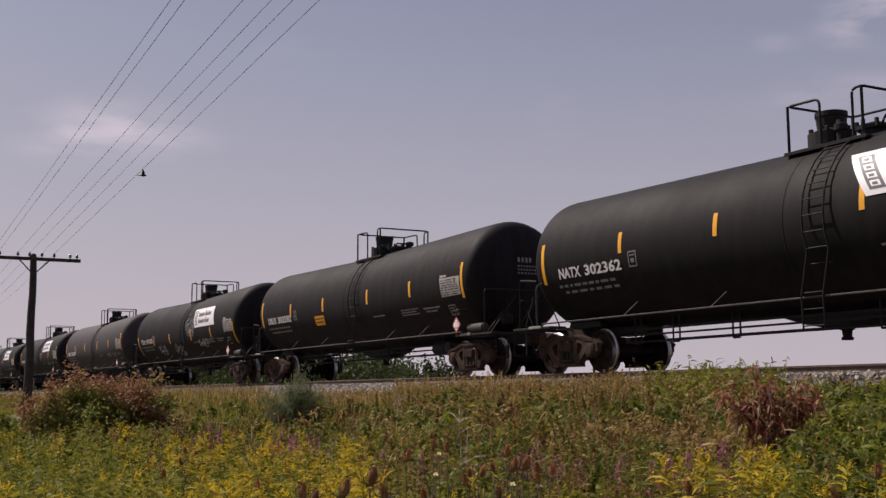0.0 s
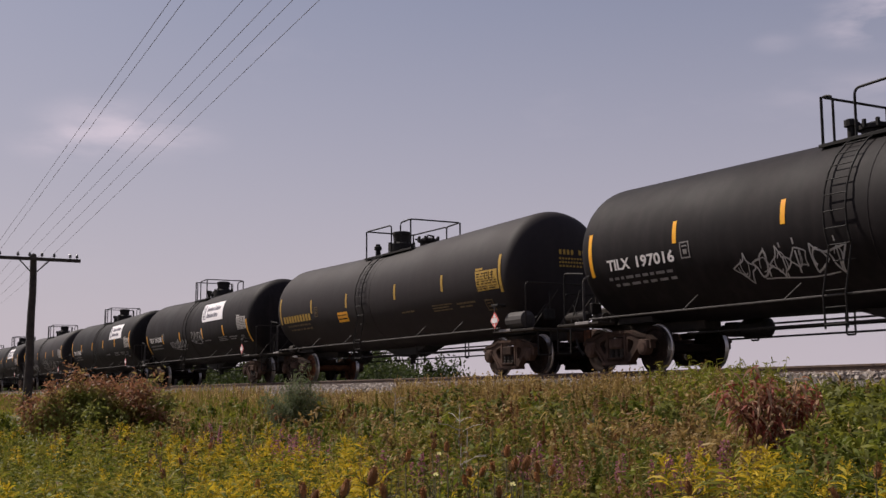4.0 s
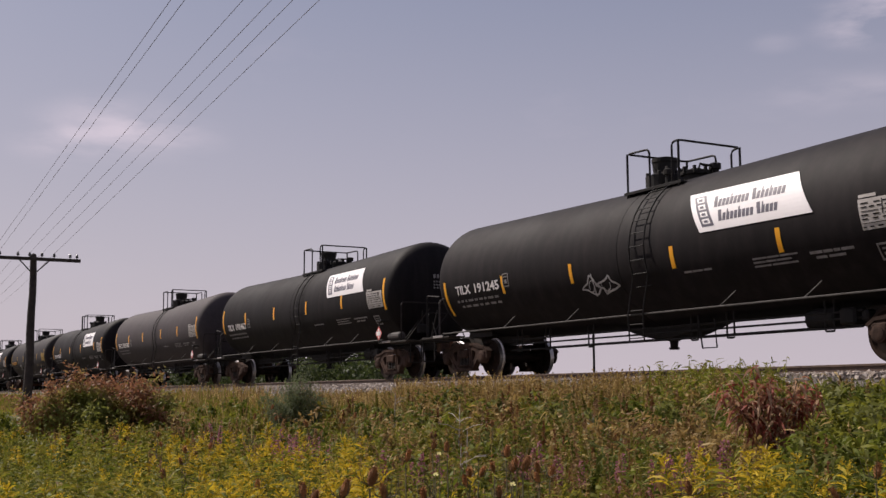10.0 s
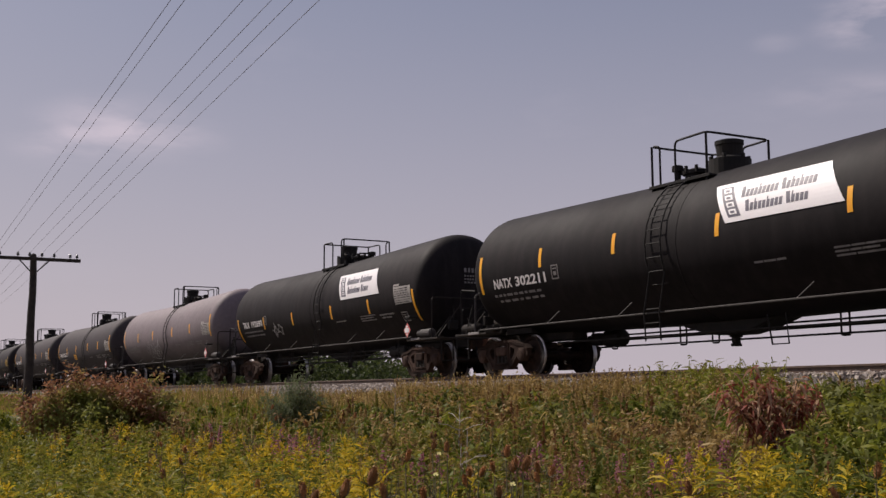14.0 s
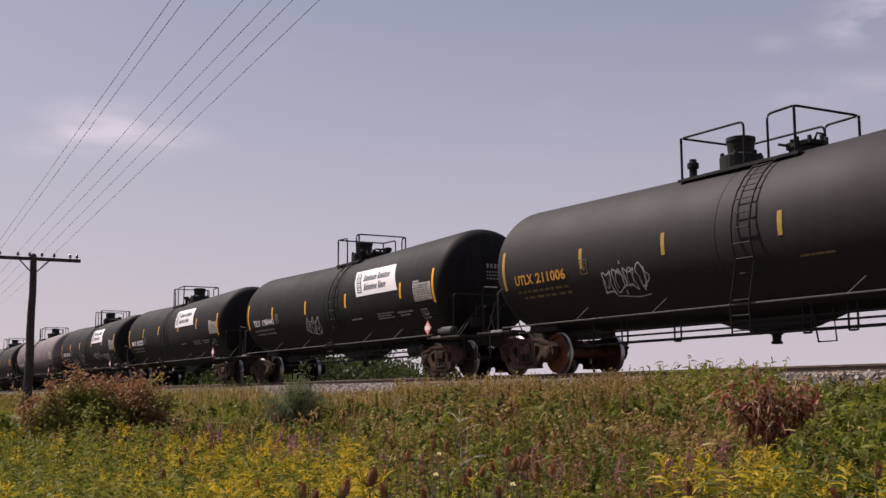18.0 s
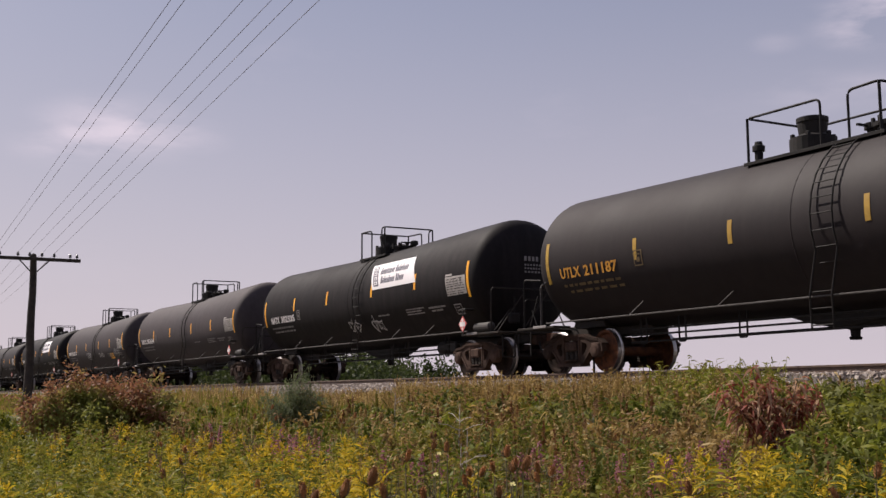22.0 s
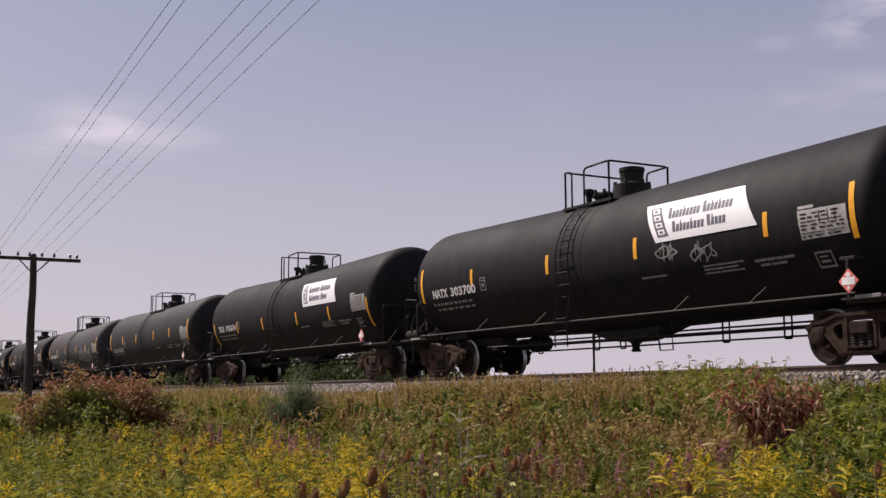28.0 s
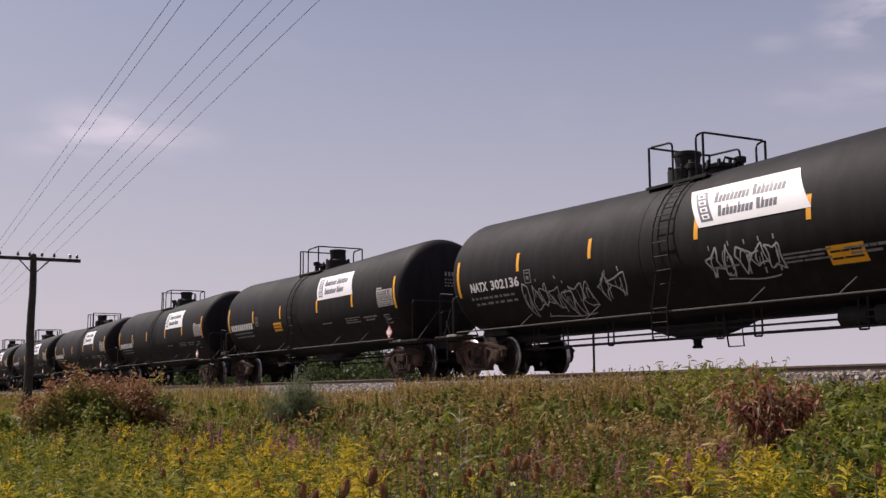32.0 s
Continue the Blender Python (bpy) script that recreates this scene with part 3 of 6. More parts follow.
    # side rails with their struts
    for s in (-1, 1):
        bm = bmesh.new()
        box(bm, (-7.3, s * 1.5 - 0.018, 1.07), (7.3, s * 1.5 + 0.018, 1.104), bevel=0.008)
        part("side_rail", bm, M["galv"], car, "dusty grey steel side rail")
        for x in (-4.4, -1.85, 2.95, 4.95):
            bm = bmesh.new()
            tube(bm, [(x, s * 1.5, 1.07), (x + 0.24, s * (TANK_R * 0.87), 1.36)], 0.013, 5)
            part("strut", bm, M["galv"], car)
    # ladder
    bm = bmesh.new()
    for x in (0.5, 0.96):
        pts = [(x - 0.1, -1.52, 0.55), (x - 0.08, -1.56, 1.1)]
        pts += [(x, -(TANK_R + 0.075) * math.cos(radians(a)), AXIS_Z + (TANK_R + 0.075) * math.sin(radians(a))) for a in range(-20, 66, 12)]
        tube(bm, pts, 0.017, 6)
    part("ladder", bm, M["fitting"], car, "black steel ladder up to the platform")
    for i in range(12):
        if i < 3:
            p = (-1.54, 0.62 + 0.27 * i)
        else:
            a = radians(-28 + 10 * (i - 3))
            p = (-(TANK_R + 0.075) * math.cos(a), AXIS_Z + (TANK_R + 0.075) * math.sin(a))
        bm = bmesh.new()
        tube(bm, [(0.5, *p), (0.96, *p)] if i >= 3 else [(0.4, *p), (0.86, *p)], 0.011, 5)
        part("rung", bm, M["fitting"], car)
    dome_parts(car)
    # bottom outlet and skid
    bm = bmesh.new()
    plate(bm, [(-1.5, 0.95), (1.5, 0.95), (0.75, 0.74), (0.3, 0.66), (-0.3, 0.66), (-0.75, 0.74)], -0.3, 0.3)
    bmesh.ops.bevel(bm, geom=list(bm.edges), offset=0.03, segments=1, affect="EDGES")
    part("outlet_skid", bm, M["fitting"], car)
    bm = bmesh.new()
    turned(bm, [(0.72, 0.13), (0.62, 0.13), (0.61, 0.09), (0.50, 0.08), (0.48, 0.11), (0.44, 0.1)], "z", (-0.05, 0, 0), 14)
    part("outlet_valve", bm, M["fitting"], car)
    # brake rods and their hangers below the tank
    for y, z in ((-0.62, 0.86), (-0.62, 0.745), (-0.62, 0.6), (0.5, 0.70)):
        bm = bmesh.new()
        tube(bm, [(-5.4, y, z), (5.4, y, z + 0.02)], 0.022, 6)
        part("brake_rod", bm, M["fitting"], car)
    for x in (-5.0, -3.8, -2.1, 1.3, 2.3, 4.7):
        bm = bmesh.new()
        tube(bm, bend([(x - 0.1, -0.62, 1.1), (x - 0.1, -0.62, 0.57), (x + 0.1, -0.62, 0.57), (x + 0.1, -0.62, 1.1)], 0.03, 2), 0.02, 5)
        part("rod_hanger", bm, M["fitting"], car)
    bm = bmesh.new()
    tube(bm, [(1.5, -0.7, 0.95), (1.62, -0.72, 0.40), (2.02, -0.72, 0.40), (1.95, -0.7, 0.95)], 0.018, 5)
    part("step_loop", bm, M["fitting"], car)
    bm = bmesh.new()
    turned(bm, [(4.1, 0.10), (4.16, 0.19), (4.75, 0.19), (4.82, 0.10)], "x", (0, -0.45, 0.80), 16)
    part("air_reservoir", bm, M["fitting"], car)
    bm = bmesh.new()
    box(bm, (4.95, -0.7, 0.66), (5.3, -0.35, 0.95), bevel=0.04)
    box(bm, (5.35, -0.62, 0.7), (5.5, -0.4, 0.9), bevel=0.03)
    part("brake_valve", bm, M["fitting"], car)
    # ends: stub sill, saddle, deck, handrails, coupler
    for s in (-1, 1):
        bm = bmesh.new()
        box(bm, (min(s * 5.2, s * 8.55), -0.22, 0.80), (max(s * 5.2, s * 8.55), 0.22, 1.08), bevel=0.02)
        plate(bm, [(s * 6.3, 1.0), (s * 7.5, 1.0), (s * 7.4, 1.2), (s * 6.4, 1.2)], -0.62, 0.62)
        part("stub_sill", bm, M["deck"], car)
        bm = bmesh.new()
        lo, hi = (-8.5, -7.0) if s < 0 else (7.0, 8.75)
        box(bm, (lo, -1.5, 0.98), (hi, -1.05, 1.03), bevel=0.008)
        box(bm, (lo, 1.05, 0.98), (hi, 1.5, 1.03), bevel=0.008)
        box(bm, (max(lo, s * 8.3) if s > 0 else lo, -1.05, 0.98), (hi if s > 0 else -8.15, 1.05, 1.03), bevel=0.008)
        part("end_platform", bm, M["deck"], car)
        bm = bmesh.new()
        box(bm, (min(s * 7.3, s * 7.8), -1.53, 0.99), (max(s * 7.3, s * 7.8), -1.505, 1.05), bevel=0.006)
        part("platform_edge", bm, M["bare"], car, "bare grey platform edge")
        if s > 0:
            # one tall rail across the front end
            bm = bmesh.new()
            tube(bm, bend([(8.38, -1.46, 1.0), (8.38, -1.46, 2.1), (8.38, 1.46, 2.1), (8.38, 1.46, 1.0)], 0.12), 0.022, 6)
            tube(bm, [(8.38, 0.2, 2.05), (8.6, -0.75, 1.0)], 0.016, 5)
            part("end_handrail", bm, M["deck"], car)
        for y in (-1.46, 1.46):
            if s < 0:
                bm = bmesh.new()
                tube(bm, bend([(-8.25, y, 1.0), (-8.25, y, 2.14), (-7.5, y * 1.02, 2.06)], 0.12), 0.024, 6)
                tube(bm, [(-7.68, y, 1.72), (-8.02, y, 1.03)], 0.016, 5)
                tube(bm, [(-7.93, y, 1.42), (-7.72, y, 1.05)], 0.014, 5)
                part("end_handrail", bm, M["fitting"], car)
            bm = bmesh.new()
            tube(bm, bend([(s * 8.7, y * 0.92, 0.98), (s * 8.7, y * 0.92, 0.42), (s * 8.7, y * 0.68, 0.42), (s * 8.7, y * 0.68, 0.98)], 0.03, 2), 0.02, 5)
            part("sill_step", bm, M["fitting"], car)
        if s > 0:
            bm = bmesh.new()
            tube(bm, [(8.38, -0.55, 1.95), (8.38, -1.3, 1.02)], 0.016, 5)
            part("handrail_brace", bm, M["deck"], car)
        if s < 0:
            bm = bmesh.new()
            tube(bm, bend([(s * 8.46, -1.3, 1.0), (s * 8.46, -1.3, 1.72), (s * 8.46, 1.3, 1.72), (s * 8.46, 1.3, 1.0)], 0.1), 0.02, 6)
            tube(bm, [(s * 8.46, -0.5, 1.72), (s * 8.46, -0.15, 1.0)], 0.016, 5)
            tube(bm, [(s * 8.46, 0.5, 1.72), (s * 8.46, 0.15, 1.0)], 0.016, 5)
            part("cross_handrail", bm, M["fitting"], car)
        bm = bmesh.new()
        box(bm, (min(s * 8.5, s * 8.86), -0.09, 0.78), (max(s * 8.5, s * 8.86), 0.09, 0.94), bevel=0.02)
        plate(bm, [(s * 8.82, 0.72), (s * 9.06, 0.72), (s * 9.06, 0.99), (s * 8.82, 0.99)], -0.16 if s > 0 else -0.02, 0.02 if s > 0 else 0.16)
        part("coupler", bm, M["rust"], car, "rust-brown coupler")
        bm = bmesh.new()
        box(bm, (min(s * 8.5, s * 8.74), -0.42, 0.72), (max(s * 8.5, s * 8.74), 0.42, 0.97), bevel=0.03)
        part("striker", bm, M["truck"], car)
        bm = bmesh.new()
        tube(bm, [(s * 8.7, -0.3, 0.82), (s * 8.85, -0.34, 0.6), (s * 8.98, -0.3, 0.42), (s * 9.04, -0.25, 0.46)], 0.03, 6)
        part("air_hose", bm, M["fitting"], car)
    # grey cylinder beside the placard, brake wheel on the rear end
    bm = bmesh.new()
    turned(bm, [(7.5, 0.06), (7.54, 0.115), (8.22, 0.115), (8.27, 0.06)], "x", (0, -1.36, 1.17), 14)
    part("brake_cylinder", bm, M["galv"], car, "grey steel brake cylinder")
    bm = bmesh.new()
    box(bm, (8.32, -0.95, 1.25), (8.45, -0.68, 1.5), bevel=0.02)
    tube(bm, [(8.4, -0.8, 1.5), (8.4, -0.8, 1.9)], 0.02, 5)
    tube(bm, [(8.1, -1.2, 1.08), (8.38, -0.9, 1.6)], 0.018, 5)
    part("hand_brake", bm, M["fitting"], car)
    # the low hump of brake gear on the rear deck
    bm = bmesh.new()
    plate(bm, [(-8.6, 1.03), (-7.75, 1.03), (-7.8, 1.3), (-8.0, 1.42), (-8.35, 1.4), (-8.5, 1.25)], -0.55, 0.5)
    bmesh.ops.bevel(bm, geom=list(bm.edges), offset=0.04, segments=1, affect="EDGES")
    turned(bm, [(-8.15, 0.05), (-8.12, 0.12), (-7.75, 0.12), (-7.7, 0.05)], "x", (0, -0.72, 1.17), 12)
    part("brake_gear", bm, M["deck"], car)
    # braces at the rear
    for y in (-1.42, 1.42):
        bm = bmesh.new()
        tube(bm, bend([(-7.5, y * 1.05, 1.05), (-7.5, y * 1.05, 1.95), (-7.42, y * 0.97, 2.02)], 0.06, 2), 0.032, 6)
        part("rear_brace", bm, M["galv"], car, "upright grey steel brace")
    for x0 in (-TRUCKS / 2, TRUCKS / 2):
        truck_parts(car, x0)
    return car


DOME = {"platform", "end_railing", "tall_railing", "valve_housing", "manway", "safety_valve", "vacuum_valve"}
TURNED = {"brake_rod", "rod_hanger", "air_reservoir", "brake_valve"}


# mark, number, paint, turned end for end, banner, extras
CARS = [
    ("NATX", "302362", "black", 0, 1, ""), ("DBUX", "302592", "black", 0, 0, ""), ("TILX", "191302", "black", 0, 1, ""),
    ("NATX", "303609", "faded", 0, 0, ""), ("TILX", "196074", "black", 0, 1, ""), ("TILX", "197016", "black", 1, 1, ""),
    ("UTLX", "", "brown", 1, 0, "y"), ("TILX", "191258", "black", 1, 1, ""), ("TILX", "192452", "black", 1, 1, ""),
    ("CITX", "220694", "brown", 1, 0, ""), ("TILX", "198620", "black", 0, 1, ""), ("TILX", "198456", "black", 0, 1, ""),
    ("NATX", "302207", "black", 0, 1, ""), ("TILX", "191245", "black", 0, 1, ""), ("TILX", "192462", "black", 0, 1, ""),
    ("NATX", "303582", "faded", 0, 0, ""), ("TILX", "198537", "black", 1, 1, ""), ("UTLX", "210999", "brown", 1, 0, "y"),
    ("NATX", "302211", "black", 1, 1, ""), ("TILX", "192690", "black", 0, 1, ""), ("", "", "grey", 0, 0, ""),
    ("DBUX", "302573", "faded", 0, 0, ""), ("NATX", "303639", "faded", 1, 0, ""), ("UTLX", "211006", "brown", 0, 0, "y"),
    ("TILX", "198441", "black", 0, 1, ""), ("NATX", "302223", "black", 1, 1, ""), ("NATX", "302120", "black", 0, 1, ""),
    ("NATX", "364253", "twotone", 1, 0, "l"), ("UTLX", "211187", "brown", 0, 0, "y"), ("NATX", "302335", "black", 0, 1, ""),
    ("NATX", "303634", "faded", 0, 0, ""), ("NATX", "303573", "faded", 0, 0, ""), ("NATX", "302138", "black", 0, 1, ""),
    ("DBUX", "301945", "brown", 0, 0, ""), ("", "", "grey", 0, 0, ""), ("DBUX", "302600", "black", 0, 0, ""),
    ("NATX", "303700", "black", 1, 1, ""), ("TILX", "192674", "black", 1, 1, ""), ("DBUX", "301822", "brown", 1, 0, ""),
    ("NATX", "303614", "faded", 1, 0, ""), ("TILX", "197092", "black", 1, 1, ""), ("NATX", "302136", "black", 0, 1, ""),
    ("NATX", "", "black", 1, 1, ""), ("TILX", "", "black", 1, 1, ""), ("NATX", "", "black", 0, 1, ""), ("TILX", "", "black", 1, 1, ""),
    ("NATX", "", "black", 0, 1, ""), ("TILX", "", "black", 0, 0, ""), ("NATX", "", "faded", 0, 0, ""), ("TILX", "", "black", 0, 1, ""),
]
# sprayed tags on each car's side: x from, x to, z from, z to
TAGS_FRONT = {2: [(0.96, 2.24, 2.1, 2.95), (-3.83, -2.55, 1.48, 1.92), (-1.16, 0.21, 1.37, 1.89), (2.57, 3.85, 1.62, 1.94)],
              5: [(-3.05, -0.57, 1.48, 2.04)], 7: [(-3.3, -0.7, 1.6, 2.0), (0.1, 1.7, 1.75, 2.3)],
              9: [(-0.1, 2.41, 1.24, 2.16), (2.81, 4.6, 1.23, 2.02), (-4.66, -2.09, 1.37, 1.87)],
              11: [(-3.33, -2.37, 1.51, 2.02)], 12: [(-2.19, -1.15, 1.57, 1.91)], 13: [(-1.29, -0.22, 1.58, 2.04)],
              17: [(-3.42, -2.54, 1.47, 2.01)], 19: [(-3.65, -2.72, 1.59, 2.12)], 20: [(-3.0, -0.63, 1.32, 2.18)]}
TAGS_REAR = {23: [(-3.57, -2.01, 1.5, 2.15)], 24: [(-1.76, -0.52, 1.54, 2.15)],
             26: [(2.06, 3.7, 1.66, 2.05), (4.53, 5.75, 1.54, 1.94), (-4.18, -2.53, 1.36, 1.97), (-1.96, -0.61, 1.43, 2.21)],
             29: [(-0.29, 0.56, 1.38, 1.81), (1.32, 2.03, 1.31, 1.79)], 31: [(-1.64, -0.43, 1.69, 2.08), (1.6, 2.66, 1.71, 2.0), (5.19, 6.39, 1.72, 2.09)],
             36: [(2.53, 3.08, 2.02, 2.41), (3.48, 4.13, 1.93, 2.34)], 38: [(6.3, 7.2, 1.64, 2.17)],
             39: [(-4.37, 0.15, 1.34, 1.91), (2.48, 5.56, 1.65, 2.41)],
             41: [(-4.49, -1.78, 1.26, 2.09), (-1.58, -0.54, 1.49, 2.09), (1.86, 3.72, 1.55, 2.16)]}
TAGS = {**TAGS_FRONT, **TAGS_REAR}
# yellow stickers: x, z
STICKERS = {1: (-2.4, 1.78), 6: (-2.4, 1.78), 21: (-2.4, 1.78), 35: (-2.4, 1.78), 31: (4.15, 1.58), 41: (4.66, 1.6), 42: (-2.4, 1.78)}
# how far a car's banner hangs from the usual place: along, up
BANNERS = {2: (0.65, -0.16), 4: (0.38, 0.05), 5: (0.08, 0), 8: (1.15, 0), 10: (0.4, 0.05), 11: (0.85, -0.13), 13: (0.8, -0.1), 14: (1.5, 0),
           16: (0.8, -0.12), 18: (-0.36, 0), 19: (0.8, -0.13), 24: (0.8, -0.12), 25: (-0.45, 0), 36: (0.8, -0.14), 37: (0.68, -0.13)}
# the four strips between the ends, where a car has them elsewhere
STRIPS = {36: (-4.6, -1.26, 1.86, 5.42), 8: (-4.5, -1.5, 1.3, 4.08), 12: (-4.63, -1.22, 1.6, 4.6), 32: (-4.4, -1.15, 1.68, 4.48), 22: (-4.38, -1.68, 2.31, 4.79), 18: (-4.63, -1.94, 1.13, 4.18), 5: (-4.56, -1.78, 1.29, 4.59), 23: (-4.15, -1.45, 1.6, 4.25),
          28: (-4.15, -1.45, 1.6, 4.25), 24: (-4.7, -1.6, 1.65, 5.4), 16: (-4.7, -1.6, 1.65, 5.4), 14: (-4.62, -1.59, 1.42, 4.32),
          10: (-4.54, -1.18, 1.75, 4.93), 33: (-4.8, -1.14, 1.68, 4.85), 40: (-4.44, -1.71, 1.34, 4.63)}
STRIP_X = (-7.24, -4.45, -1.65, 1.68, 4.43, 7.3)


def slide(ob, xc, zc, dx, dz):
    """Moves a skin of the tank along it by dx and round it by dz, from its middle (xc, zc)."""
    az = axis_z(xc)
    a = math.asin((zc - az) / TANK_R)
    b = math.asin((zc + dz - az) / TANK_R)
    ob.matrix_basis = (Matrix.Translation((dx, 0, axis_z(xc + dx))) @ Matrix.Rotation(a - b, 4, "X") @ Matrix.Translation((0, 0, -az)))


def place_strip(ob, k):
    xc = sum(v.co.x for v in ob.data.vertices) / len(ob.data.vertices)
    i = min(range(6), key=lambda n: abs(STRIP_X[n] - xc))
    low = k in (2, 7, 13, 19, 37)
    dx = STRIPS[k][i - 1] - STRIP_X[i] if k in STRIPS and 0 < i < 5 else 0.0
    if 0 < i < 5:
        dz = -0.29 if low else 0.18 if k in (5, 10, 40) or CARS[k][0] == "NATX" and CARS[k][1].startswith("302") else 0.0
    else:
        dz = -0.45 if low else 0.0
    if dx or dz:
        slide(ob, STRIP_X[i], 2.405, dx, dz)


def tag_mesh(x0, x1, z0, z1, seed):
    """A sprayed tag: a run of pointed, overlapping letters with thin inner strokes and a line under them."""
    rng = random.Random(seed)
    w, h = x1 - x0, z1 - z0
    bm = bmesh.new()
    n = max(2, int(w / 0.36))
    runs = []
    for i in range(n):
        cx, cz = x0 + w * (i + 0.5) / n, z0 + h * rng.uniform(0.42, 0.58)
        sx, sz = w / n * rng.uniform(0.55, 0.8), h * rng.uniform(0.4, 0.52)
        k, a0 = rng.choice((5, 6, 7, 8)), rng.uniform(0, 6)
        knots = []
        for q in range(k):
            t = a0 + 2 * math.pi * (q + rng.uniform(-0.25, 0.25)) / k
            r = rng.uniform(0.35, 0.6) if q % 2 else rng.uniform(0.8, 1.1)
            knots.append((cx + sx * r * math.cos(t), cz + sz * r * math.sin(t)))
        loop = []
        for (xa, za), (xb, zb) in zip(knots, knots[1:] + knots[:1]):
            bx, bz = rng.uniform(-0.12, 0.12) * sx, rng.uniform(-0.12, 0.12) * sz
            loop += [(xa + (xb - xa) * u + bx * 4 * u * (1 - u), za + (zb - za) * u + bz * 4 * u * (1 - u)) for u in (0, 0.25, 0.5, 0.75)]
        runs.append((loop + loop[:1], rng.uniform(0.012, 0.020)))
        for _ in range(rng.choice((1, 2, 2))):
            a, b = rng.uniform(0, 6), rng.uniform(0.3, 0.7)
            runs.append(([(cx + sx * b * math.cos(a + 2.6 * u) * (1 - 0.5 * u), cz + sz * b * math.sin(a + 3.4 * u)) for u in (q / 7 for q in range(8))], rng.uniform(0.007, 0.012)))
        if rng.random() < 0.6:
            t = rng.uniform(-0.4, 0.4)
            runs.append(([(cx + t * sx, cz - sz * 0.9), (cx + (t + 0.15) * sx, cz), (cx + (t + 0.1) * sx, cz + sz * 1.15)], rng.uniform(0.010, 0.018)))
    if w > 1.2:
        runs.append(([(x0 + w * u, z0 + 0.03 * math.sin(7 * u) + 0.02 * h) for u in (q / 9 for q in range(2, 9))], 0.011))
    for pts, half in runs:
        for (xa, za), (xb, zb) in zip(pts, pts[1:]):
            d = math.hypot(xb - xa, zb - za) or 1
            nx, nz = -(zb - za) / d * half, (xb - xa) / d * half
            bm.faces.new([bm.verts.new(on_tank(p, q, 0.007)) for p, q in ((xa - nx, za - nz), (xb - nx, zb - nz), (xb + nx, zb + nz), (xa + nx, za + nz))])
    return bm


def banner(car):
    """A white vinyl banner with a dark emblem and two lines of slanting print drawn as bars."""
    bl, br, tr, tl = (1.72, 2.57), (4.45, 2.57), (3.98, 3.33), (1.2, 3.34)

    def at(u, v):
        a = (bl[0] + (br[0] - bl[0]) * u, bl[1] + (br[1] - bl[1]) * u)
        b = (tl[0] + (tr[0] - tl[0]) * u, tl[1] + (tr[1] - tl[1]) * u)
        return (a[0] + (b[0] - a[0]) * v, a[1] + (b[1] - a[1]) * v)
    bm = bmesh.new()
    patch(bm, (bl, br, tr, tl), 0.012, 10, 0.008)
    sheet = part("banner", bm, M["banner"], car, "white vinyl banner with dark printed emblem")
    bm = bmesh.new()

    def q(u0, v0, u1, v1, off=0.016, slot=0, n=2, lean=0.0):
        patch(bm, (at(u0, v0), at(u1, v0), at(u1 + lean, v1), at(u0 + lean, v1)), off, n, 0.003, slot)
    q(0.05, 0.12, 0.165, 0.9, n=8)
    for k in range(4):
        v = 0.16 + k * 0.185
        q(0.073, v + 0.02, 0.142, v + 0.15, 0.020, 1, 2)
        q(0.088, v + 0.05, 0.125, v + 0.11, 0.024, 0, 2)
    rng = random.Random(5)
    for v, words in ((0.56, (9, 8)), (0.2, (9, 5))):
        u = 0.22
        for w in words:
            for k in range(w):
                lw = 0.036
                tall = rng.choice((0.15, 0.15, 0.15, 0.22)) if k else 0.23
                q(u, v, u + lw * (0.74 if k else 0.84), v + (0.18 if k else 0.27), lean=0.03)
                if k and tall > 0.2:
                    q(u + 0.03, v + 0.18, u + 0.03 + lw * 0.3, v + tall + 0.04, lean=0.012)
                u += lw
            u += 0.03
    tagged(part("print", bm, [M["ink"], M["banner"]], sheet, "dark emblem and slanting print"), kind="stuff")
    return sheet


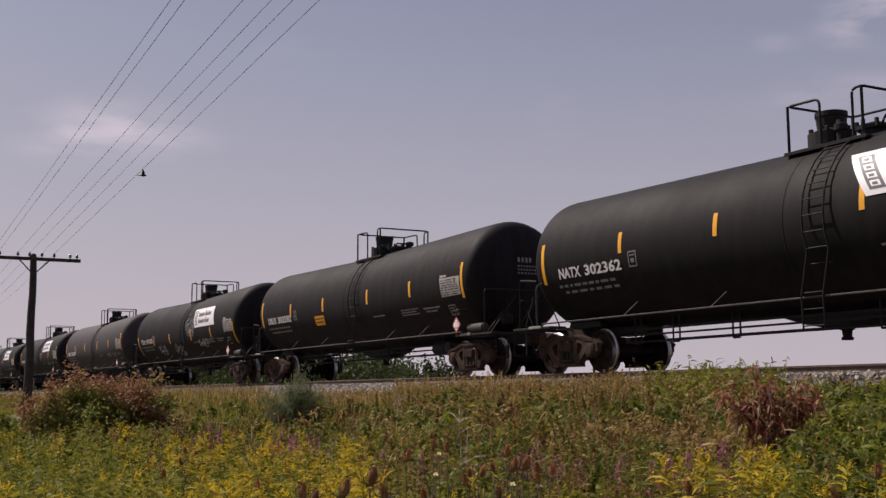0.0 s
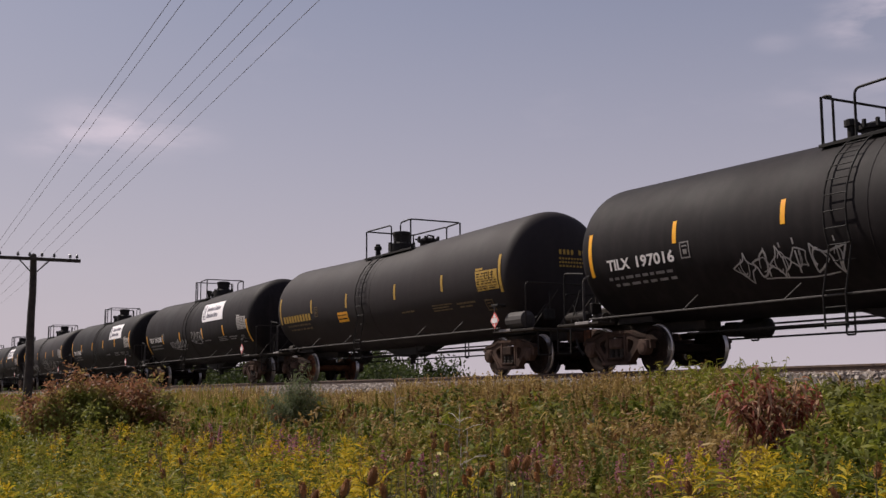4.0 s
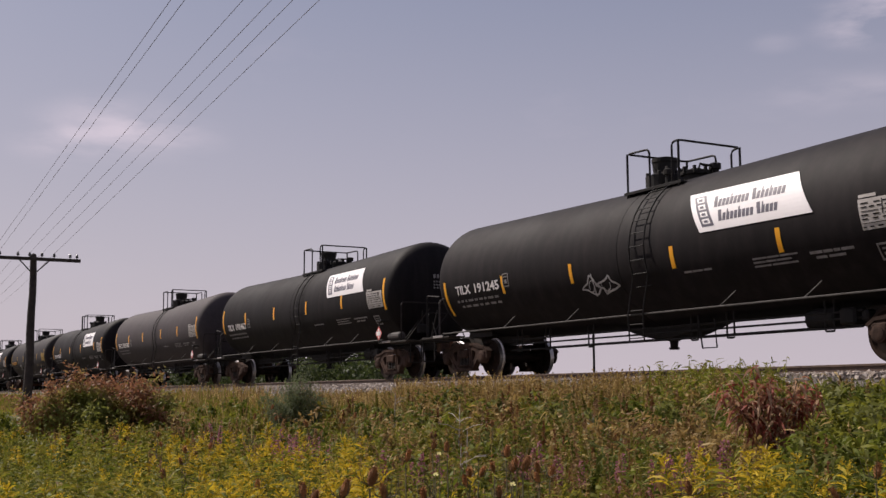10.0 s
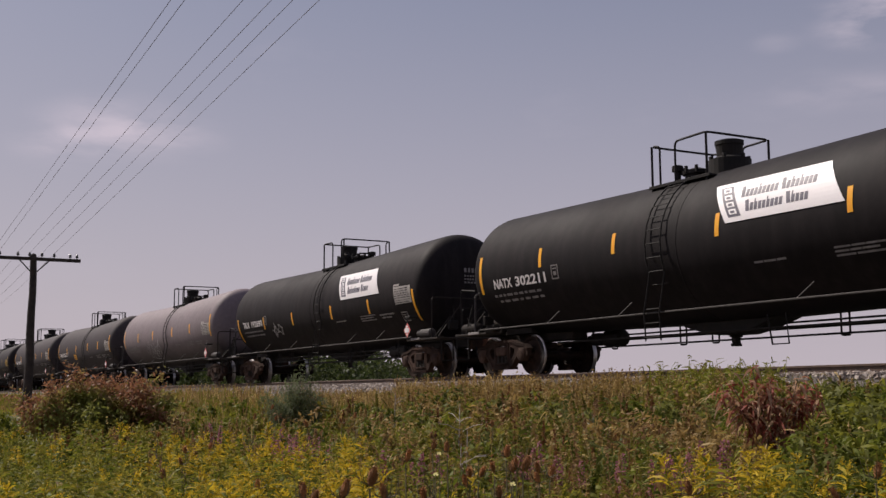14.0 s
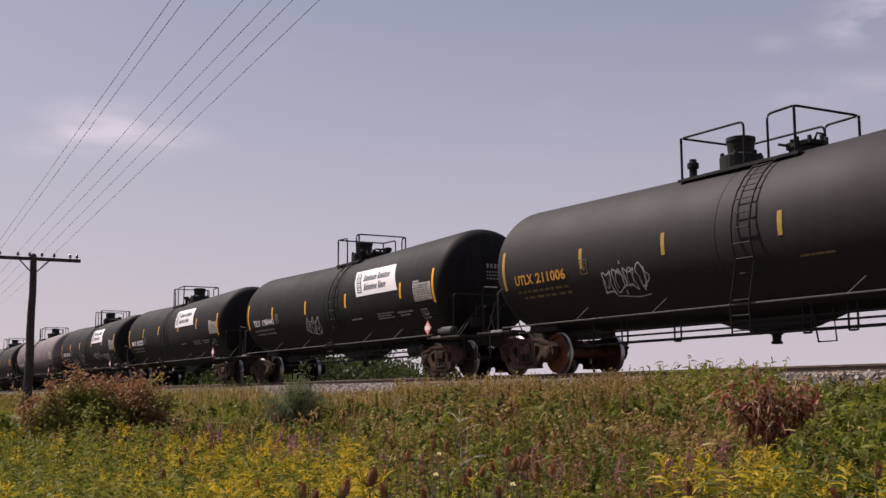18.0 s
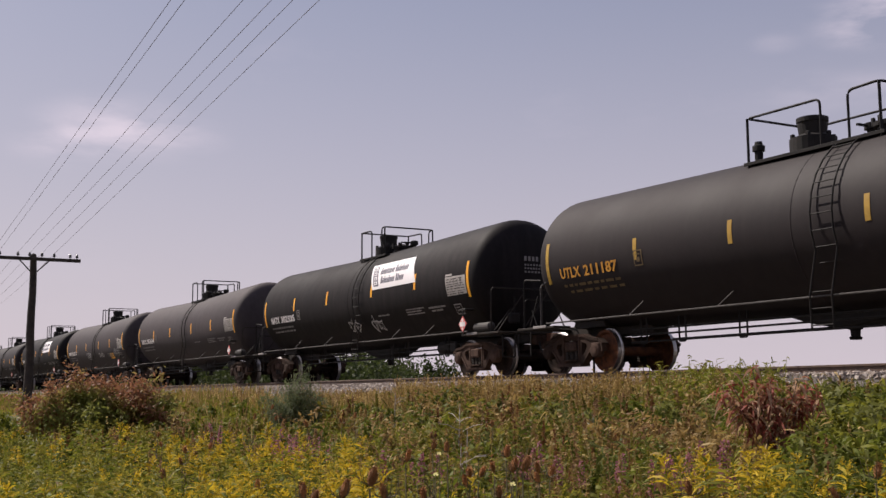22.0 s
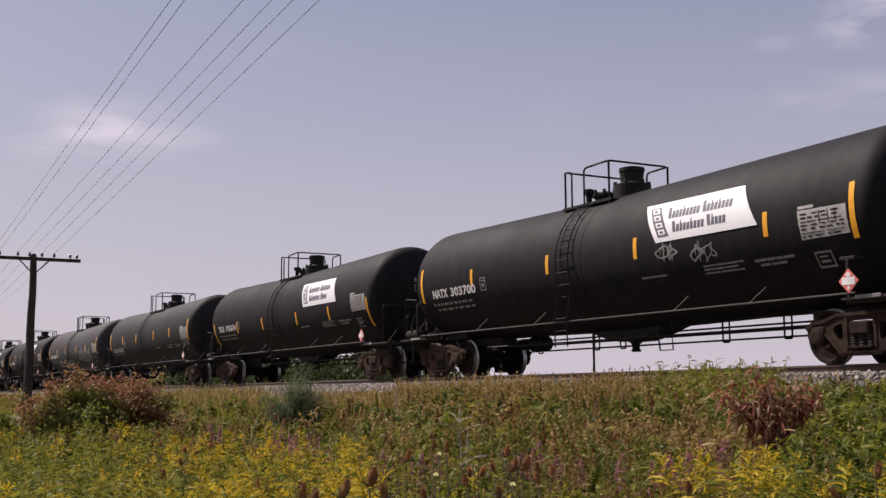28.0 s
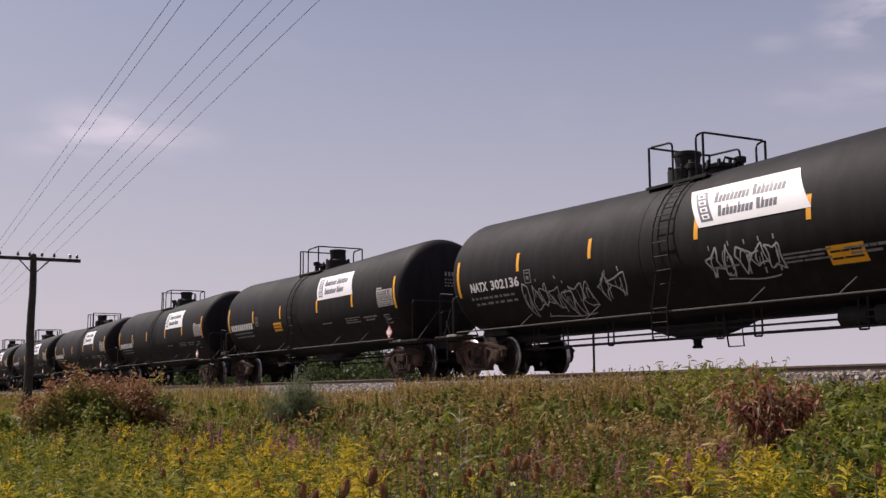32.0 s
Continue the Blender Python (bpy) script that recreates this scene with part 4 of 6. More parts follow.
def build_train():
    base = base_car()
    cars = [base]
    for k in range(1, len(CARS)):
        cars.append(copy_thing(base, Matrix.Identity(4)))
    half = Matrix.Rotation(math.pi, 4, "Z")
    shared = {}
    names = {"black": "black", "faded": "dust-faded black", "brown": "weathered brownish black", "grey": "dusty grey", "twotone": "two-tone grey and black"}
    for k, (mark, number, paint, back, has_banner, extras) in enumerate(CARS):
        car = cars[k]
        yellow = "y" in extras
        wide = 1.3 if k in (9, 27, 33, 38) else 1.0
        lab = f"{names[paint]} tank car on rails"
        if has_banner:
            lab += " with a white banner"
        if k in TAGS:
            lab += " and sprayed tags" if has_banner else " with sprayed tags"
        if yellow:
            lab += " with yellow letters" if "with" not in lab else ", yellow letters"
        tagged(car, lab, "tank car", "cars of the train")
        for o in list(car.children):
            kind = o.name.split(".")[0]
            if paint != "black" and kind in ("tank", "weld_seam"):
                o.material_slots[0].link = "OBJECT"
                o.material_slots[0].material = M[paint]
            if yellow and kind in ("small_stencil", "side_stencil", "square_stencil", "inspection_stencil"):
                o.material_slots[0].link = "OBJECT"
                o.material_slots[0].material = M["tan"]
            if yellow and kind in ("data_panel", "head_stencil"):
                o.material_slots[0].link = "OBJECT"
                o.material_slots[0].material = M["dullyellow"]
            if paint == "twotone" and kind == "reflective_strip":
                o.material_slots[0].link = "OBJECT"
                o.material_slots[0].material = M["oldtape"]
            if yellow and kind == "reflective_strip":
                o.material_slots[0].link = "OBJECT"
                o.material_slots[0].material = M["dullyellow"]
            if kind == "square_stencil" and mark == "TILX":
                o.location.x = -0.22
            if kind == "brake_gear" and not back:
                bpy.data.objects.remove(o)
                continue
            if back and kind in TURNED:
                o.matrix_basis = half
            if kind in DOME:
                if mark == "UTLX":
                    for piece in list(o.children):
                        bpy.data.objects.remove(piece)
                    bpy.data.objects.remove(o)
                    continue
                if back:
                    o.matrix_basis = Matrix.Translation((-0.21, 0, 0)) @ half
                if wide > 1 and kind in ("platform", "end_railing", "tall_railing"):
                    o.matrix_basis = o.matrix_basis @ Matrix.Translation((1.22, 0, 0)) @ Matrix.Diagonal((wide, 1, 1, 1)) @ Matrix.Translation((-1.22, 0, 0))
                elif wide > 1:
                    o.matrix_basis = o.matrix_basis @ Matrix.Translation((-0.35, 0, 0))
            if kind == "reflective_strip":
                place_strip(o, k)
            if mark == "UTLX" and kind == "brake_cylinder":
                o.matrix_basis = Matrix.Translation((0, -1.3, 1.25)) @ Matrix.Diagonal((1, 1.75, 1.75, 1)) @ Matrix.Translation((0, 1.36, -1.17))
            if back and kind in ("brake_cylinder", "hand_brake") and mark != "UTLX":
                o.location.x = -15.77 if kind == "brake_cylinder" else -16.4
                o.material_slots[0].link = "OBJECT"
                o.material_slots[0].material = M["deck"]
            if back and kind in ("ladder", "rung"):
                o.location.x = -1.33
        if mark == "UTLX":
            if "wide_dome" not in shared:
                before = set(car.children)
                dome_parts(car, -1.59, 1.4, (1.74, 0.65), -0.79, 0.95, -1.85, 0.3)
                shared["wide_dome"] = [o for o in car.children if o not in before]
            else:
                for o in shared["wide_dome"]:
                    copy_thing(o, Matrix.Identity(4)).parent = car
        if mark:
            text = mark + "  " + number if number else mark
            if number:
                low = 0.2 if k in (9, 27, 33, 38) else 0.0
                a = math.asin((2.17 - low - axis_z(-5.8)) / TANK_R)
                start, width = (-6.78, 2.02) if yellow else (-6.68, 2.0) if mark == "TILX" else (-6.66, 2.2)
                for name, word, x, w in (("reporting_mark", mark, start, 0.36 * width), ("car_number", number, start + 0.43 * width, 0.57 * width)):
                    me = shared.get((word, w))
                    if me is None:
                        me = lettering(word, 0.31, 0.008)
                        xs = [v.co.x for v in me.vertices]
                        me.transform(Matrix.Diagonal((w / (max(xs) - min(xs)), 1, 1, 1)))
                        shared[(word, w)] = me
                        me.materials.append(M["white"])
                    ob = new(name, me)
                    ob.parent = car
                    ob.material_slots[0].link = "OBJECT"
                    ob.material_slots[0].material = M["orange"] if yellow else M["dim"] if paint == "grey" else M["panel"] if mark == "DBUX" and paint == "brown" else M["white"]
                    ob.matrix_basis = Matrix.Translation(on_tank(x, 2.045 - low, 0.02)) @ Matrix.Rotation(-a, 4, "X")
                    tagged(ob, "painted letters" if name == "reporting_mark" else "painted figures")
            else:
                bm = bmesh.new()
                bars(bm, -7.0, -4.6, 1.99, 0.22, (0.8,) * 4 + (0.8,) * 6)
                part("lettering", bm, M["dullyellow"] if yellow else M["white"], car)
        else:
            bm = bmesh.new()
            bars(bm, -7.0, -4.6, 1.8, 0.2, (0.8,) * 4 + (0.8,) * 6)
            part("lettering", bm, M["dim"], car)
        for i, area in enumerate(TAGS.get(k, ())):
            tagged(part("sprayed_tag", tag_mesh(*area, seed=k * 31 + i), M["dim"] if k == 36 else M["graffiti"], car, "pale sprayed tag"), kind="stuff")
        if k in STICKERS:
            x, z = STICKERS[k]
            bm = bmesh.new()
            patch(bm, ((x, z), (x + 0.75, z), (x + 0.75, z + 0.3), (x, z + 0.3)), 0.006, 2)
            st = part("sticker", bm, M["yellow"], car, "yellow rectangular sticker")
            bm = bmesh.new()
            bars(bm, x + 0.06, x + 0.69, z + 0.19, 0.03, (4, 3, 4), 0.011)
            bars(bm, x + 0.06, x + 0.69, z + 0.08, 0.03, (3, 5), 0.011)
            tagged(part("sticker_writing", bm, M["deck"], st), kind="stuff")
        if mark == "UTLX":
            truck = [o for o in car.children if o.name.startswith("truck")][0]
            wheel = [o for o in truck.children if o.name.startswith("wheelset")][-1]
            wheel.material_slots[0].link = "OBJECT"
            wheel.material_slots[0].material = M["rust"]
        if "l" in extras:
            emblem(car)
        if has_banner:
            if "banner" not in shared:
                shared["banner"] = b = banner(car)
            else:
                b = copy_thing(shared["banner"], Matrix.Identity(4))
                b.parent = car
            dx, dz = BANNERS.get(k, (0.05, 0.0))
            slide(b, 2.84, 2.95, dx, dz)
    return cars


def emblem(car):
    """White bars of a name, and a yellow and green ear of maize beside them."""
    bm = bmesh.new()
    patch(bm, ((-3.75, 2.78), (-2.45, 2.78), (-2.45, 2.81), (-3.75, 2.81)), 0.007, 1)
    patch(bm, ((-3.75, 2.24), (-2.45, 2.24), (-2.45, 2.27), (-3.75, 2.27)), 0.007, 1)
    bars(bm, -3.72, -2.5, 2.56, 0.16, (0.7,) * 8)
    bars(bm, -3.72, -2.5, 2.32, 0.16, (0.7,) * 7)
    part("name_bars", bm, M["white"], car, "white painted name bars")
    def blob(x, z, half, wide, turn, off, notch=0.0):
        """A filled pointed oval on the tank round (x, z)."""
        bm = bmesh.new()
        c, sn = math.cos(radians(turn)), math.sin(radians(turn))
        rim = []
        for k in range(28):
            t = 2 * math.pi * k / 28
            u, w = half * math.cos(t), wide * math.sin(t) * (1 - 0.35 * math.cos(t)) * (1 + notch * math.cos(3 * t))
            rim.append(bm.verts.new(on_tank(x + u * c - w * sn, z + u * sn + w * c, off)))
        mid = bm.verts.new(on_tank(x, z, off + 0.001))
        for a, b in zip(rim, rim[1:] + rim[:1]):
            bm.faces.new((a, b, mid))
        return bm
    part("pale_leaf", blob(-1.72, 2.42, 0.30, 0.10, 68, 0.006), M["white"], car, "white outlined leaf of the emblem")
    part("leaf_filling", blob(-1.72, 2.42, 0.25, 0.07, 68, 0.009), M["grey"], car)
    part("maize_cob", blob(-1.86, 2.78, 0.50, 0.16, 62, 0.012), M["maize"], car, "yellow maize cob emblem")
    part("maize_husk", blob(-2.1, 2.38, 0.36, 0.15, 66, 0.016, 0.2), M["husk"], car, "green husk emblem")


M["maize"] = material("maize_yellow_paint", (0.68, 0.5, 0.12), 0.6, second=(0.6, 0.42, 0.1), scale=14, fine=0.3)
M["husk"] = material("green_emblem_paint", (0.06, 0.13, 0.05), 0.6, scale=6)
train = build_train()


# ---- ground, track bed, rails ----
def ground_z(y):
    """Height of the ground across the line: a low field, the bank up to the track, and a field beyond."""
    if y < TRACK_Y:
        t = max(0.0, min(1.0, (y - 2.6) / 10.3))
        return 0.10 + 1.28 * (0.6 * t + 0.4 * t * t * (3 - 2 * t))
    t = max(0.0, min(1.0, (y - TRACK_Y - 2.2) / 5.0))
    return 1.38 - 0.9 * t * t * (3 - 2 * t)


def build_ground():
    ys = [-2500, -600, -120, -40, -15, -6, 0] + [3 + 0.4 * i for i in range(25)] + [13.4, 14.5, 16, 17.4] + [18 + 0.6 * i for i in range(10)] + [26, 40, 90, 300, 900, 2500]
    xs = [-2500, -900, -400, -220, -150] + [-110 + 1.6 * i for i in range(80)] + [24, 50, 120, 400, 1000, 2500]
    bm = bmesh.new()
    grid = []
    for x in xs:
        col = []
        for y in ys:
            near = abs(x) < 130 and -10 < y < 24
            z = ground_z(y) + (0.10 * noise.noise((x * 0.35, y * 0.5, 0)) if near and abs(y - TRACK_Y) > 2.6 else 0)
            col.append(bm.verts.new((x, y, z)))
        grid.append(col)
    for A, B in zip(grid, grid[1:]):
        for i in range(len(ys) - 1):
            bm.faces.new((A[i], B[i], B[i + 1], A[i + 1]))
    ob = link("ground", bm, M["soil"], smooth=True)
    tagged(ob, "weedy earth field rising to a railway bank", "ground", kind="structure")


def build_track():
    bm = bmesh.new()
    prof = [(-2.95, 1.28), (-2.55, 1.56), (-2.0, 1.775), (-1.5, 1.805), (1.5, 1.805), (2.0, 1.775), (2.6, 1.56), (3.0, 1.28)]
    xs = [-1100, -200] + [-120 + 0.6 * i for i in range(230)] + [60, 200, 1100]
    rows = []
    for x in xs:
        rows.append([bm.verts.new((x, TRACK_Y + y, z + 0.035 * noise.noise((x * 1.3, y * 2, 3)))) for y, z in prof])
    for A, B in zip(rows, rows[1:]):
        for i in range(len(prof) - 1):
            bm.faces.new((A[i], B[i], B[i + 1], A[i + 1]))
    bmesh.ops.recalc_face_normals(bm, faces=bm.faces)
    bed = link("ballast_bed", bm, M["ballastbed"])
    tagged(bed, "pale crushed stone ballast under the rails", "ballast", kind="structure")
    # loose stones on the near shoulder
    rng = np.random.default_rng(11)
    n = 15000
    x = np.where(rng.random(n) < 0.5, rng.uniform(-40, -3, n), rng.uniform(-38, -22, n))
    y = rng.uniform(-2.95, -1.0, n)
    z = np.interp(y, [-2.95, -2.55, -2.0, -1.5, 0], [1.28, 1.56, 1.775, 1.805, 1.805])
    s = rng.uniform(0.026, 0.062, n)
    octa = np.array([(1, 0, 0), (-1, 0, 0), (0, 1, 0), (0, -1, 0), (0, 0, 1), (0, 0, -1)], float)
    tri = np.array([(0, 2, 4), (2, 1, 4), (1, 3, 4), (3, 0, 4), (2, 0, 5), (1, 2, 5), (3, 1, 5), (0, 3, 5)])
    q = rng.normal(size=(n, 3, 3))
    q, _ = np.linalg.qr(q)
    shape = octa[None] * rng.uniform(0.6, 1.3, (n, 6, 1))
    v = np.einsum("nij,nkj->nki", q, shape) * s[:, None, None] + np.stack([x, TRACK_Y + y, z + 0.015], -1)[:, None, :]
    f = (tri[None] + (np.arange(n) * 6)[:, None, None]).reshape(-1, 3)
    me = bpy.data.meshes.new("ballast_stones")
    me.from_pydata(v.reshape(-1, 3).tolist(), [], f.tolist())
    me.materials.append(M["ballast"])
    ob = new("ballast_stones", me)
    tagged(ob, "loose pale ballast stones beside the rails", "ballast", kind="stuff")
    for s in (-1, 1):
        yc = TRACK_Y + s * 0.755
        prof = [(a, b + RAIL_Z) for a, b in ((-0.07, -0.175), (0.07, -0.175), (0.07, -0.158), (0.015, -0.143), (0.012, -0.048), (0.036, -0.035), (0.036, -0.005), (0.03, 0.0),
                (-0.03, 0.0), (-0.036, -0.005), (-0.036, -0.035), (-0.012, -0.048), (-0.015, -0.143), (-0.07, -0.158))]
        bm = bmesh.new()
        ends = [[bm.verts.new((x, yc + a, b)) for a, b in prof] for x in (-1100, 1100)]
        m = len(prof)
        for i in range(m):
            f = bm.faces.new((ends[0][i], ends[1][i], ends[1][(i + 1) % m], ends[0][(i + 1) % m]))
            f.material_index = 1 if i == 7 else 0
        for e in ends:
            bm.faces.new(e)
        bmesh.ops.recalc_face_normals(bm, faces=bm.faces)
        ob = link("rail", bm, [M["rail"], M["railtop"]])
        tagged(ob, "rusty steel rail with a polished head", "rail", "rails of the track", kind="structure")
    bm = bmesh.new()
    box(bm, (-0.115, -1.3, -0.17), (0.115, 1.3, 0.0), bevel=0.012)
    first = link("railway_tie", bm, M["tie"])
    first.location = (-100, TRACK_Y, RAIL_Z - 0.175)
    tagged(first, "weathered wooden railway tie", "railway tie", "ties of the track")
    for i in range(1, 200):
        copy_thing(first, Matrix.Translation((-100 + 0.53 * i, TRACK_Y, RAIL_Z - 0.175)))


# ---- plants ----
class Leaves:
    """Collects ribbons and scraps as plain arrays, one mesh for each kind of plant."""

    def __init__(self):
        self.v, self.f, self.m, self.n = [], [], [], 0

    def take(self, v, one, slot):
        """v: (n, k, 3) corners of n alike pieces; one: the faces of a piece; slot: a material for all or for each."""
        n, k = v.shape[:2]
        one = np.asarray(one)
        self.f.append((one[None] + (np.arange(n) * k)[:, None, None] + self.n).reshape(-1, 4))
        self.v.append(v.reshape(-1, 3))
        self.m.append(np.repeat(np.broadcast_to(np.asarray(slot), (n,)), len(one)))
        self.n += n * k

    def ribbons(self, base, way, length, width, droop, slot=0, segs=3, taper=(0.7, 1.0, 0.65, 0.05)):
        """Many narrow leaves at once. base, way: (n,3); length, width, droop: (n,)."""
        n = len(base)
        if not n:
            return
        way = way / np.linalg.norm(way, axis=1, keepdims=True)
        side = np.cross(way, [0, 0, 1.0])
        side += 1e-4
        side /= np.linalg.norm(side, axis=1, keepdims=True)
        turn = RNG.uniform(-1.2, 1.2, n)[:, None]
        up = np.cross(side, way)
        side = side * np.cos(turn) + up * np.sin(turn)
        pts = []
        for k in range(segs + 1):
            t = k / segs
            c = base + way * (length * t)[:, None]
            c[:, 2] -= droop * t * t * length
            w = (width * np.interp(t, np.linspace(0, 1, len(taper)), taper) * 0.5)[:, None]
            pts += [c - side * w, c + side * w]
        self.take(np.stack(pts, 1), [(2 * i, 2 * i + 1, 2 * i + 3, 2 * i + 2) for i in range(segs)], slot)

    def scraps(self, centre, size, slot=0):
        """Small tilted diamonds: florets and seeds."""
        n = len(centre)
        if not n:
            return
        a = RNG.normal(size=(n, 3))
        a /= np.linalg.norm(a, axis=1, keepdims=True)
        b = np.cross(a, RNG.normal(size=(n, 3)))
        b /= np.linalg.norm(b, axis=1, keepdims=True)
        s = np.broadcast_to(size, (n,))[:, None]
        v = np.stack([centre + a * s, centre + b * s * 0.7, centre - a * s, centre - b * s * 0.7], 1)
        self.take(v, [(0, 1, 2, 3)], slot)

    def object(self, name, mats, parent=None, off=None):
        me = bpy.data.meshes.new(name)
        v = np.concatenate(self.v)
        if off is not None:
            v = v - off
        me.from_pydata(v.tolist(), [], np.concatenate(self.f).tolist())
        for m in mats:
            me.materials.append(m)
        me.polygons.foreach_set("material_index", np.concatenate(self.m).astype(np.int32))
        ob = new(name, me)
        ob.parent = parent
        return ob


RNG = np.random.default_rng(7)


def leafy(name, cols, tr=0.42, rough=0.55, spec=0.15):
    return material(name, cols[0], rough, island=cols, scale=6, fine=0.25, translucent=tr, spec=spec)


def shades(name, r, g, b, spread=0.3, **more):
    """Leaves of one plant colour, a little lighter and darker from leaf to leaf."""
    k = [(1 - spread), 1.0, 1 + spread * 0.5, 1 - spread * 0.4, 1 + spread]
    return leafy(name, [(r * a, g * (a * 0.96 + 0.04), b * (a * 0.8 + 0.2)) for a in k], **more)


# the plant colours of the bank, from lush to dry
FOLIAGE = [shades("deep_green_leaves", 0.095, 0.111, 0.016), shades("green_leaves", 0.131, 0.153, 0.020), shades("grey_green_leaves", 0.165, 0.171, 0.045),
           shades("olive_leaves", 0.193, 0.166, 0.028), shades("yellow_green_leaves", 0.202, 0.202, 0.026), shades("straw_blades", 0.460, 0.330, 0.136),
           shades("tan_blades", 0.304, 0.202, 0.070), shades("pinkish_brown_spires", 0.267, 0.157, 0.073), shades("rust_brown_leaves", 0.210, 0.096, 0.039)]
DEEP, GREEN, GREY, OLIVE, LIME, STRAW, TAN, PINK, RUST = range(9)
M["yellowgreen"] = FOLIAGE[LIME]
M["green"] = FOLIAGE[GREEN]
M["gold"] = leafy("goldenrod_bloom", [(0.605, 0.410, 0.022), (0.634, 0.454, 0.036), (0.504, 0.389, 0.029), (0.576, 0.360, 0.022)])
M["bud"] = leafy("goldenrod_buds", [(0.274, 0.245, 0.036), (0.331, 0.281, 0.040), (0.230, 0.223, 0.043), (0.374, 0.295, 0.036)])
M["purple"] = leafy("loosestrife_bloom", [(0.38, 0.145, 0.185), (0.42, 0.18, 0.21), (0.31, 0.13, 0.13)])
M["redleaf"] = leafy("reddened_leaves", [(0.274, 0.058, 0.043), (0.331, 0.094, 0.061), (0.187, 0.043, 0.032), (0.317, 0.122, 0.072)])
M["tanleaf"] = leafy("withered_tan_leaves", [(0.418, 0.245, 0.137), (0.475, 0.317, 0.202), (0.360, 0.180, 0.101), (0.302, 0.137, 0.079)])
M["stem"] = material("plant_stems", (0.158, 0.130, 0.058), 0.7, second=(0.115, 0.086, 0.043), scale=8)
M["bushrust"] = leafy("rusty_bush_leaves", [(0.285, 0.128, 0.071), (0.333, 0.161, 0.090), (0.219, 0.104, 0.053), (0.276, 0.181, 0.066)])
M["bushmid"] = leafy("olive_bush_leaves", [(0.314, 0.238, 0.077), (0.362, 0.238, 0.104), (0.247, 0.219, 0.057), (0.323, 0.276, 0.086)])
M["bushgreen"] = leafy("green_bush_leaves", [(0.181, 0.199, 0.042), (0.228, 0.238, 0.053), (0.267, 0.256, 0.066), (0.143, 0.166, 0.038)])
M["softleaf"] = leafy("soft_green_leaves", [(0.122, 0.148, 0.068), (0.151, 0.173, 0.079), (0.137, 0.151, 0.086)], tr=0.5)
M["treeleaf"] = leafy("far_shrub_leaves", [(0.036, 0.054, 0.014), (0.050, 0.068, 0.020), (0.065, 0.079, 0.024), (0.040, 0.052, 0.018)])
M["teasel"] = material("brown_teasel_heads", (0.56, 0.25, 0.085), 0.9, second=(0.4, 0.17, 0.06), scale=30, bump=0.8, objrand=(0.75, 1.2))
M["petal"] = leafy("pale_yellow_petals", [(0.9, 0.8, 0.32), (0.92, 0.86, 0.5)])
M["twig"] = material("brown_twigs", (0.1, 0.065, 0.045), 0.8, second=(0.07, 0.05, 0.035), scale=9)


def gz(x, y):
    return np.array([ground_z(b) for b in np.atleast_1d(y)])


def scatter(n, az0, az1, r0, r1, power=1.0, ymin=0.3, ymax=12.6):
    """n places on the near bank, by bearing from the standpoint (degrees left of the track's normal) and range, denser near by."""
    out = []
    while sum(len(o) for o in out) < n:
        az = np.radians(RNG.uniform(az0, az1, n * 2))
        u = RNG.random(n * 2)
        r = r0 * (r1 / r0) ** (u ** power)
        x, y = -r * np.sin(az), r * np.cos(az)
        ok = (y > ymin) & (y < ymax)
        out.append(np.stack([x[ok], y[ok]], 1))
    return np.concatenate(out)[:n]


def bare(p):
    """Low growth where the ballast's shoulder shows over the crest."""
    gap = (bearing(p) > 63.4) & (bearing(p) < 67.3) & (p[:, 1] > 7.6)
    return np.where((p[:, 0] < -27.2) & (p[:, 0] > -35) & (p[:, 1] > 10.6) | gap, np.where(gap, 0.6, 0.42), 1.0)


def bearing(p):
    return np.degrees(np.arctan2(-p[:, 0], p[:, 1]))


def field(p, sx, sy, seed):
    return np.array([noise.noise((a * sx, b * sy, seed)) for a, b in p.tolist()])


def hues(p, mix=0.1):
    """A plant colour for each place: patches of lush, olive and dry growth, drier on the crest, lush beside the reddened plant."""
    az, y = bearing(p), p[:, 1]
    v = 0.9 * field(p, 0.5, 0.75, 2.0) + 0.55 * field(p, 1.5, 1.9, 31.0) + RNG.normal(0, mix, len(p))
    v -= np.interp(y, [9.2, 11.0, 12.6], [0.0, 0.17, 0.32]) * np.interp(az, [41, 46], [0.2, 1.0])
    v += np.interp(az, [40, 43.5, 46.5], [0.34, 0.3, 0.0]) + 0.055
    v += np.interp(az, [66, 72], [0.0, 0.12]) * np.interp(y, [5, 7], [1.0, 0.4])
    edges = [-0.34, -0.28, -0.21, -0.12, 0.0, 0.16, 0.3]
    out = np.array([TAN, PINK, TAN, OLIVE, OLIVE, GREEN, GREY, DEEP])[np.digitize(v, edges)]
    lime = (RNG.random(len(p)) < np.interp(az, [60, 70], [0.08, 0.4])) & (out != TAN) & (out != PINK)
    out[lime] = LIME
    return out


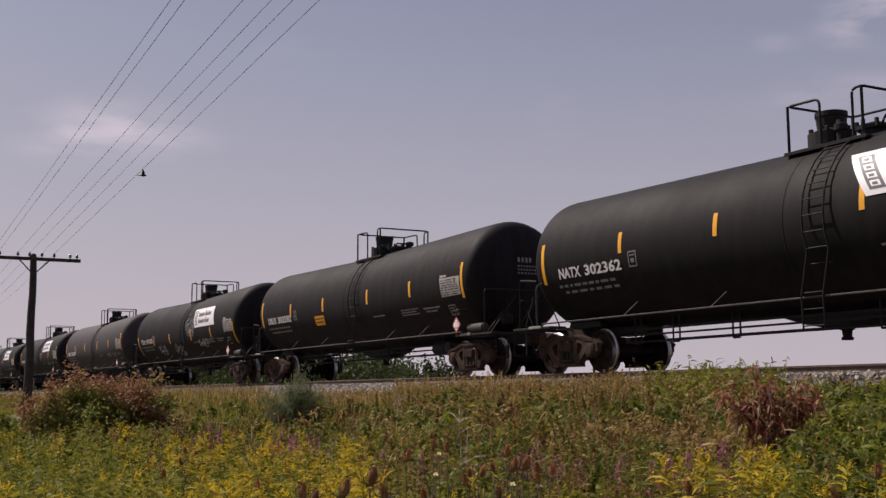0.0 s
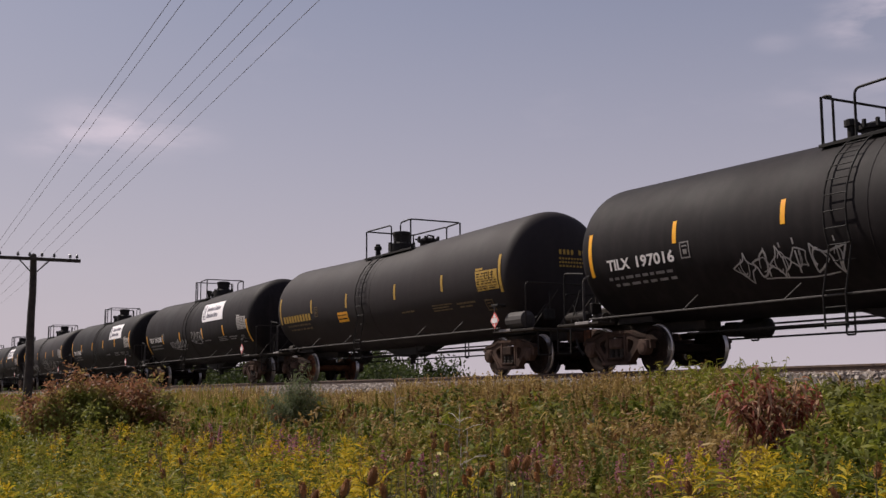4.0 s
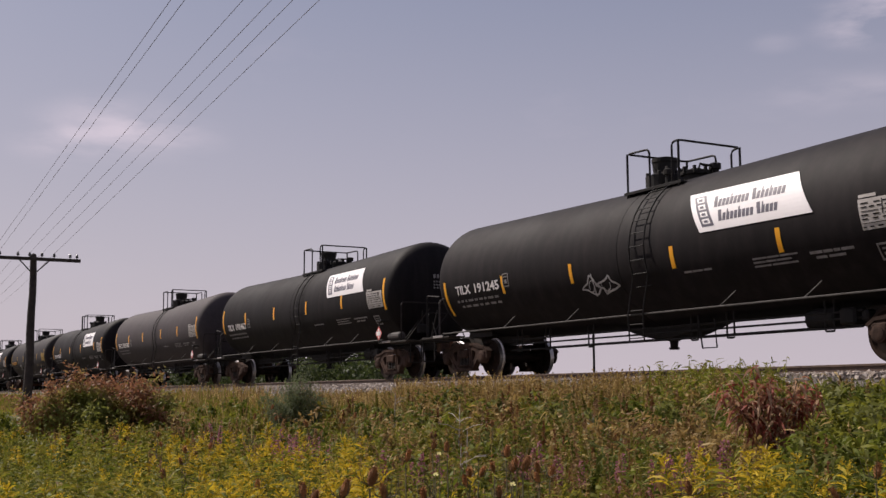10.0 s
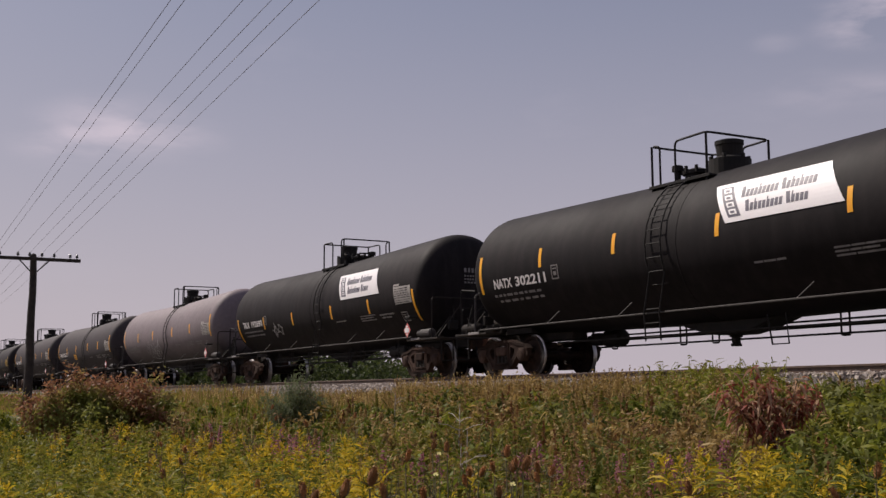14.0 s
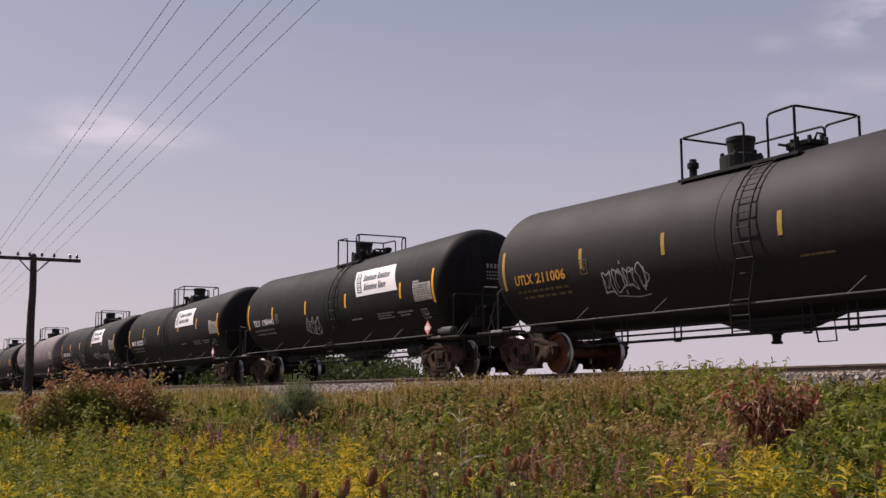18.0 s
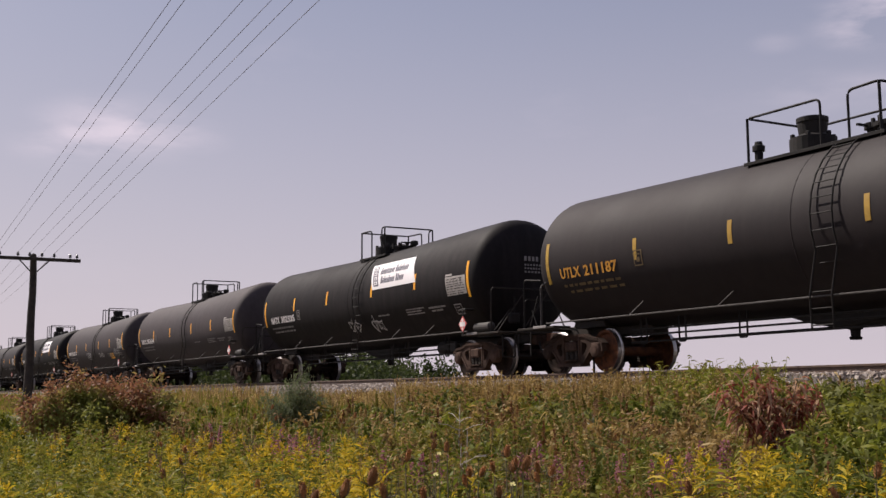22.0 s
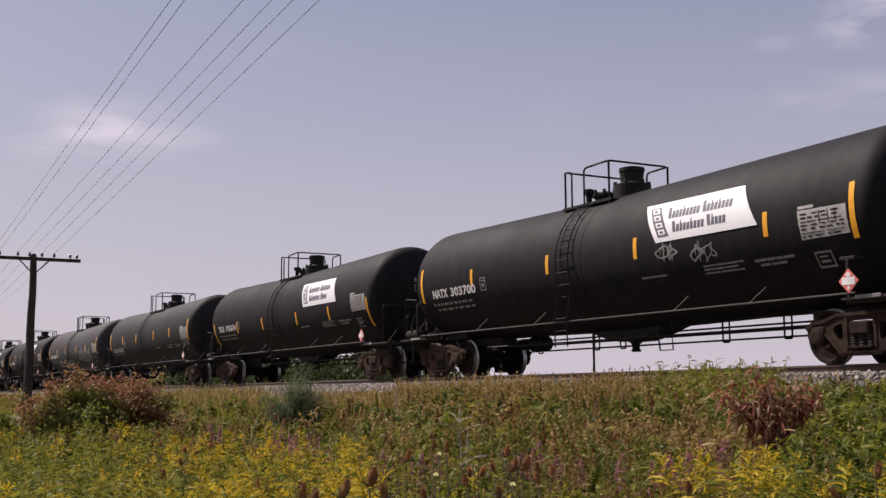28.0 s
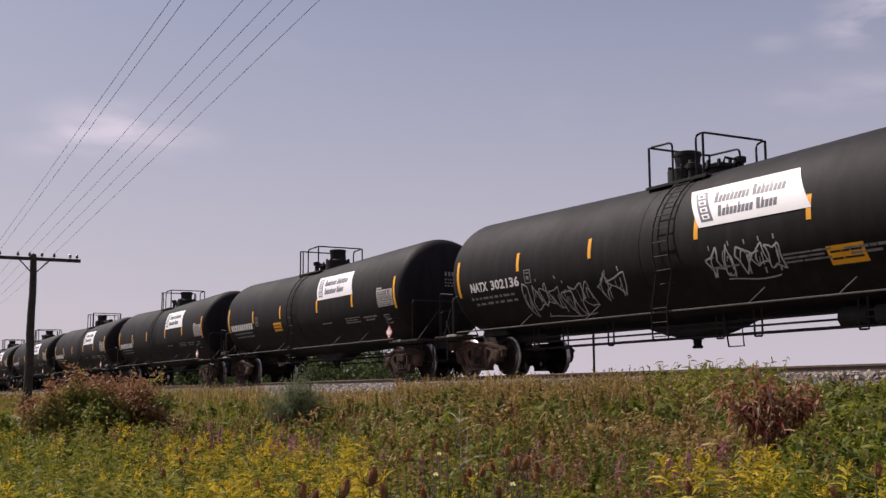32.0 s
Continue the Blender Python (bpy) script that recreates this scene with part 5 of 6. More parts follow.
def grow_grass():
    g = Leaves()
    p = np.concatenate([scatter(20000, 36, 89, 4.5, 75, 1.0, 0.5, 12.9), scatter(36000, 38, 80, 8, 60, 1.0, 4.6, 12.9)])
    n = len(p)
    base = np.column_stack([p, gz(p[:, 0], p[:, 1]) - 0.02])
    lumps = field(p, 1.7, 1.9, 5.0)
    way = np.column_stack([RNG.normal(0, 0.5, n), RNG.normal(0, 0.5, n), np.ones(n)])
    h = RNG.uniform(0.2, 0.52, n) * np.interp(p[:, 1], [0, 9, 12.9], [1.1, 1.0, 0.76]) * (1 + 0.5 * lumps) * bare(p)
    dist = np.hypot(p[:, 0], p[:, 1])
    w = RNG.uniform(0.008, 0.017, n) * np.clip(dist / 9, 1, 2.6)
    g.ribbons(base, way, h, w, RNG.uniform(0.1, 1.0, n), hues(p, 0.16))
    # tufts of long arching blades, each of one colour
    c = np.concatenate([scatter(760, 37, 74, 7, 26, 1.0, 3.6, 12.4), scatter(260, 38, 66, 5.2, 9, 1.0, 2.0, 6.0)])
    for (cx, cy), slot in zip(c, hues(c, 0.22)):
        m = int(RNG.integers(14, 24))
        a = RNG.uniform(0, 2 * np.pi, m)
        base = np.column_stack([cx + 0.05 * np.cos(a), cy + 0.05 * np.sin(a), np.full(m, ground_z(cy) + 0.02)])
        size = RNG.uniform(0.45, 0.85) * np.interp(cy, [0, 9, 12.4], [1.05, 1.0, 0.72])
        way = np.column_stack([np.cos(a) * 0.45, np.sin(a) * 0.45, RNG.uniform(0.7, 1.4, m)])
        g.ribbons(base, way, size * RNG.uniform(0.7, 1.15, m), RNG.uniform(0.012, 0.024, m), RNG.uniform(0.3, 0.8, m), int(slot), 4, (0.7, 1.0, 0.9, 0.6, 0.05))
    # single curled pale blades that catch the light
    q = scatter(1500, 38, 72, 6.5, 18, 1.0, 3.4, 11.5)
    m = len(q)
    a = RNG.uniform(0, 2 * np.pi, m)
    base = np.column_stack([q, gz(q[:, 0], q[:, 1]) + RNG.uniform(0.2, 0.6, m)])
    way = np.column_stack([np.cos(a), np.sin(a), RNG.uniform(0.1, 1.0, m)])
    g.ribbons(base, way, RNG.uniform(0.1, 0.24, m), RNG.uniform(0.010, 0.024, m), RNG.uniform(0.4, 1.6, m), RNG.choice([STRAW, GREY, STRAW, LIME], m), 4, (0.5, 1.0, 0.9, 0.6, 0.05))
    # dry seed heads above the blades, thick on the crest of the bank
    q = np.concatenate([scatter(3800, 47, 74, 14, 60, 1.0, 10.2, 12.9), scatter(900, 44, 80, 9, 40, 1.0, 4, 12)])
    m = len(q)
    base = np.column_stack([q, gz(q[:, 0], q[:, 1])])
    lean = np.column_stack([RNG.normal(0, 0.22, m), RNG.normal(0, 0.22, m), np.ones(m)])
    h = RNG.uniform(0.3, 0.66, m) * np.interp(q[:, 1], [0, 10, 12.9], [1.15, 1.0, 0.85]) * bare(q) * (1 + 0.35 * field(q, 0.9, 0.9, 12.0))
    kind = np.where(field(q, 0.4, 0.6, 17.0) + RNG.normal(0, 0.15, m) > 0.05, TAN, np.where(RNG.random(m) < 0.35, PINK, STRAW))
    g.ribbons(base, lean, h, np.full(m, 0.007) * np.clip(np.hypot(*q.T) / 10, 1, 3), np.zeros(m), kind, 2, (1, 1, 0.6))
    top = base + lean * h[:, None]
    for k in range(6):
        g.scraps(top - lean * (0.03 * k) + RNG.normal(0, 0.014, (m, 3)), RNG.uniform(0.012, 0.028, m), kind)
    # taller yellowish growth along the foot of the ballast
    for n, xa, xb, ya, yb, ha, hb in ((6000, -130, -31, 7.5, 13.5, 0.4, 0.75), (9000, -130, -24.9, 7.5, 13.3, 0.35, 0.72), (5000, -14.5, -8.5, 11.2, 12.9, 0.3, 0.54), (8000, -27.2, -14, 11.6, 13.1, 0.32, 0.64)):
        x = xb - (xb - xa) * RNG.random(n) ** 1.4
        y = RNG.uniform(ya, yb, n)
        base = np.column_stack([x, y, gz(x, y) - 0.02])
        way = np.column_stack([RNG.normal(0, 0.35, n), RNG.normal(0, 0.35, n), np.ones(n)])
        spot = np.column_stack([x, y])
        slot = np.where(RNG.random(n) < 0.3, LIME, np.where(field(spot, 0.3, 0.6, 40.0) + RNG.normal(0, 0.12, n) > 0, OLIVE, TAN)) if xb < -24 else hues(spot, 0.2)
        g.ribbons(base, way, RNG.uniform(ha, hb, n) * bare(spot), RNG.uniform(0.008, 0.014, n) * np.clip(np.hypot(x, y) / 10, 1, 5), RNG.uniform(0, 0.6, n), slot)
    ob = g.object("grass", FOLIAGE)
    tagged(ob, "mixed green and dry brown grass on the bank", "grass", kind="stuff")


def grow_hedge():
    """A ragged hedgerow along the far side of the track."""
    g = Leaves()
    n = 50000
    x = -42.5 - 130 * RNG.random(n) ** 1.3
    y = RNG.uniform(20.2, 24.5, n)
    lump = np.array([noise.noise((a * 0.33, b * 0.5, 4.0)) + 0.6 * noise.noise((a * 1.3, b * 1.3, 9.0)) for a, b in zip(x, y)])
    tall = np.clip((3.1 + 0.6 * lump) * np.interp(x, [-60, -47, -43.5], [1.0, 0.92, 0.45]), 0.6, 4.6)
    z = gz(x, y) * 0.6 + tall * RNG.random(n) ** 0.7
    way = RNG.normal(size=(n, 3))
    g.ribbons(np.column_stack([x, y, z]), way, RNG.uniform(0.14, 0.3, n), RNG.uniform(0.08, 0.15, n), RNG.uniform(0, 0.6, n), 0, 2, (0.3, 1.0, 0.1))
    ob = g.object("hedgerow", [M["treeleaf"]])
    tagged(ob, "ragged dark green hedgerow beyond the track", "hedgerow", kind="stuff")


def weed(g, p, h, leaves, length, width, slot_leaf, slot_stem, droop=0.5, spread=1.0, start=0.15, rise=(0.15, 0.8)):
    """Upright leafy stems at many places at once."""
    n = len(p)
    base = np.column_stack([p, gz(p[:, 0], p[:, 1]) - 0.02])
    lean = np.column_stack([RNG.normal(0, 0.1, n), RNG.normal(0, 0.1, n), np.ones(n)])
    dist = np.hypot(p[:, 0], p[:, 1])
    g.ribbons(base, lean, h, np.full(n, 0.012) * np.clip(dist / 9, 1, 2.4), np.zeros(n), slot_stem, 2, (1, 0.8, 0.5))
    for k in range(leaves):
        t = start + (1 - start) * (k + RNG.random(n)) / leaves
        a = RNG.uniform(0, 2 * np.pi, n)
        c = base + lean * (h * t)[:, None]
        way = np.column_stack([np.cos(a) * spread, np.sin(a) * spread, RNG.uniform(*rise, n)])
        size = length * RNG.uniform(0.6, 1.2, n) * (1.15 - 0.55 * t)
        g.ribbons(c, way, size, width * RNG.uniform(0.7, 1.25, n) * np.clip(dist / 10, 1, 2.2), RNG.uniform(0.1, droop, n), slot_leaf)
    return base, lean, h


def forbs(g, p, h, slot, branches, leaves, length, width, reach=0.42):
    """Bushy plants: a stem, side branches and leaves along them, each plant of one colour."""
    n = len(p)
    base = np.column_stack([p, gz(p[:, 0], p[:, 1]) - 0.02])
    lean = np.column_stack([RNG.normal(0, 0.14, n), RNG.normal(0, 0.14, n), np.ones(n)])
    far = np.clip(np.hypot(*p.T) / 10, 1, 2.4)
    for b in range(branches):
        t = 0.25 + 0.75 * (b + RNG.random(n)) / branches
        a = RNG.uniform(0, 2 * np.pi, n)
        foot = base + lean * (h * t * 0.8)[:, None]
        way = np.column_stack([np.cos(a), np.sin(a), RNG.uniform(0.5, 1.4, n)])
        way /= np.linalg.norm(way, axis=1, keepdims=True)
        span = h * reach * RNG.uniform(0.6, 1.2, n) * (1.25 - 0.75 * t)
        g.ribbons(foot, way, span, 0.006 * far, np.zeros(n), slot, 1, (1, 0.5))
        for k in range(leaves):
            u = (k + RNG.random(n)) / leaves
            c = foot + way * (span * u)[:, None]
            turn = RNG.normal(size=(n, 3)) * (0.75, 0.75, 0.5) + (0, 0, 0.25)
            g.ribbons(c, turn, length * RNG.uniform(0.55, 1.25, n), width * RNG.uniform(0.7, 1.3, n) * far, RNG.uniform(0.0, 0.9, n), slot, 2, (0.4, 1.0, 0.1))


def spires(g, p, h, slot, share=0.45, fat=0.022):
    """Stalks that carry spent flowers or seeds along their upper part."""
    n = len(p)
    base, lean, h = weed(g, p, h, 8, 0.09, 0.014, slot, slot, 0.9)
    for k in range(46):
        t = 1 - share * RNG.random(n)
        a = RNG.uniform(0, 2 * np.pi, n)
        r = fat * np.clip((1.04 - t) / share * 2, 0.2, 1)
        c = base + lean * (h * t)[:, None] + np.column_stack([np.cos(a) * r, np.sin(a) * r, RNG.normal(0, 0.006, n)])
        g.scraps(c, RNG.uniform(0.008, 0.015, n) * np.clip(np.hypot(*p.T) / 9, 1, 1.8), slot)


def grow_goldenrod():
    global RNG
    RNG = np.random.default_rng(23)
    g = Leaves()
    p = np.concatenate([scatter(1350, 64, 88, 5.2, 36, 0.9, 0.4, 5.0), scatter(74, 36, 48.5, 5.4, 8.2, 1.0, 3.0, 6.2),
                        scatter(70, 50, 65, 5.2, 9.5, 1.0, 1.5, 4.8)])
    n = len(p)
    az, dist = bearing(p), np.hypot(*p.T)
    h = RNG.uniform(0.62, 0.9, n) * np.interp(dist, [5, 8, 10], [1.12, 1.05, 0.95])
    right = az < 49.5
    h[right] = ((1.55 - 0.05 * dist - gz(p[:, 0], p[:, 1])) * RNG.uniform(0.82, 1.03, n))[right]
    base, lean, h = weed(g, p, h, 24, 0.13, 0.022, RNG.choice([0, 0, 0, 3, 3], n), 0, 0.8)
    top = base + lean * h[:, None]
    clump = field(p, 0.62, 0.8, 8.0) + 0.5 * field(p, 1.9, 1.9, 21.0)
    bloom = RNG.random(n) < np.interp(az, [40, 49, 52, 64, 66.5, 72.5, 75, 86], [0.42, 0.42, 0.1, 0.12, 0.6, 0.46, 0.15, 0.08]) * (1 + 1.5 * clump)
    bloom[right] = RNG.random(int(right.sum())) < 0.5
    budding = ~bloom & (RNG.random(n) < np.where(right, 0.25, 0.34))
    # each head is a pyramid of arching, one-sided plumes
    size = RNG.uniform(0.75, 1.3, n)
    for k in range(14):
        t = k / 13
        a = 2.4 * k + RNG.uniform(0, 0.9, n)
        start = top - lean * (0.15 * size * (1 - t))[:, None]
        out = np.column_stack([np.cos(a), np.sin(a), RNG.uniform(0.25, 0.65, n) + 1.3 * t * t])
        out /= np.linalg.norm(out, axis=1, keepdims=True)
        ln = size * (0.19 - 0.12 * t) * RNG.uniform(0.7, 1.2, n)
        for show, slot in ((bloom, 1), (budding, 2)):
            g.ribbons(start[show], out[show], ln[show], RNG.uniform(0.010, 0.018, n)[show], np.full(int(show.sum()), 0.45), slot, 3, (0.4, 1.0, 0.9, 0.3))
            for j in range(6 if slot == 1 else 3):
                u = (j + 0.5) / (6 if slot == 1 else 3)
                c = start + out * (ln * u)[:, None]
                c[:, 2] -= 0.45 * ln * u * u - 0.006
                c += RNG.normal(0, 0.006, (n, 3))
                g.scraps(c[show], (RNG.uniform(0.005, 0.009, n) * np.clip(dist / 9, 1, 1.7))[show], slot)
    ob = g.object("goldenrod", [M["yellowgreen"], M["gold"], M["bud"], M["green"]])
    tagged(ob, "yellow flowering goldenrod thicket in the field", "goldenrod", kind="stuff")


# where brown and pinkish spent stalks stand thick: x, y, spread, number
SPENT = [(-6.2, 5.0, 0.45, 70), (-5.6, 4.6, 0.4, 60), (-9.6, 4.6, 0.25, 22), (-8.7, 4.5, 0.3, 24), (-5.4, 3.5, 0.35, 60), (-7.6, 5.1, 0.35, 26),
         (-4.9, 4.2, 0.3, 36), (-12.6, 4.3, 0.5, 26), (-8.9, 6.2, 0.5, 22), (-16.5, 4.9, 0.6, 24), (-20.4, 4.6, 0.6, 30), (-11.5, 7.9, 0.7, 26)]


def grow_weeds():
    g = Leaves()
    p = np.concatenate([scatter(1500, 38, 80, 5.6, 36, 1.0, 2.2, 12.0), scatter(1300, 38, 69, 7.0, 22, 1.0, 4.2, 12.0)])
    az, r = bearing(p), np.hypot(*p.T)
    p = p[~((az > 43.2) & (az < 48.5) & (r < 10.2) & (r > 7.2)) & ~((az < 45) & (p[:, 1] > 10.6))]
    h = RNG.uniform(0.34, 0.74, len(p)) * np.interp(p[:, 1], [0, 8, 12.4], [1.0, 0.95, 0.68]) * bare(p) * (1 + 0.4 * field(p, 1.1, 1.1, 50.0))
    slot, kind = hues(p), RNG.random(len(p))
    for lo, hi, br, lv, length, width in ((0, 0.4, 7, 9, 0.075, 0.014), (0.4, 0.75, 6, 8, 0.10, 0.022), (0.75, 1, 6, 7, 0.12, 0.034)):
        sel = (kind >= lo) & (kind < hi)
        forbs(g, p[sel], h[sel], slot[sel], br, lv, length, width)
    # brown and pinkish spent stalks, in drifts and singly
    for x, y, s, m in SPENT:
        q = np.column_stack([RNG.normal(x, s, m), RNG.normal(y, s, m)])
        spires(g, q, RNG.uniform(0.5, 0.85, m) * np.interp(y, [0, 8], [1.05, 0.9]), RNG.choice([PINK, TAN, TAN, RUST, PINK, OLIVE], m))
    q = scatter(420, 39, 76, 6.5, 24, 1.0, 3.4, 11.8)
    spires(g, q, RNG.uniform(0.4, 0.75, len(q)) * np.interp(q[:, 1], [0, 8, 12.4], [1.0, 0.95, 0.75]), RNG.choice([PINK, TAN, RUST, STRAW, OLIVE], len(q)), 0.35, 0.016)
    # lush broad leaves beside the reddened plant
    q = scatter(150, 37, 44.2, 8.0, 14, 1.0, 6.2, 10.2)
    forbs(g, q, RNG.uniform(0.5, 0.78, len(q)), RNG.choice([LIME, GREEN, GREEN, GREY], len(q)), 8, 9, 0.10, 0.03)
    q = scatter(60, 39, 44, 6.2, 8, 1.0, 4.6, 6.4)
    forbs(g, q, RNG.uniform(0.5, 0.7, len(q)), RNG.choice([DEEP, GREEN, LIME], len(q)), 7, 9, 0.12, 0.03)
    # ragged tall weeds and long arching blades on the crest
    q = scatter(90, 45.4, 51.0, 13.5, 18.5, 1.0, 10.0, 12.2)
    weed(g, q, RNG.uniform(0.45, 0.84, len(q)), 20, 0.26, 0.014, RNG.choice([LIME, GREEN, LIME, OLIVE], len(q)), LIME, 1.7)
    q = scatter(110, 44.6, 50.5, 12.0, 17, 1.0, 9.0, 11.9)
    forbs(g, q, RNG.uniform(0.4, 0.66, len(q)), RNG.choice([LIME, GREEN, LIME, GREY], len(q)), 7, 8, 0.12, 0.02)
    q = scatter(46, 44.5, 49, 12.5, 17, 1.0, 9.4, 11.8)
    weed(g, q, RNG.uniform(0.5, 0.85, len(q)), 20, 0.24, 0.014, LIME, LIME, 1.7)
    # thin growth at the foot of the standpoint
    q = scatter(260, 30, 92, 3.0, 5.6, 1.0, 0.2, 6.0)
    forbs(g, q, RNG.uniform(0.3, 0.6, len(q)), RNG.choice([GREEN, OLIVE, LIME, TAN], len(q)), 5, 7, 0.10, 0.022)
    ob = g.object("weeds", FOLIAGE)
    tagged(ob, "dense green and brown leafy weeds on the bank", "weeds", kind="stuff")


def plant_clump(name, label, category, places, h, leaves, length, width, leafmat, blooms=None, droop=0.8, rise=(0.15, 0.8), spikes=0.0):
    """One clump of stems as a thing of its own: stems and leaves, and flower spikes where it has them."""
    root = new(name)
    c = places.mean(axis=0)
    root.location = (c[0], c[1], ground_z(c[1]))
    g = Leaves()
    base, lean, hh = weed(g, places, h, leaves, length, width, 0, 1, droop, rise=rise)
    off = np.array([c[0], c[1], ground_z(c[1])])
    g.object("foliage", [leafmat, M["stem"]], root, off)
    if blooms:
        f = Leaves()
        n = len(places)
        for k in range(60):
            t = 1 - spikes * RNG.random(n)
            a = RNG.uniform(0, 2 * np.pi, n)
            r = 0.024 * np.clip((1.05 - t) / spikes * 2, 0.25, 1)
            p = base + lean * (hh * t)[:, None] + np.column_stack([np.cos(a) * r, np.sin(a) * r, RNG.normal(0, 0.006, n)])
            f.scraps(p, RNG.uniform(0.009, 0.016, n), 0)
        tagged(f.object("flower_spike", [blooms], root, off), kind="stuff")
    tagged(root, label, category)
    return root


# heads of the teasels: x, y, height
TEASELS_FAR = [(-13.1, 3.5, 1.1), (-12.08, 3.28, 1.04), (-12.8, 4.05, 1.1), (-11.35, 3.56, 1.04), (-10.97, 3.21, 1.03), (-9.5, 2.75, 1.0), (-8.07, 2.21, 1.0),
               (-15.0, 5.57, 1.38), (-13.51, 4.8, 1.28), (-12.43, 4.67, 1.28), (-12.91, 5.88, 1.29), (-12.07, 5.34, 1.25), (-13.31, 8.88, 1.52),
               (-12.9, 8.55, 1.47), (-10.25, 6.24, 1.24), (-6.79, 2.44, 1.0)]
TEASELS_NEAR = [(-11.11, 4.53, 1.25), (-4.24, 2.0, 1.22), (-4.3, 1.9, 1.17), (-4.76, 1.92, 1.13), (-4.74, 1.95, 1.1), (-4.21, 2.06, 1.16), (-4.32, 2.29, 1.13),
                (-5.88, 3.0, 1.2), (-6.69, 3.61, 1.21), (-6.2, 3.45, 1.22), (-5.6, 3.5, 1.22), (-4.82, 3.04, 1.2), (-4.79, 3.09, 1.21), (-5.27, 3.07, 1.14),
                (-5.25, 3.11, 1.14), (-5.38, 3.29, 1.15), (-5.28, 3.06, 1.09), (-5.07, 3.44, 1.14), (-4.93, 3.28, 1.12), (-5.35, 3.56, 1.14), (-4.52, 2.78, 1.1),
                (-3.93, 3.41, 1.13), (-3.25, 3.79, 1.23), (-3.47, 3.83, 1.12)]
# loosestrife: x, y, height, stems
LOOSESTRIFE = [(-11.4, 4.52, 0.82, 13), (-11.75, 4.6, 0.84, 10), (-11.15, 4.5, 0.78, 9), (-14.7, 4.79, 0.85, 9), (-8.55, 4.45, 0.78, 6), (-8.3, 4.41, 0.78, 6),
               (-7.9, 5.2, 0.72, 6), (-8.17, 5.35, 0.72, 5), (-6.02, 5.07, 0.78, 8), (-6.14, 5.25, 0.8, 9), (-6.25, 5.45, 0.8, 7), (-5.6, 5.01, 0.73, 6), (-7.02, 5.13, 0.74, 4)]
PRIMROSES = [(-5.15, 3.28, 1.2), (-4.74, 3.0, 1.11), (-6.23, 3.41, 1.18), (-5.54, 3.01, 1.11)]


def build_teasels():
    rng = random.Random(21)
    for x, y, z in TEASELS_FAR + TEASELS_NEAR:
        root = new("teasel")
        z0 = ground_z(y)
        root.location = (x, y, z0)
        h = z - z0
        lx, ly = rng.uniform(-0.07, 0.07), rng.uniform(-0.07, 0.07)
        bm = bmesh.new()
        tube(bm, [(-lx, -ly, -0.03), (-lx * 0.4, -ly * 0.4, h * 0.5), (0, 0, h - 0.05)], [0.007, 0.005, 0.004], 5)
        for k in range(2):
            a = rng.uniform(0, 6.3)
            tube(bm, [(-lx * 0.4, -ly * 0.4, h * (0.5 + 0.15 * k)), (0.07 * math.cos(a), 0.07 * math.sin(a), h * (0.62 + 0.15 * k)), (0.1 * math.cos(a), 0.1 * math.sin(a), h * (0.78 + 0.1 * k))],
                 [0.004, 0.003, 0.002], 4)
        part("stem", bm, M["stem"], root)
        s = rng.uniform(0.5, 0.78)
        fat = rng.uniform(0.78, 1.0)
        bm = bmesh.new()
        rows = 9
        prof = [(h - 0.05 * s + 0.105 * s * i / rows, fat * 0.027 * s * math.sin(math.pi * (0.12 + 0.82 * i / rows)) ** 0.7) for i in range(rows + 1)]
        turned(bm, prof, "z", (0, 0, 0), 10)
        for i in range(1, rows):
            zz, r = prof[i]
            for k in range(11):
                t = 2 * math.pi * (k + 0.5 * (i % 2)) / 11 + rng.uniform(-0.2, 0.2)
                c, sn = math.cos(t), math.sin(t)
                a = bm.verts.new((r * c - 0.003 * sn, r * sn + 0.003 * c, zz))
                b = bm.verts.new((r * c + 0.003 * sn, r * sn - 0.003 * c, zz))
                ln = rng.uniform(0.007, 0.013)
                d = bm.verts.new(((r + ln) * c, (r + ln) * sn, zz + rng.uniform(0.008, 0.018)))
                bm.faces.new((a, b, d))
        tilt = Matrix.Rotation(rng.uniform(-0.4, 0.4), 3, "X") @ Matrix.Rotation(rng.uniform(-0.4, 0.4), 3, "Y")
        bmesh.ops.rotate(bm, verts=list(bm.verts), cent=(0, 0, h - 0.05), matrix=tilt)
        part("seed_head", bm, M["teasel"], root)
        bm = bmesh.new()
        for k in range(6):
            t = 2 * math.pi * k / 6 + rng.random()
            c, sn = math.cos(t), math.sin(t)
            tube(bm, [(0, 0, h - 0.05 * s), (0.04 * c, 0.04 * sn, h - 0.03 * s), (0.06 * c, 0.06 * sn, h + rng.uniform(0.0, 0.07))], [0.003, 0.0025, 0.001], 3)
        tagged(part("bract_ring", bm, M["stem"], root), kind="stuff")
        tagged(root, "dry brown teasel stalk with a spiny seed head", "teasel", "teasels in the field")


# clusters of the reddened plant's leaves: across, away, height over its foot
RED_CLUSTERS = [(-0.16, 0.05, 1.10), (-0.04, -0.05, 1.02), (-0.43, 0.0, 0.88), (-0.32, 0.1, 0.95), (0.30, 0.0, 0.94), (0.40, 0.08, 0.86), (0.19, -0.06, 1.0),
                (0.02, -0.1, 0.80), (-0.12, -0.12, 0.64), (-0.2, 0.05, 0.82), (0.08, -0.1, 0.56), (-0.28, -0.05, 0.72), (0.24, 0.05, 0.78), (-0.02, 0.1, 0.92)]


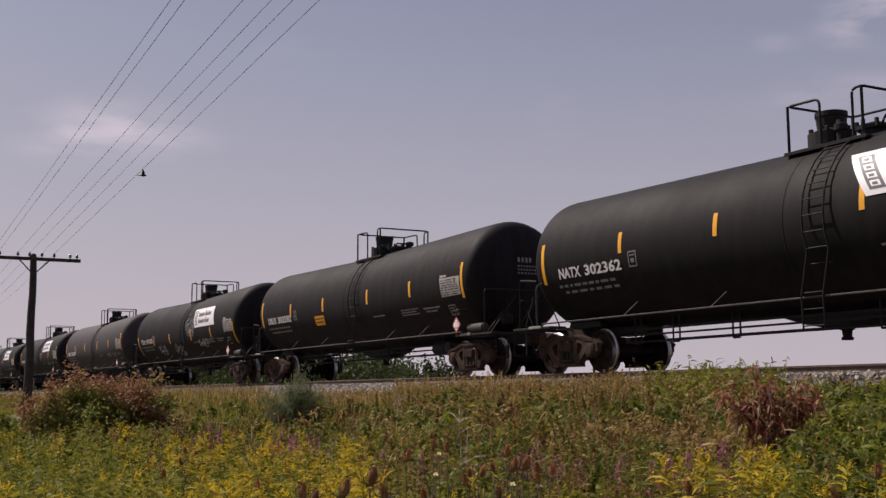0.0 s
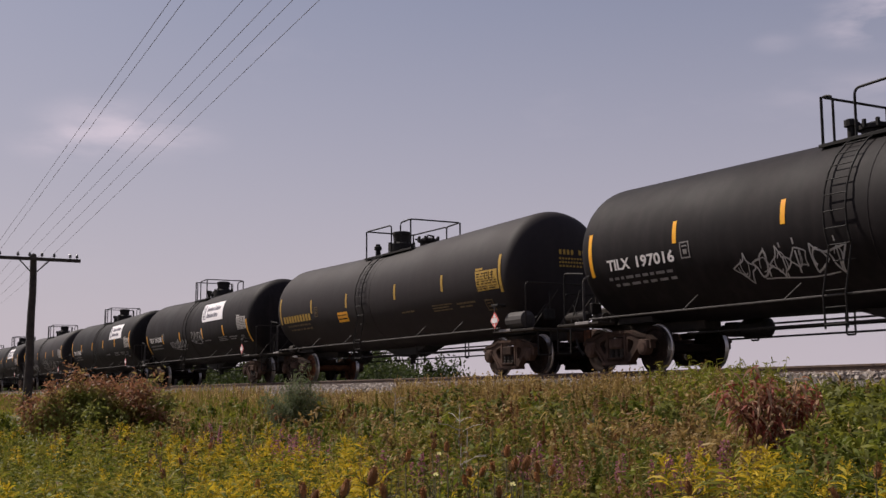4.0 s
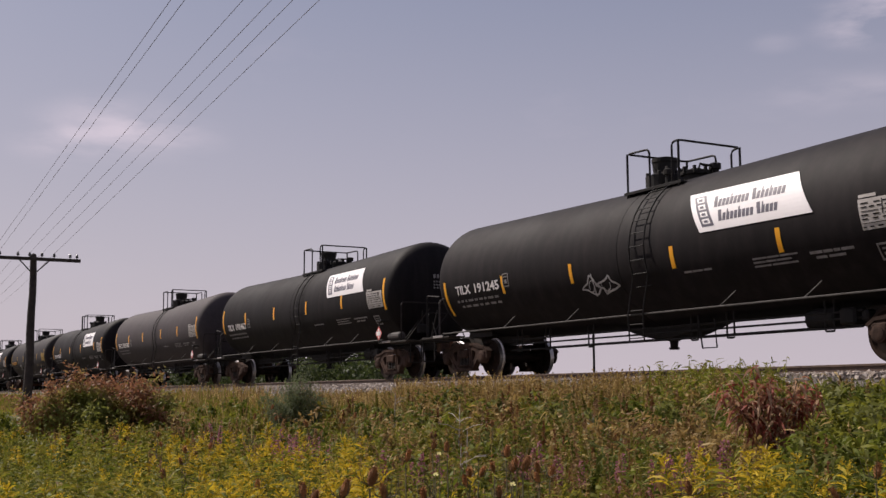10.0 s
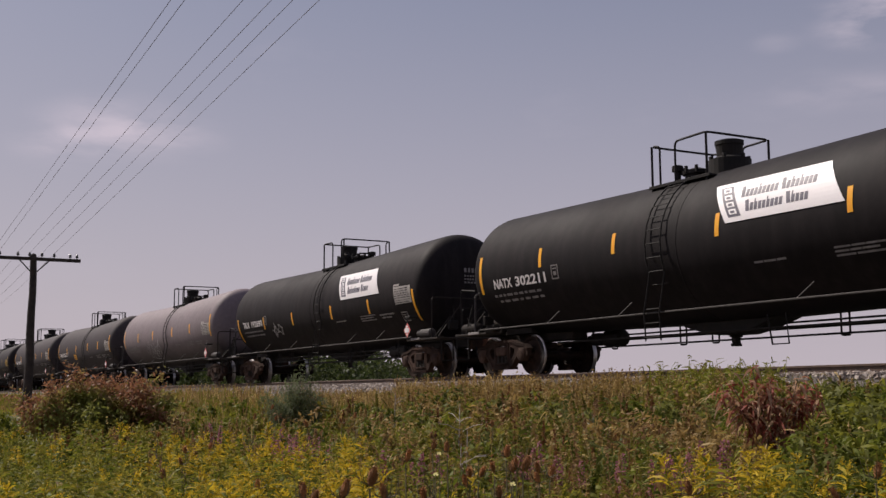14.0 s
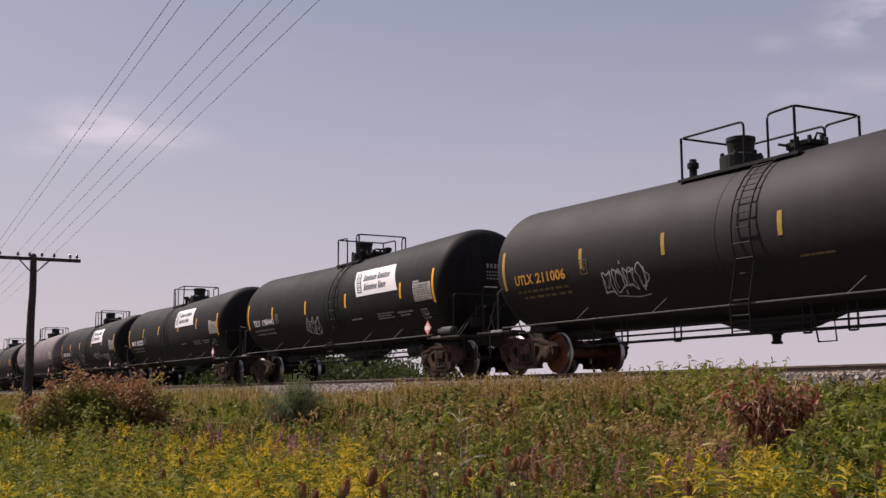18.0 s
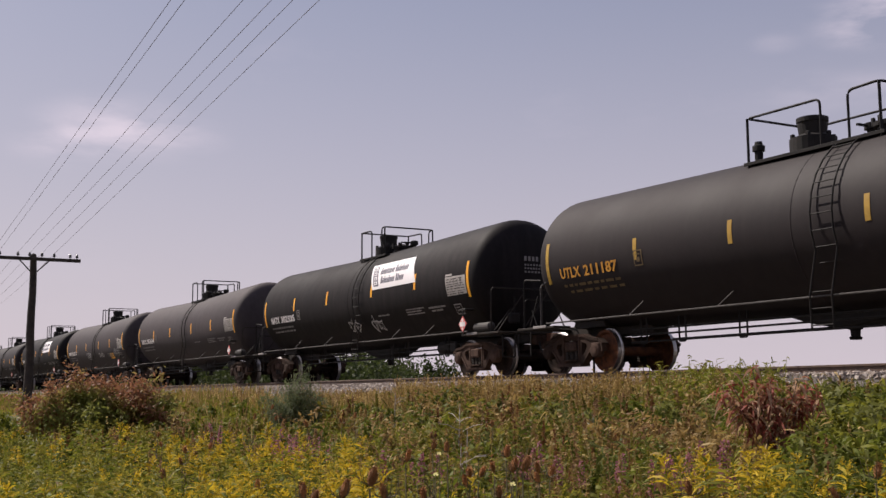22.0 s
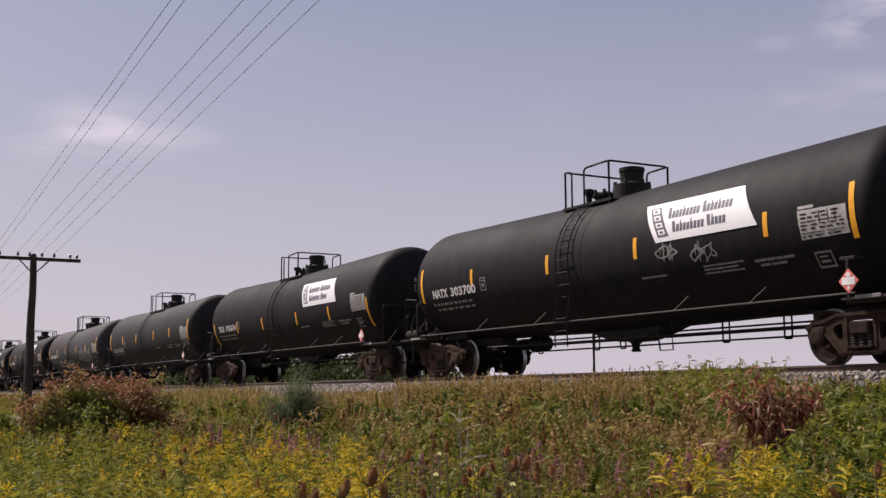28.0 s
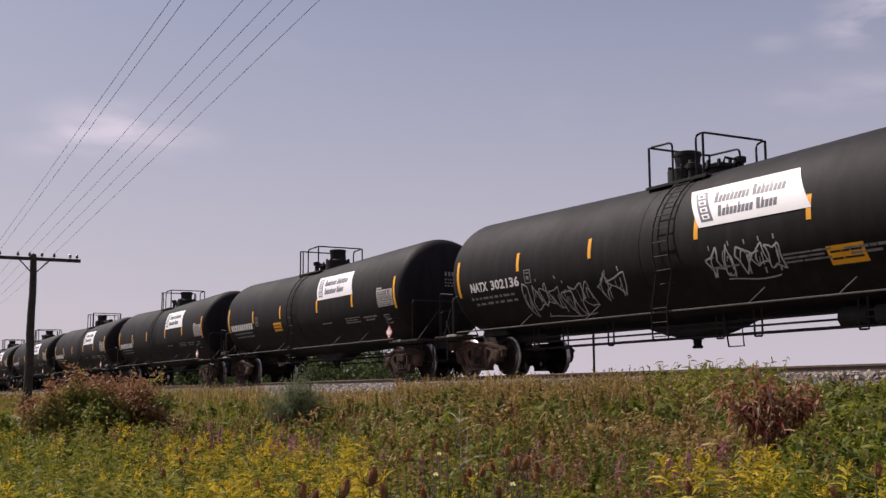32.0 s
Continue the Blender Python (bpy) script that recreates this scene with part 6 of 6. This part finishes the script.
def build_red_plant():
    """A branching plant with clusters of long drooping withered leaves."""
    root = new("reddened_plant")
    foot = Vector((-7.12, 7.12, ground_z(7.12)))
    root.location = foot
    across, away = Vector((0.484, 0.875, 0)), Vector((-0.875, 0.484, 0))
    bm = bmesh.new()
    tube(bm, [(0, 0, -0.04), (0.01, 0.0, 0.3), (-0.02, -0.02, 0.6)], [0.016, 0.013, 0.009], 6)
    part("main_stem", bm, M["twig"], root)
    for i, (u, w, h) in enumerate(RED_CLUSTERS):
        end = across * u + away * w + Vector((0, 0, h))
        start = Vector((-0.01, -0.01, 0.22 + 0.32 * h * (i % 3) / 3))
        mid = start.lerp(end, 0.5) + Vector((0, 0, 0.05))
        path = [start.lerp(mid, t).lerp(mid.lerp(end, t), t) for t in (0, 0.3, 0.6, 0.8, 1)]
        bm = bmesh.new()
        tube(bm, path, [0.010, 0.008, 0.006, 0.005, 0.003], 5)
        branch = part("branch", bm, M["twig"], root)
        g = Leaves()
        n = 58
        t = RNG.uniform(0.45, 1.0, n)
        way = np.array([tuple(path[2].lerp(path[4], (v - 0.45) / 0.55)) for v in t]) + RNG.normal(0, 0.045, (n, 3))
        a = RNG.uniform(0, 2 * np.pi, n)
        turn = np.column_stack([np.cos(a), np.sin(a), RNG.uniform(-0.5, 0.7, n)])
        g.ribbons(way, turn, RNG.uniform(0.07, 0.13, n), RNG.uniform(0.016, 0.030, n), RNG.uniform(0.4, 1.3, n), (RNG.random(n) < (0.45, 0.65, 0.8, 0.55)[i % 4]).astype(int), 4, (0.4, 1.0, 0.9, 0.55, 0.05))
        tagged(g.object("foliage", [M["redleaf"], M["tanleaf"]], branch), kind="stuff")
    tagged(root, "reddened and tan drooping plant on the bank", "plant")


def build_flowers():
    for x, y, h, n in LOOSESTRIFE:
        n = max(3, n * 2 // 3)
        places = np.column_stack([RNG.normal(x, 0.12, n), RNG.normal(y, 0.12, n)])
        tagged(plant_clump("loosestrife", "purple flowering loosestrife clump among the weeds", "loosestrife", places, RNG.uniform(0.85, 1.08, n) * h, 14, 0.08, 0.014, M["green"], M["purple"], spikes=0.3),
               group="loosestrife clumps")
    build_red_plant()
    rng = random.Random(14)
    for x, y, z in PRIMROSES:
        root = new("evening_primrose")
        z0 = ground_z(y)
        h = z - z0
        root.location = (x, y, z0)
        bm = bmesh.new()
        tube(bm, [(0.02, 0.01, -0.03), (0.01, 0.0, h * 0.5), (0, 0, h)], [0.005, 0.004, 0.003], 5)
        part("stem", bm, M["stem"], root)
        tilt = Matrix.Rotation(radians(50), 3, Vector((0.875, -0.484, 0)).cross((0, 0, 1)).normalized())
        for k in range(4):
            a = math.pi / 2 * k + rng.uniform(-0.2, 0.2)
            bm = bmesh.new()
            d, s = Vector((math.cos(a), math.sin(a), 0.35)), Vector((-math.sin(a), math.cos(a), 0))
            rows = [[bm.verts.new(tilt @ (d * r + s * w * e) + Vector((0, 0, h))) for e in (-1, 0, 1)] for r, w in ((0.002, 0.002), (0.009, 0.007), (0.014, 0.006))]
            for A, B in zip(rows, rows[1:]):
                for i in (0, 1):
                    bm.faces.new((A[i], A[i + 1], B[i + 1], B[i]))
            part("petal", bm, M["petal"], root)
        tagged(root, "small pale yellow flower on a thin stem", "flower", "small yellow flowers")


def build_dead_stalks():
    rng = random.Random(8)
    for x, y, z in ((-15.23, 7.55, 1.55), (-12.18, 6.91, 1.42), (-8.7, 4.93, 1.12), (-10.4, 7.6, 1.3), (-9.4, 5.4, 1.2)):
        z0 = ground_z(y)
        bm = bmesh.new()
        h = z - z0
        tube(bm, [(0, 0, -0.03), (0.03, 0.02, h * 0.5), (0.0, 0.05, h)], [0.010, 0.008, 0.004], 5)
        for k in range(6):
            a, t = rng.uniform(0, 6.3), rng.uniform(0.45, 0.9)
            d = Vector((math.cos(a), math.sin(a), 0.5)) * rng.uniform(0.12, 0.3)
            s = Vector((0.02, 0.03, h * t))
            tube(bm, [s, s + d * 0.6, s + d + Vector((0, 0, -0.04))], [0.006, 0.005, 0.003], 4)
        ob = link("dead_stalk", bm, M["pale"])
        ob.location = (x, y, z0)
        tagged(ob, "pale bare dead branching stalk among the weeds", "dead stalk", "dead stalks")


M["pale"] = material("bleached_wood", (0.4, 0.35, 0.3), 0.8, second=(0.28, 0.24, 0.2), scale=9)


def shrub(name, label, place, size, stems, leaves, leaf, mats, seed, category="shrub", thin=1.0):
    """A many-stemmed shrub: tapered branching twigs and a crown of single leaves with gaps. Several leaf colours go from the crown's top downwards."""
    global RNG
    keep, RNG = RNG, np.random.default_rng(seed)
    rng = random.Random(seed)
    root = new(name)
    root.location = place
    wx, wy, h = size
    bm = bmesh.new()
    tips = []
    for i in range(stems):
        a = rng.uniform(0, 2 * math.pi)
        r = math.sqrt(rng.random())
        end = Vector((math.cos(a) * r * wx, math.sin(a) * r * wy, h * (1.0 - 0.4 * r * r) * rng.uniform(0.55, 1.12)))
        start = Vector((end.x * 0.25, end.y * 0.25, -0.05))
        mid = start.lerp(end, 0.5) + Vector((0, 0, h * 0.12))
        path = [start.lerp(mid, t).lerp(mid.lerp(end, t), t) for t in (0, 0.25, 0.5, 0.75, 1)]
        tube(bm, path, [0.02 * h, 0.014 * h, 0.010 * h, 0.007 * h, 0.003 * h], 5)
        for t in (2, 3, 3, 4):
            d = Vector((rng.uniform(-1, 1), rng.uniform(-1, 1), rng.uniform(0.1, 1))).normalized() * rng.uniform(0.12, 0.3) * h
            tube(bm, [path[t], path[t] + d * 0.5 + Vector((0, 0, 0.02)), path[t] + d], [0.006 * h, 0.004 * h, 0.002 * h], 4)
            tips += [path[t] + d * u for u in (0.4, 0.7, 1.0)]
        tips += path[2:]
    part("branchwork", bm, M["twig"], root)
    g = Leaves()
    tip = np.array([tuple(t) for t in tips])
    c = tip[RNG.integers(0, len(tip), leaves)] + RNG.normal(0, 0.07 * h, (leaves, 3))
    c[:, 2] = np.abs(c[:, 2])
    way = RNG.normal(size=(leaves, 3))
    level = 0.95 - 0.8 * c[:, 2] / h + 1.3 * np.array([noise.noise((a * 1.1, b * 1.1, d * 1.6 + seed)) for a, b, d in c.tolist()]) + RNG.normal(0, 0.08, leaves)
    slot = np.clip((level * len(mats) * 0.95).astype(int), 0, len(mats) - 1)
    g.ribbons(c, way, RNG.uniform(0.6, 1.2, leaves) * leaf, RNG.uniform(0.35, 0.6, leaves) * leaf * thin, RNG.uniform(0, 0.6, leaves), slot, 2, (0.3, 1.0, 0.1))
    g.object("leaves", mats, root)
    tagged(root, label, category)
    for o in root.children:
        tagged(o, kind="stuff")
    RNG = keep
    return root


# ---- telegraph pole and wires ----
POLE = Vector((-39.51, 6.25, 0))
PINS = [-1.42, -1.29, -1.08, -0.51, -0.14, 0.25, 0.64, 1.16, 1.38]


def build_pole():
    root = new("telegraph_pole")
    z0 = ground_z(POLE.y)
    root.location = (POLE.x, POLE.y, z0 - 0.1)
    top = 6.2 - z0 + 0.1
    bm = bmesh.new()
    n = 9
    tube(bm, [(0.02 * math.sin(i * 1.3), 0.015 * math.cos(i * 1.7) + 0.05 * (i / n - 0.5) * 2 * 0.3, top * i / n) for i in range(n + 1)],
         [0.165 - 0.06 * i / n for i in range(n + 1)], 12)
    turned(bm, [(top, 0.105), (top + 0.05, 0.06), (top + 0.07, 0.01)], "z", (0, 0, 0), 10)
    part("pole_shaft", bm, M["pole"], root)
    arm_z = top - 0.13
    bm = bmesh.new()
    box(bm, (0.09, -1.5, arm_z - 0.06), (0.19, 1.5, arm_z + 0.05), bevel=0.008)
    bmesh.ops.rotate(bm, verts=list(bm.verts), cent=(0, 0, arm_z), matrix=Matrix.Rotation(radians(0), 3, "X"))
    part("crossarm", bm, M["pole"], root)
    for s in (-1, 1):
        bm = bmesh.new()
        tube(bm, [(0.2, s * 0.5, arm_z - 0.03), (0.13, s * 0.05, arm_z - 0.48)], 0.022, 5)
        part("arm_brace", bm, M["pole"], root)
    for y in PINS:
        bm = bmesh.new()
        turned(bm, [(arm_z + 0.04, 0.015), (arm_z + 0.12, 0.015)], "z", (0.14, y, 0), 6)
        part("pin", bm, M["pole"], root)
        bm = bmesh.new()
        turned(bm, [(arm_z + 0.09, 0.045), (arm_z + 0.13, 0.048), (arm_z + 0.15, 0.034), (arm_z + 0.19, 0.04), (arm_z + 0.21, 0.02)], "z", (0.14, y, 0), 10)
        part("insulator", bm, M["glass"], root)
    tagged(root, "dark wooden telegraph pole with one crossarm beside the track", "telegraph pole")


WIRES = [((-39.4, 4.95, 6.27), (-13.38, 3.60, 6.36)), ((-39.4, 5.15, 6.27), (-13.29, 3.75, 6.36)), ((-39.4, 5.74, 6.27), (-13.02, 4.40, 6.38)),
         ((-39.4, 6.11, 6.27), (-12.81, 4.70, 6.37)), ((-39.4, 6.50, 6.27), (-12.73, 4.95, 6.39)), ((-39.4, 6.89, 6.27), (-12.61, 5.25, 6.40))]


def build_wires():
    for a, b in WIRES:
        a, b = Vector(a), Vector(b)
        far = Vector((-85, a.y + 0.3, a.z - 0.1))
        bm = bmesh.new()
        back = [far.lerp(a, t) - Vector((0, 0, 0.9 * 4 * t * (1 - t))) for t in (i / 12 for i in range(12))]
        on = [a + (b - a) * t for t in (0, 0.2, 0.4, 0.6, 0.8, 1.0, 1.2, 1.5)]
        tube(bm, back + on, 0.004, 5)
        ob = link("overhead_wire", bm, M["wire"])
        tagged(ob, "thin dark overhead line wire", "wire", "wires on the pole")


def build_post():
    """A plain steel post on the far side of the track."""
    bm = bmesh.new()
    turned(bm, [(0.3, 0.05), (4.2, 0.045), (4.25, 0.03)], "z", (0, 0, 0), 10)
    ob = link("post", bm, M["fitting"])
    ob.location = (-34.83, 25.72, 0)
    tagged(ob, "thin dark post standing beyond the track", "post")


def build_bird():
    root = new("bird")
    bm = bmesh.new()
    turned(bm, [(-0.16, 0.015), (-0.1, 0.035), (0.0, 0.055), (0.1, 0.045), (0.15, 0.03), (0.2, 0.005)], "x", (0, 0, 0), 10)
    plate(bm, [(-0.14, 0.0), (-0.3, 0.012), (-0.3, -0.012)], -0.05, 0.05)
    body = part("body", bm, M["bird"], root)
    wings = []
    for s in (-1, 1):
        bm = bmesh.new()
        out = [(0.08, 0.0), (0.1, 0.18), (0.04, 0.38), (-0.05, 0.52), (-0.03, 0.34), (-0.07, 0.16), (-0.08, 0.0)]
        A = [bm.verts.new((x, s * y, 0.008)) for x, y in out]
        B = [bm.verts.new((x, s * y, -0.004)) for x, y in out]
        bm.faces.new(A)
        bm.faces.new(B[::-1])
        for i in range(len(out)):
            j = (i + 1) % len(out)
            bm.faces.new((A[i], B[i], B[j], A[j]))
        bmesh.ops.recalc_face_normals(bm, faces=bm.faces)
        wings.append(part("wing", bm, M["bird"], root))
    tagged(root, "small dark bird flying over the train", "bird")
    return root, wings


def build_insect():
    root = new("flying_insect")
    bm = bmesh.new()
    turned(bm, [(-0.009, 0.0006), (-0.005, 0.0018), (0.0, 0.0024), (0.004, 0.0026), (0.007, 0.002), (0.009, 0.0005)], "x", (0, 0, 0), 8)
    part("body", bm, M["bird"], root)
    for s in (-1, 1):
        bm = bmesh.new()
        out = [(0.003, 0.0), (0.005, 0.007), (0.001, 0.012), (-0.004, 0.008), (-0.002, 0.0)]
        A = [bm.verts.new((x, s * y, 0.0026)) for x, y in out]
        B = [bm.verts.new((x, s * y, 0.0022)) for x, y in out]
        bm.faces.new(A)
        bm.faces.new(B[::-1])
        for i in range(len(out)):
            j = (i + 1) % len(out)
            bm.faces.new((A[i], B[i], B[j], A[j]))
        bmesh.ops.recalc_face_normals(bm, faces=bm.faces)
        part("wing", bm, M["bird"], root)
    tagged(root, "tiny dark insect flying past close by", "insect")
    return root


M["bird"] = material("dark_feathers", (0.05, 0.042, 0.045), 0.8, scale=12)
build_ground()
build_track()
build_pole()
build_wires()
build_post()
bird, wings = build_bird()
insect = build_insect()
grow_grass()
grow_hedge()
grow_weeds()
grow_goldenrod()
shrub("bush", "rusty brown and green leafy bush on the bank", (-24.4, 5.25, ground_z(5.25)), (1.3, 1.7, 1.36), 90, 34000, 0.10, [M["bushrust"], M["bushmid"], M["bushgreen"]], 3, "bush")
shrub("low_shrub", "small fresh green shrub beside the telegraph pole", (-27.6, 3.75, ground_z(3.75)), (0.55, 0.55, 0.95), 16, 3400, 0.10, [M["yellowgreen"], FOLIAGE[GREEN]], 12)
shrub("feathery_shrub", "soft green feathery shrub on the bank", (-18.6, 7.4, ground_z(7.4)), (0.42, 0.5, 1.02), 24, 6800, 0.085, [M["softleaf"]], 6, thin=0.3)
far = [(-54.5, 26.0, 2.7, 3.5), (-58.5, 24.0, 2.3, 3.3), (-50.6, 27.2, 1.9, 2.4)]
far += [(-62.0 - 4.6 * i, 22.6 + 1.5 * math.sin(i * 2.1), 2.7, 2.5 + 0.4 * math.sin(i * 1.3)) for i in range(13)]
for i, (x, y, w, h) in enumerate(far):
    tagged(shrub("far_shrub", "dark green shrub beyond the track", (x, y, ground_z(y)), (w, w, h), 26, 4200, 0.23, [M["treeleaf"]], 30 + i), group="shrubs beyond the track")
build_teasels()
build_flowers()
build_dead_stalks()


# ---- what moves ----
OFFSETS = {0: -0.1, 1: -0.1, 2: 0.14, 3: -0.03, 4: 0.0, 5: -0.04, 8: 0.1, 9: 0.03, 10: 0.03, 11: 0.08, 12: 0.06, 14: 0.2, 15: 0.15, 16: 0.15, 17: 0.2,
           18: 0.23, 19: 0.25, 21: 0.4, 22: 0.24, 23: -0.43, 24: -0.3, 25: -0.42, 26: -0.3, 27: -0.35, 28: -0.32, 29: -0.19, 30: -0.14, 31: -0.1, 32: -0.04,
           33: -0.07, 36: 0.2, 37: 0.34, 38: 0.16, 39: 0.1, 40: 0.28, 41: 0.45, 49: 0.6}


def motions():
    keys = sorted(OFFSETS)
    spin = radians(88)               # a wheel's turn from one key to the next
    for k, car in enumerate(train):
        x0 = FIRST - k * PITCH + float(np.interp(k, keys, [OFFSETS[i] for i in keys]))
        rows = [(t, Matrix.Translation((x0 + SPEED * t, TRACK_Y, RAIL_Z))) for t in (0.0, 8.0, 16.0, 24.0, 32.0)]
        walk(car, rows)
        # the wheels turn while the car passes near by
        t0, t1 = (-52 - x0) / SPEED, (6 - x0) / SPEED
        f0, f1 = max(0, math.ceil(t0 * FPS)), min(32 * FPS, math.floor(t1 * FPS))
        if f1 - f0 < 3:
            continue
        for truck in [o for o in car.children if o.name.split(".")[0] == "truck"]:
            for ws in [o for o in truck.children if o.name.split(".")[0] == "wheelset"]:
                at = Matrix.Translation(ws.location)
                rows = [] if f0 == 0 else [(0.0, at.copy())]
                rows += [(f / FPS, at @ Matrix.Rotation(spin * (f - f0), 4, "Y")) for f in range(f0, f1 + 1)]
                if f1 < 32 * FPS:
                    rows.append((32.0, rows[-1][1]))
                walk(ws, rows)
    # the bird crosses from over the wires, drops behind the train and flies off
    path = [(0.0, -58.23, 14.46, 12.85), (0.3, -57.39, 17.5, 12.85), (0.4, -56.85, 19.19, 13.27), (0.5, -56.29, 20.77, 13.44), (0.6, -55.65, 22.44, 13.47),
            (0.7, -54.79, 24.46, 13.29), (0.8, -53.58, 26.99, 12.66), (0.9, -52.14, 29.68, 12.13), (1.0, -50.37, 32.6, 11.87), (1.2, -46.0, 39.0, 10.8),
            (3.0, 10.0, 110.0, 9.0), (32.0, 900.0, 1200.0, 40.0)]
    rows = []
    for i, (t, x, y, z) in enumerate(path):
        a, b = path[max(0, i - 1)], path[min(len(path) - 1, i + 1)]
        rows.append((t, Matrix.Translation((x, y, z)) @ Matrix.Rotation(math.atan2(b[2] - a[2], b[1] - a[1]), 4, "Z")))
    walk(bird, rows)
    path = [(0.0, 6.000, -4.000, 2.500), (6.8, 2.500, 2.000, 4.200), (7.4, -2.070, 2.440, 3.100), (7.6, -2.830, 1.500, 2.410), (7.7, -2.740, 1.660, 2.640), (7.8, -2.660, 1.590, 2.520), (7.9, -2.810, 1.050, 2.000), (8.0, -2.840, 0.950, 2.320), (8.1, -2.870, 0.890, 2.600), (8.3, -2.890, 0.810, 3.120), (9.5, -6.000, -5.000, 6.500), (32.0, -30.000, -40.000, 9.000)]
    walk(insect, [(t, Matrix.Translation((x, y, z)) @ Matrix.Rotation(radians(115), 4, "Z")) for t, x, y, z in path])
    for s, wing in zip((-1, 1), wings):
        flap = [(k / 10, Matrix.Rotation(s * radians((32, 5, -20, 8)[k % 4]), 4, "X")) for k in range(13)]
        walk(wing, flap + [(32.0, Matrix.Rotation(s * radians(10), 4, "X"))])


motions()
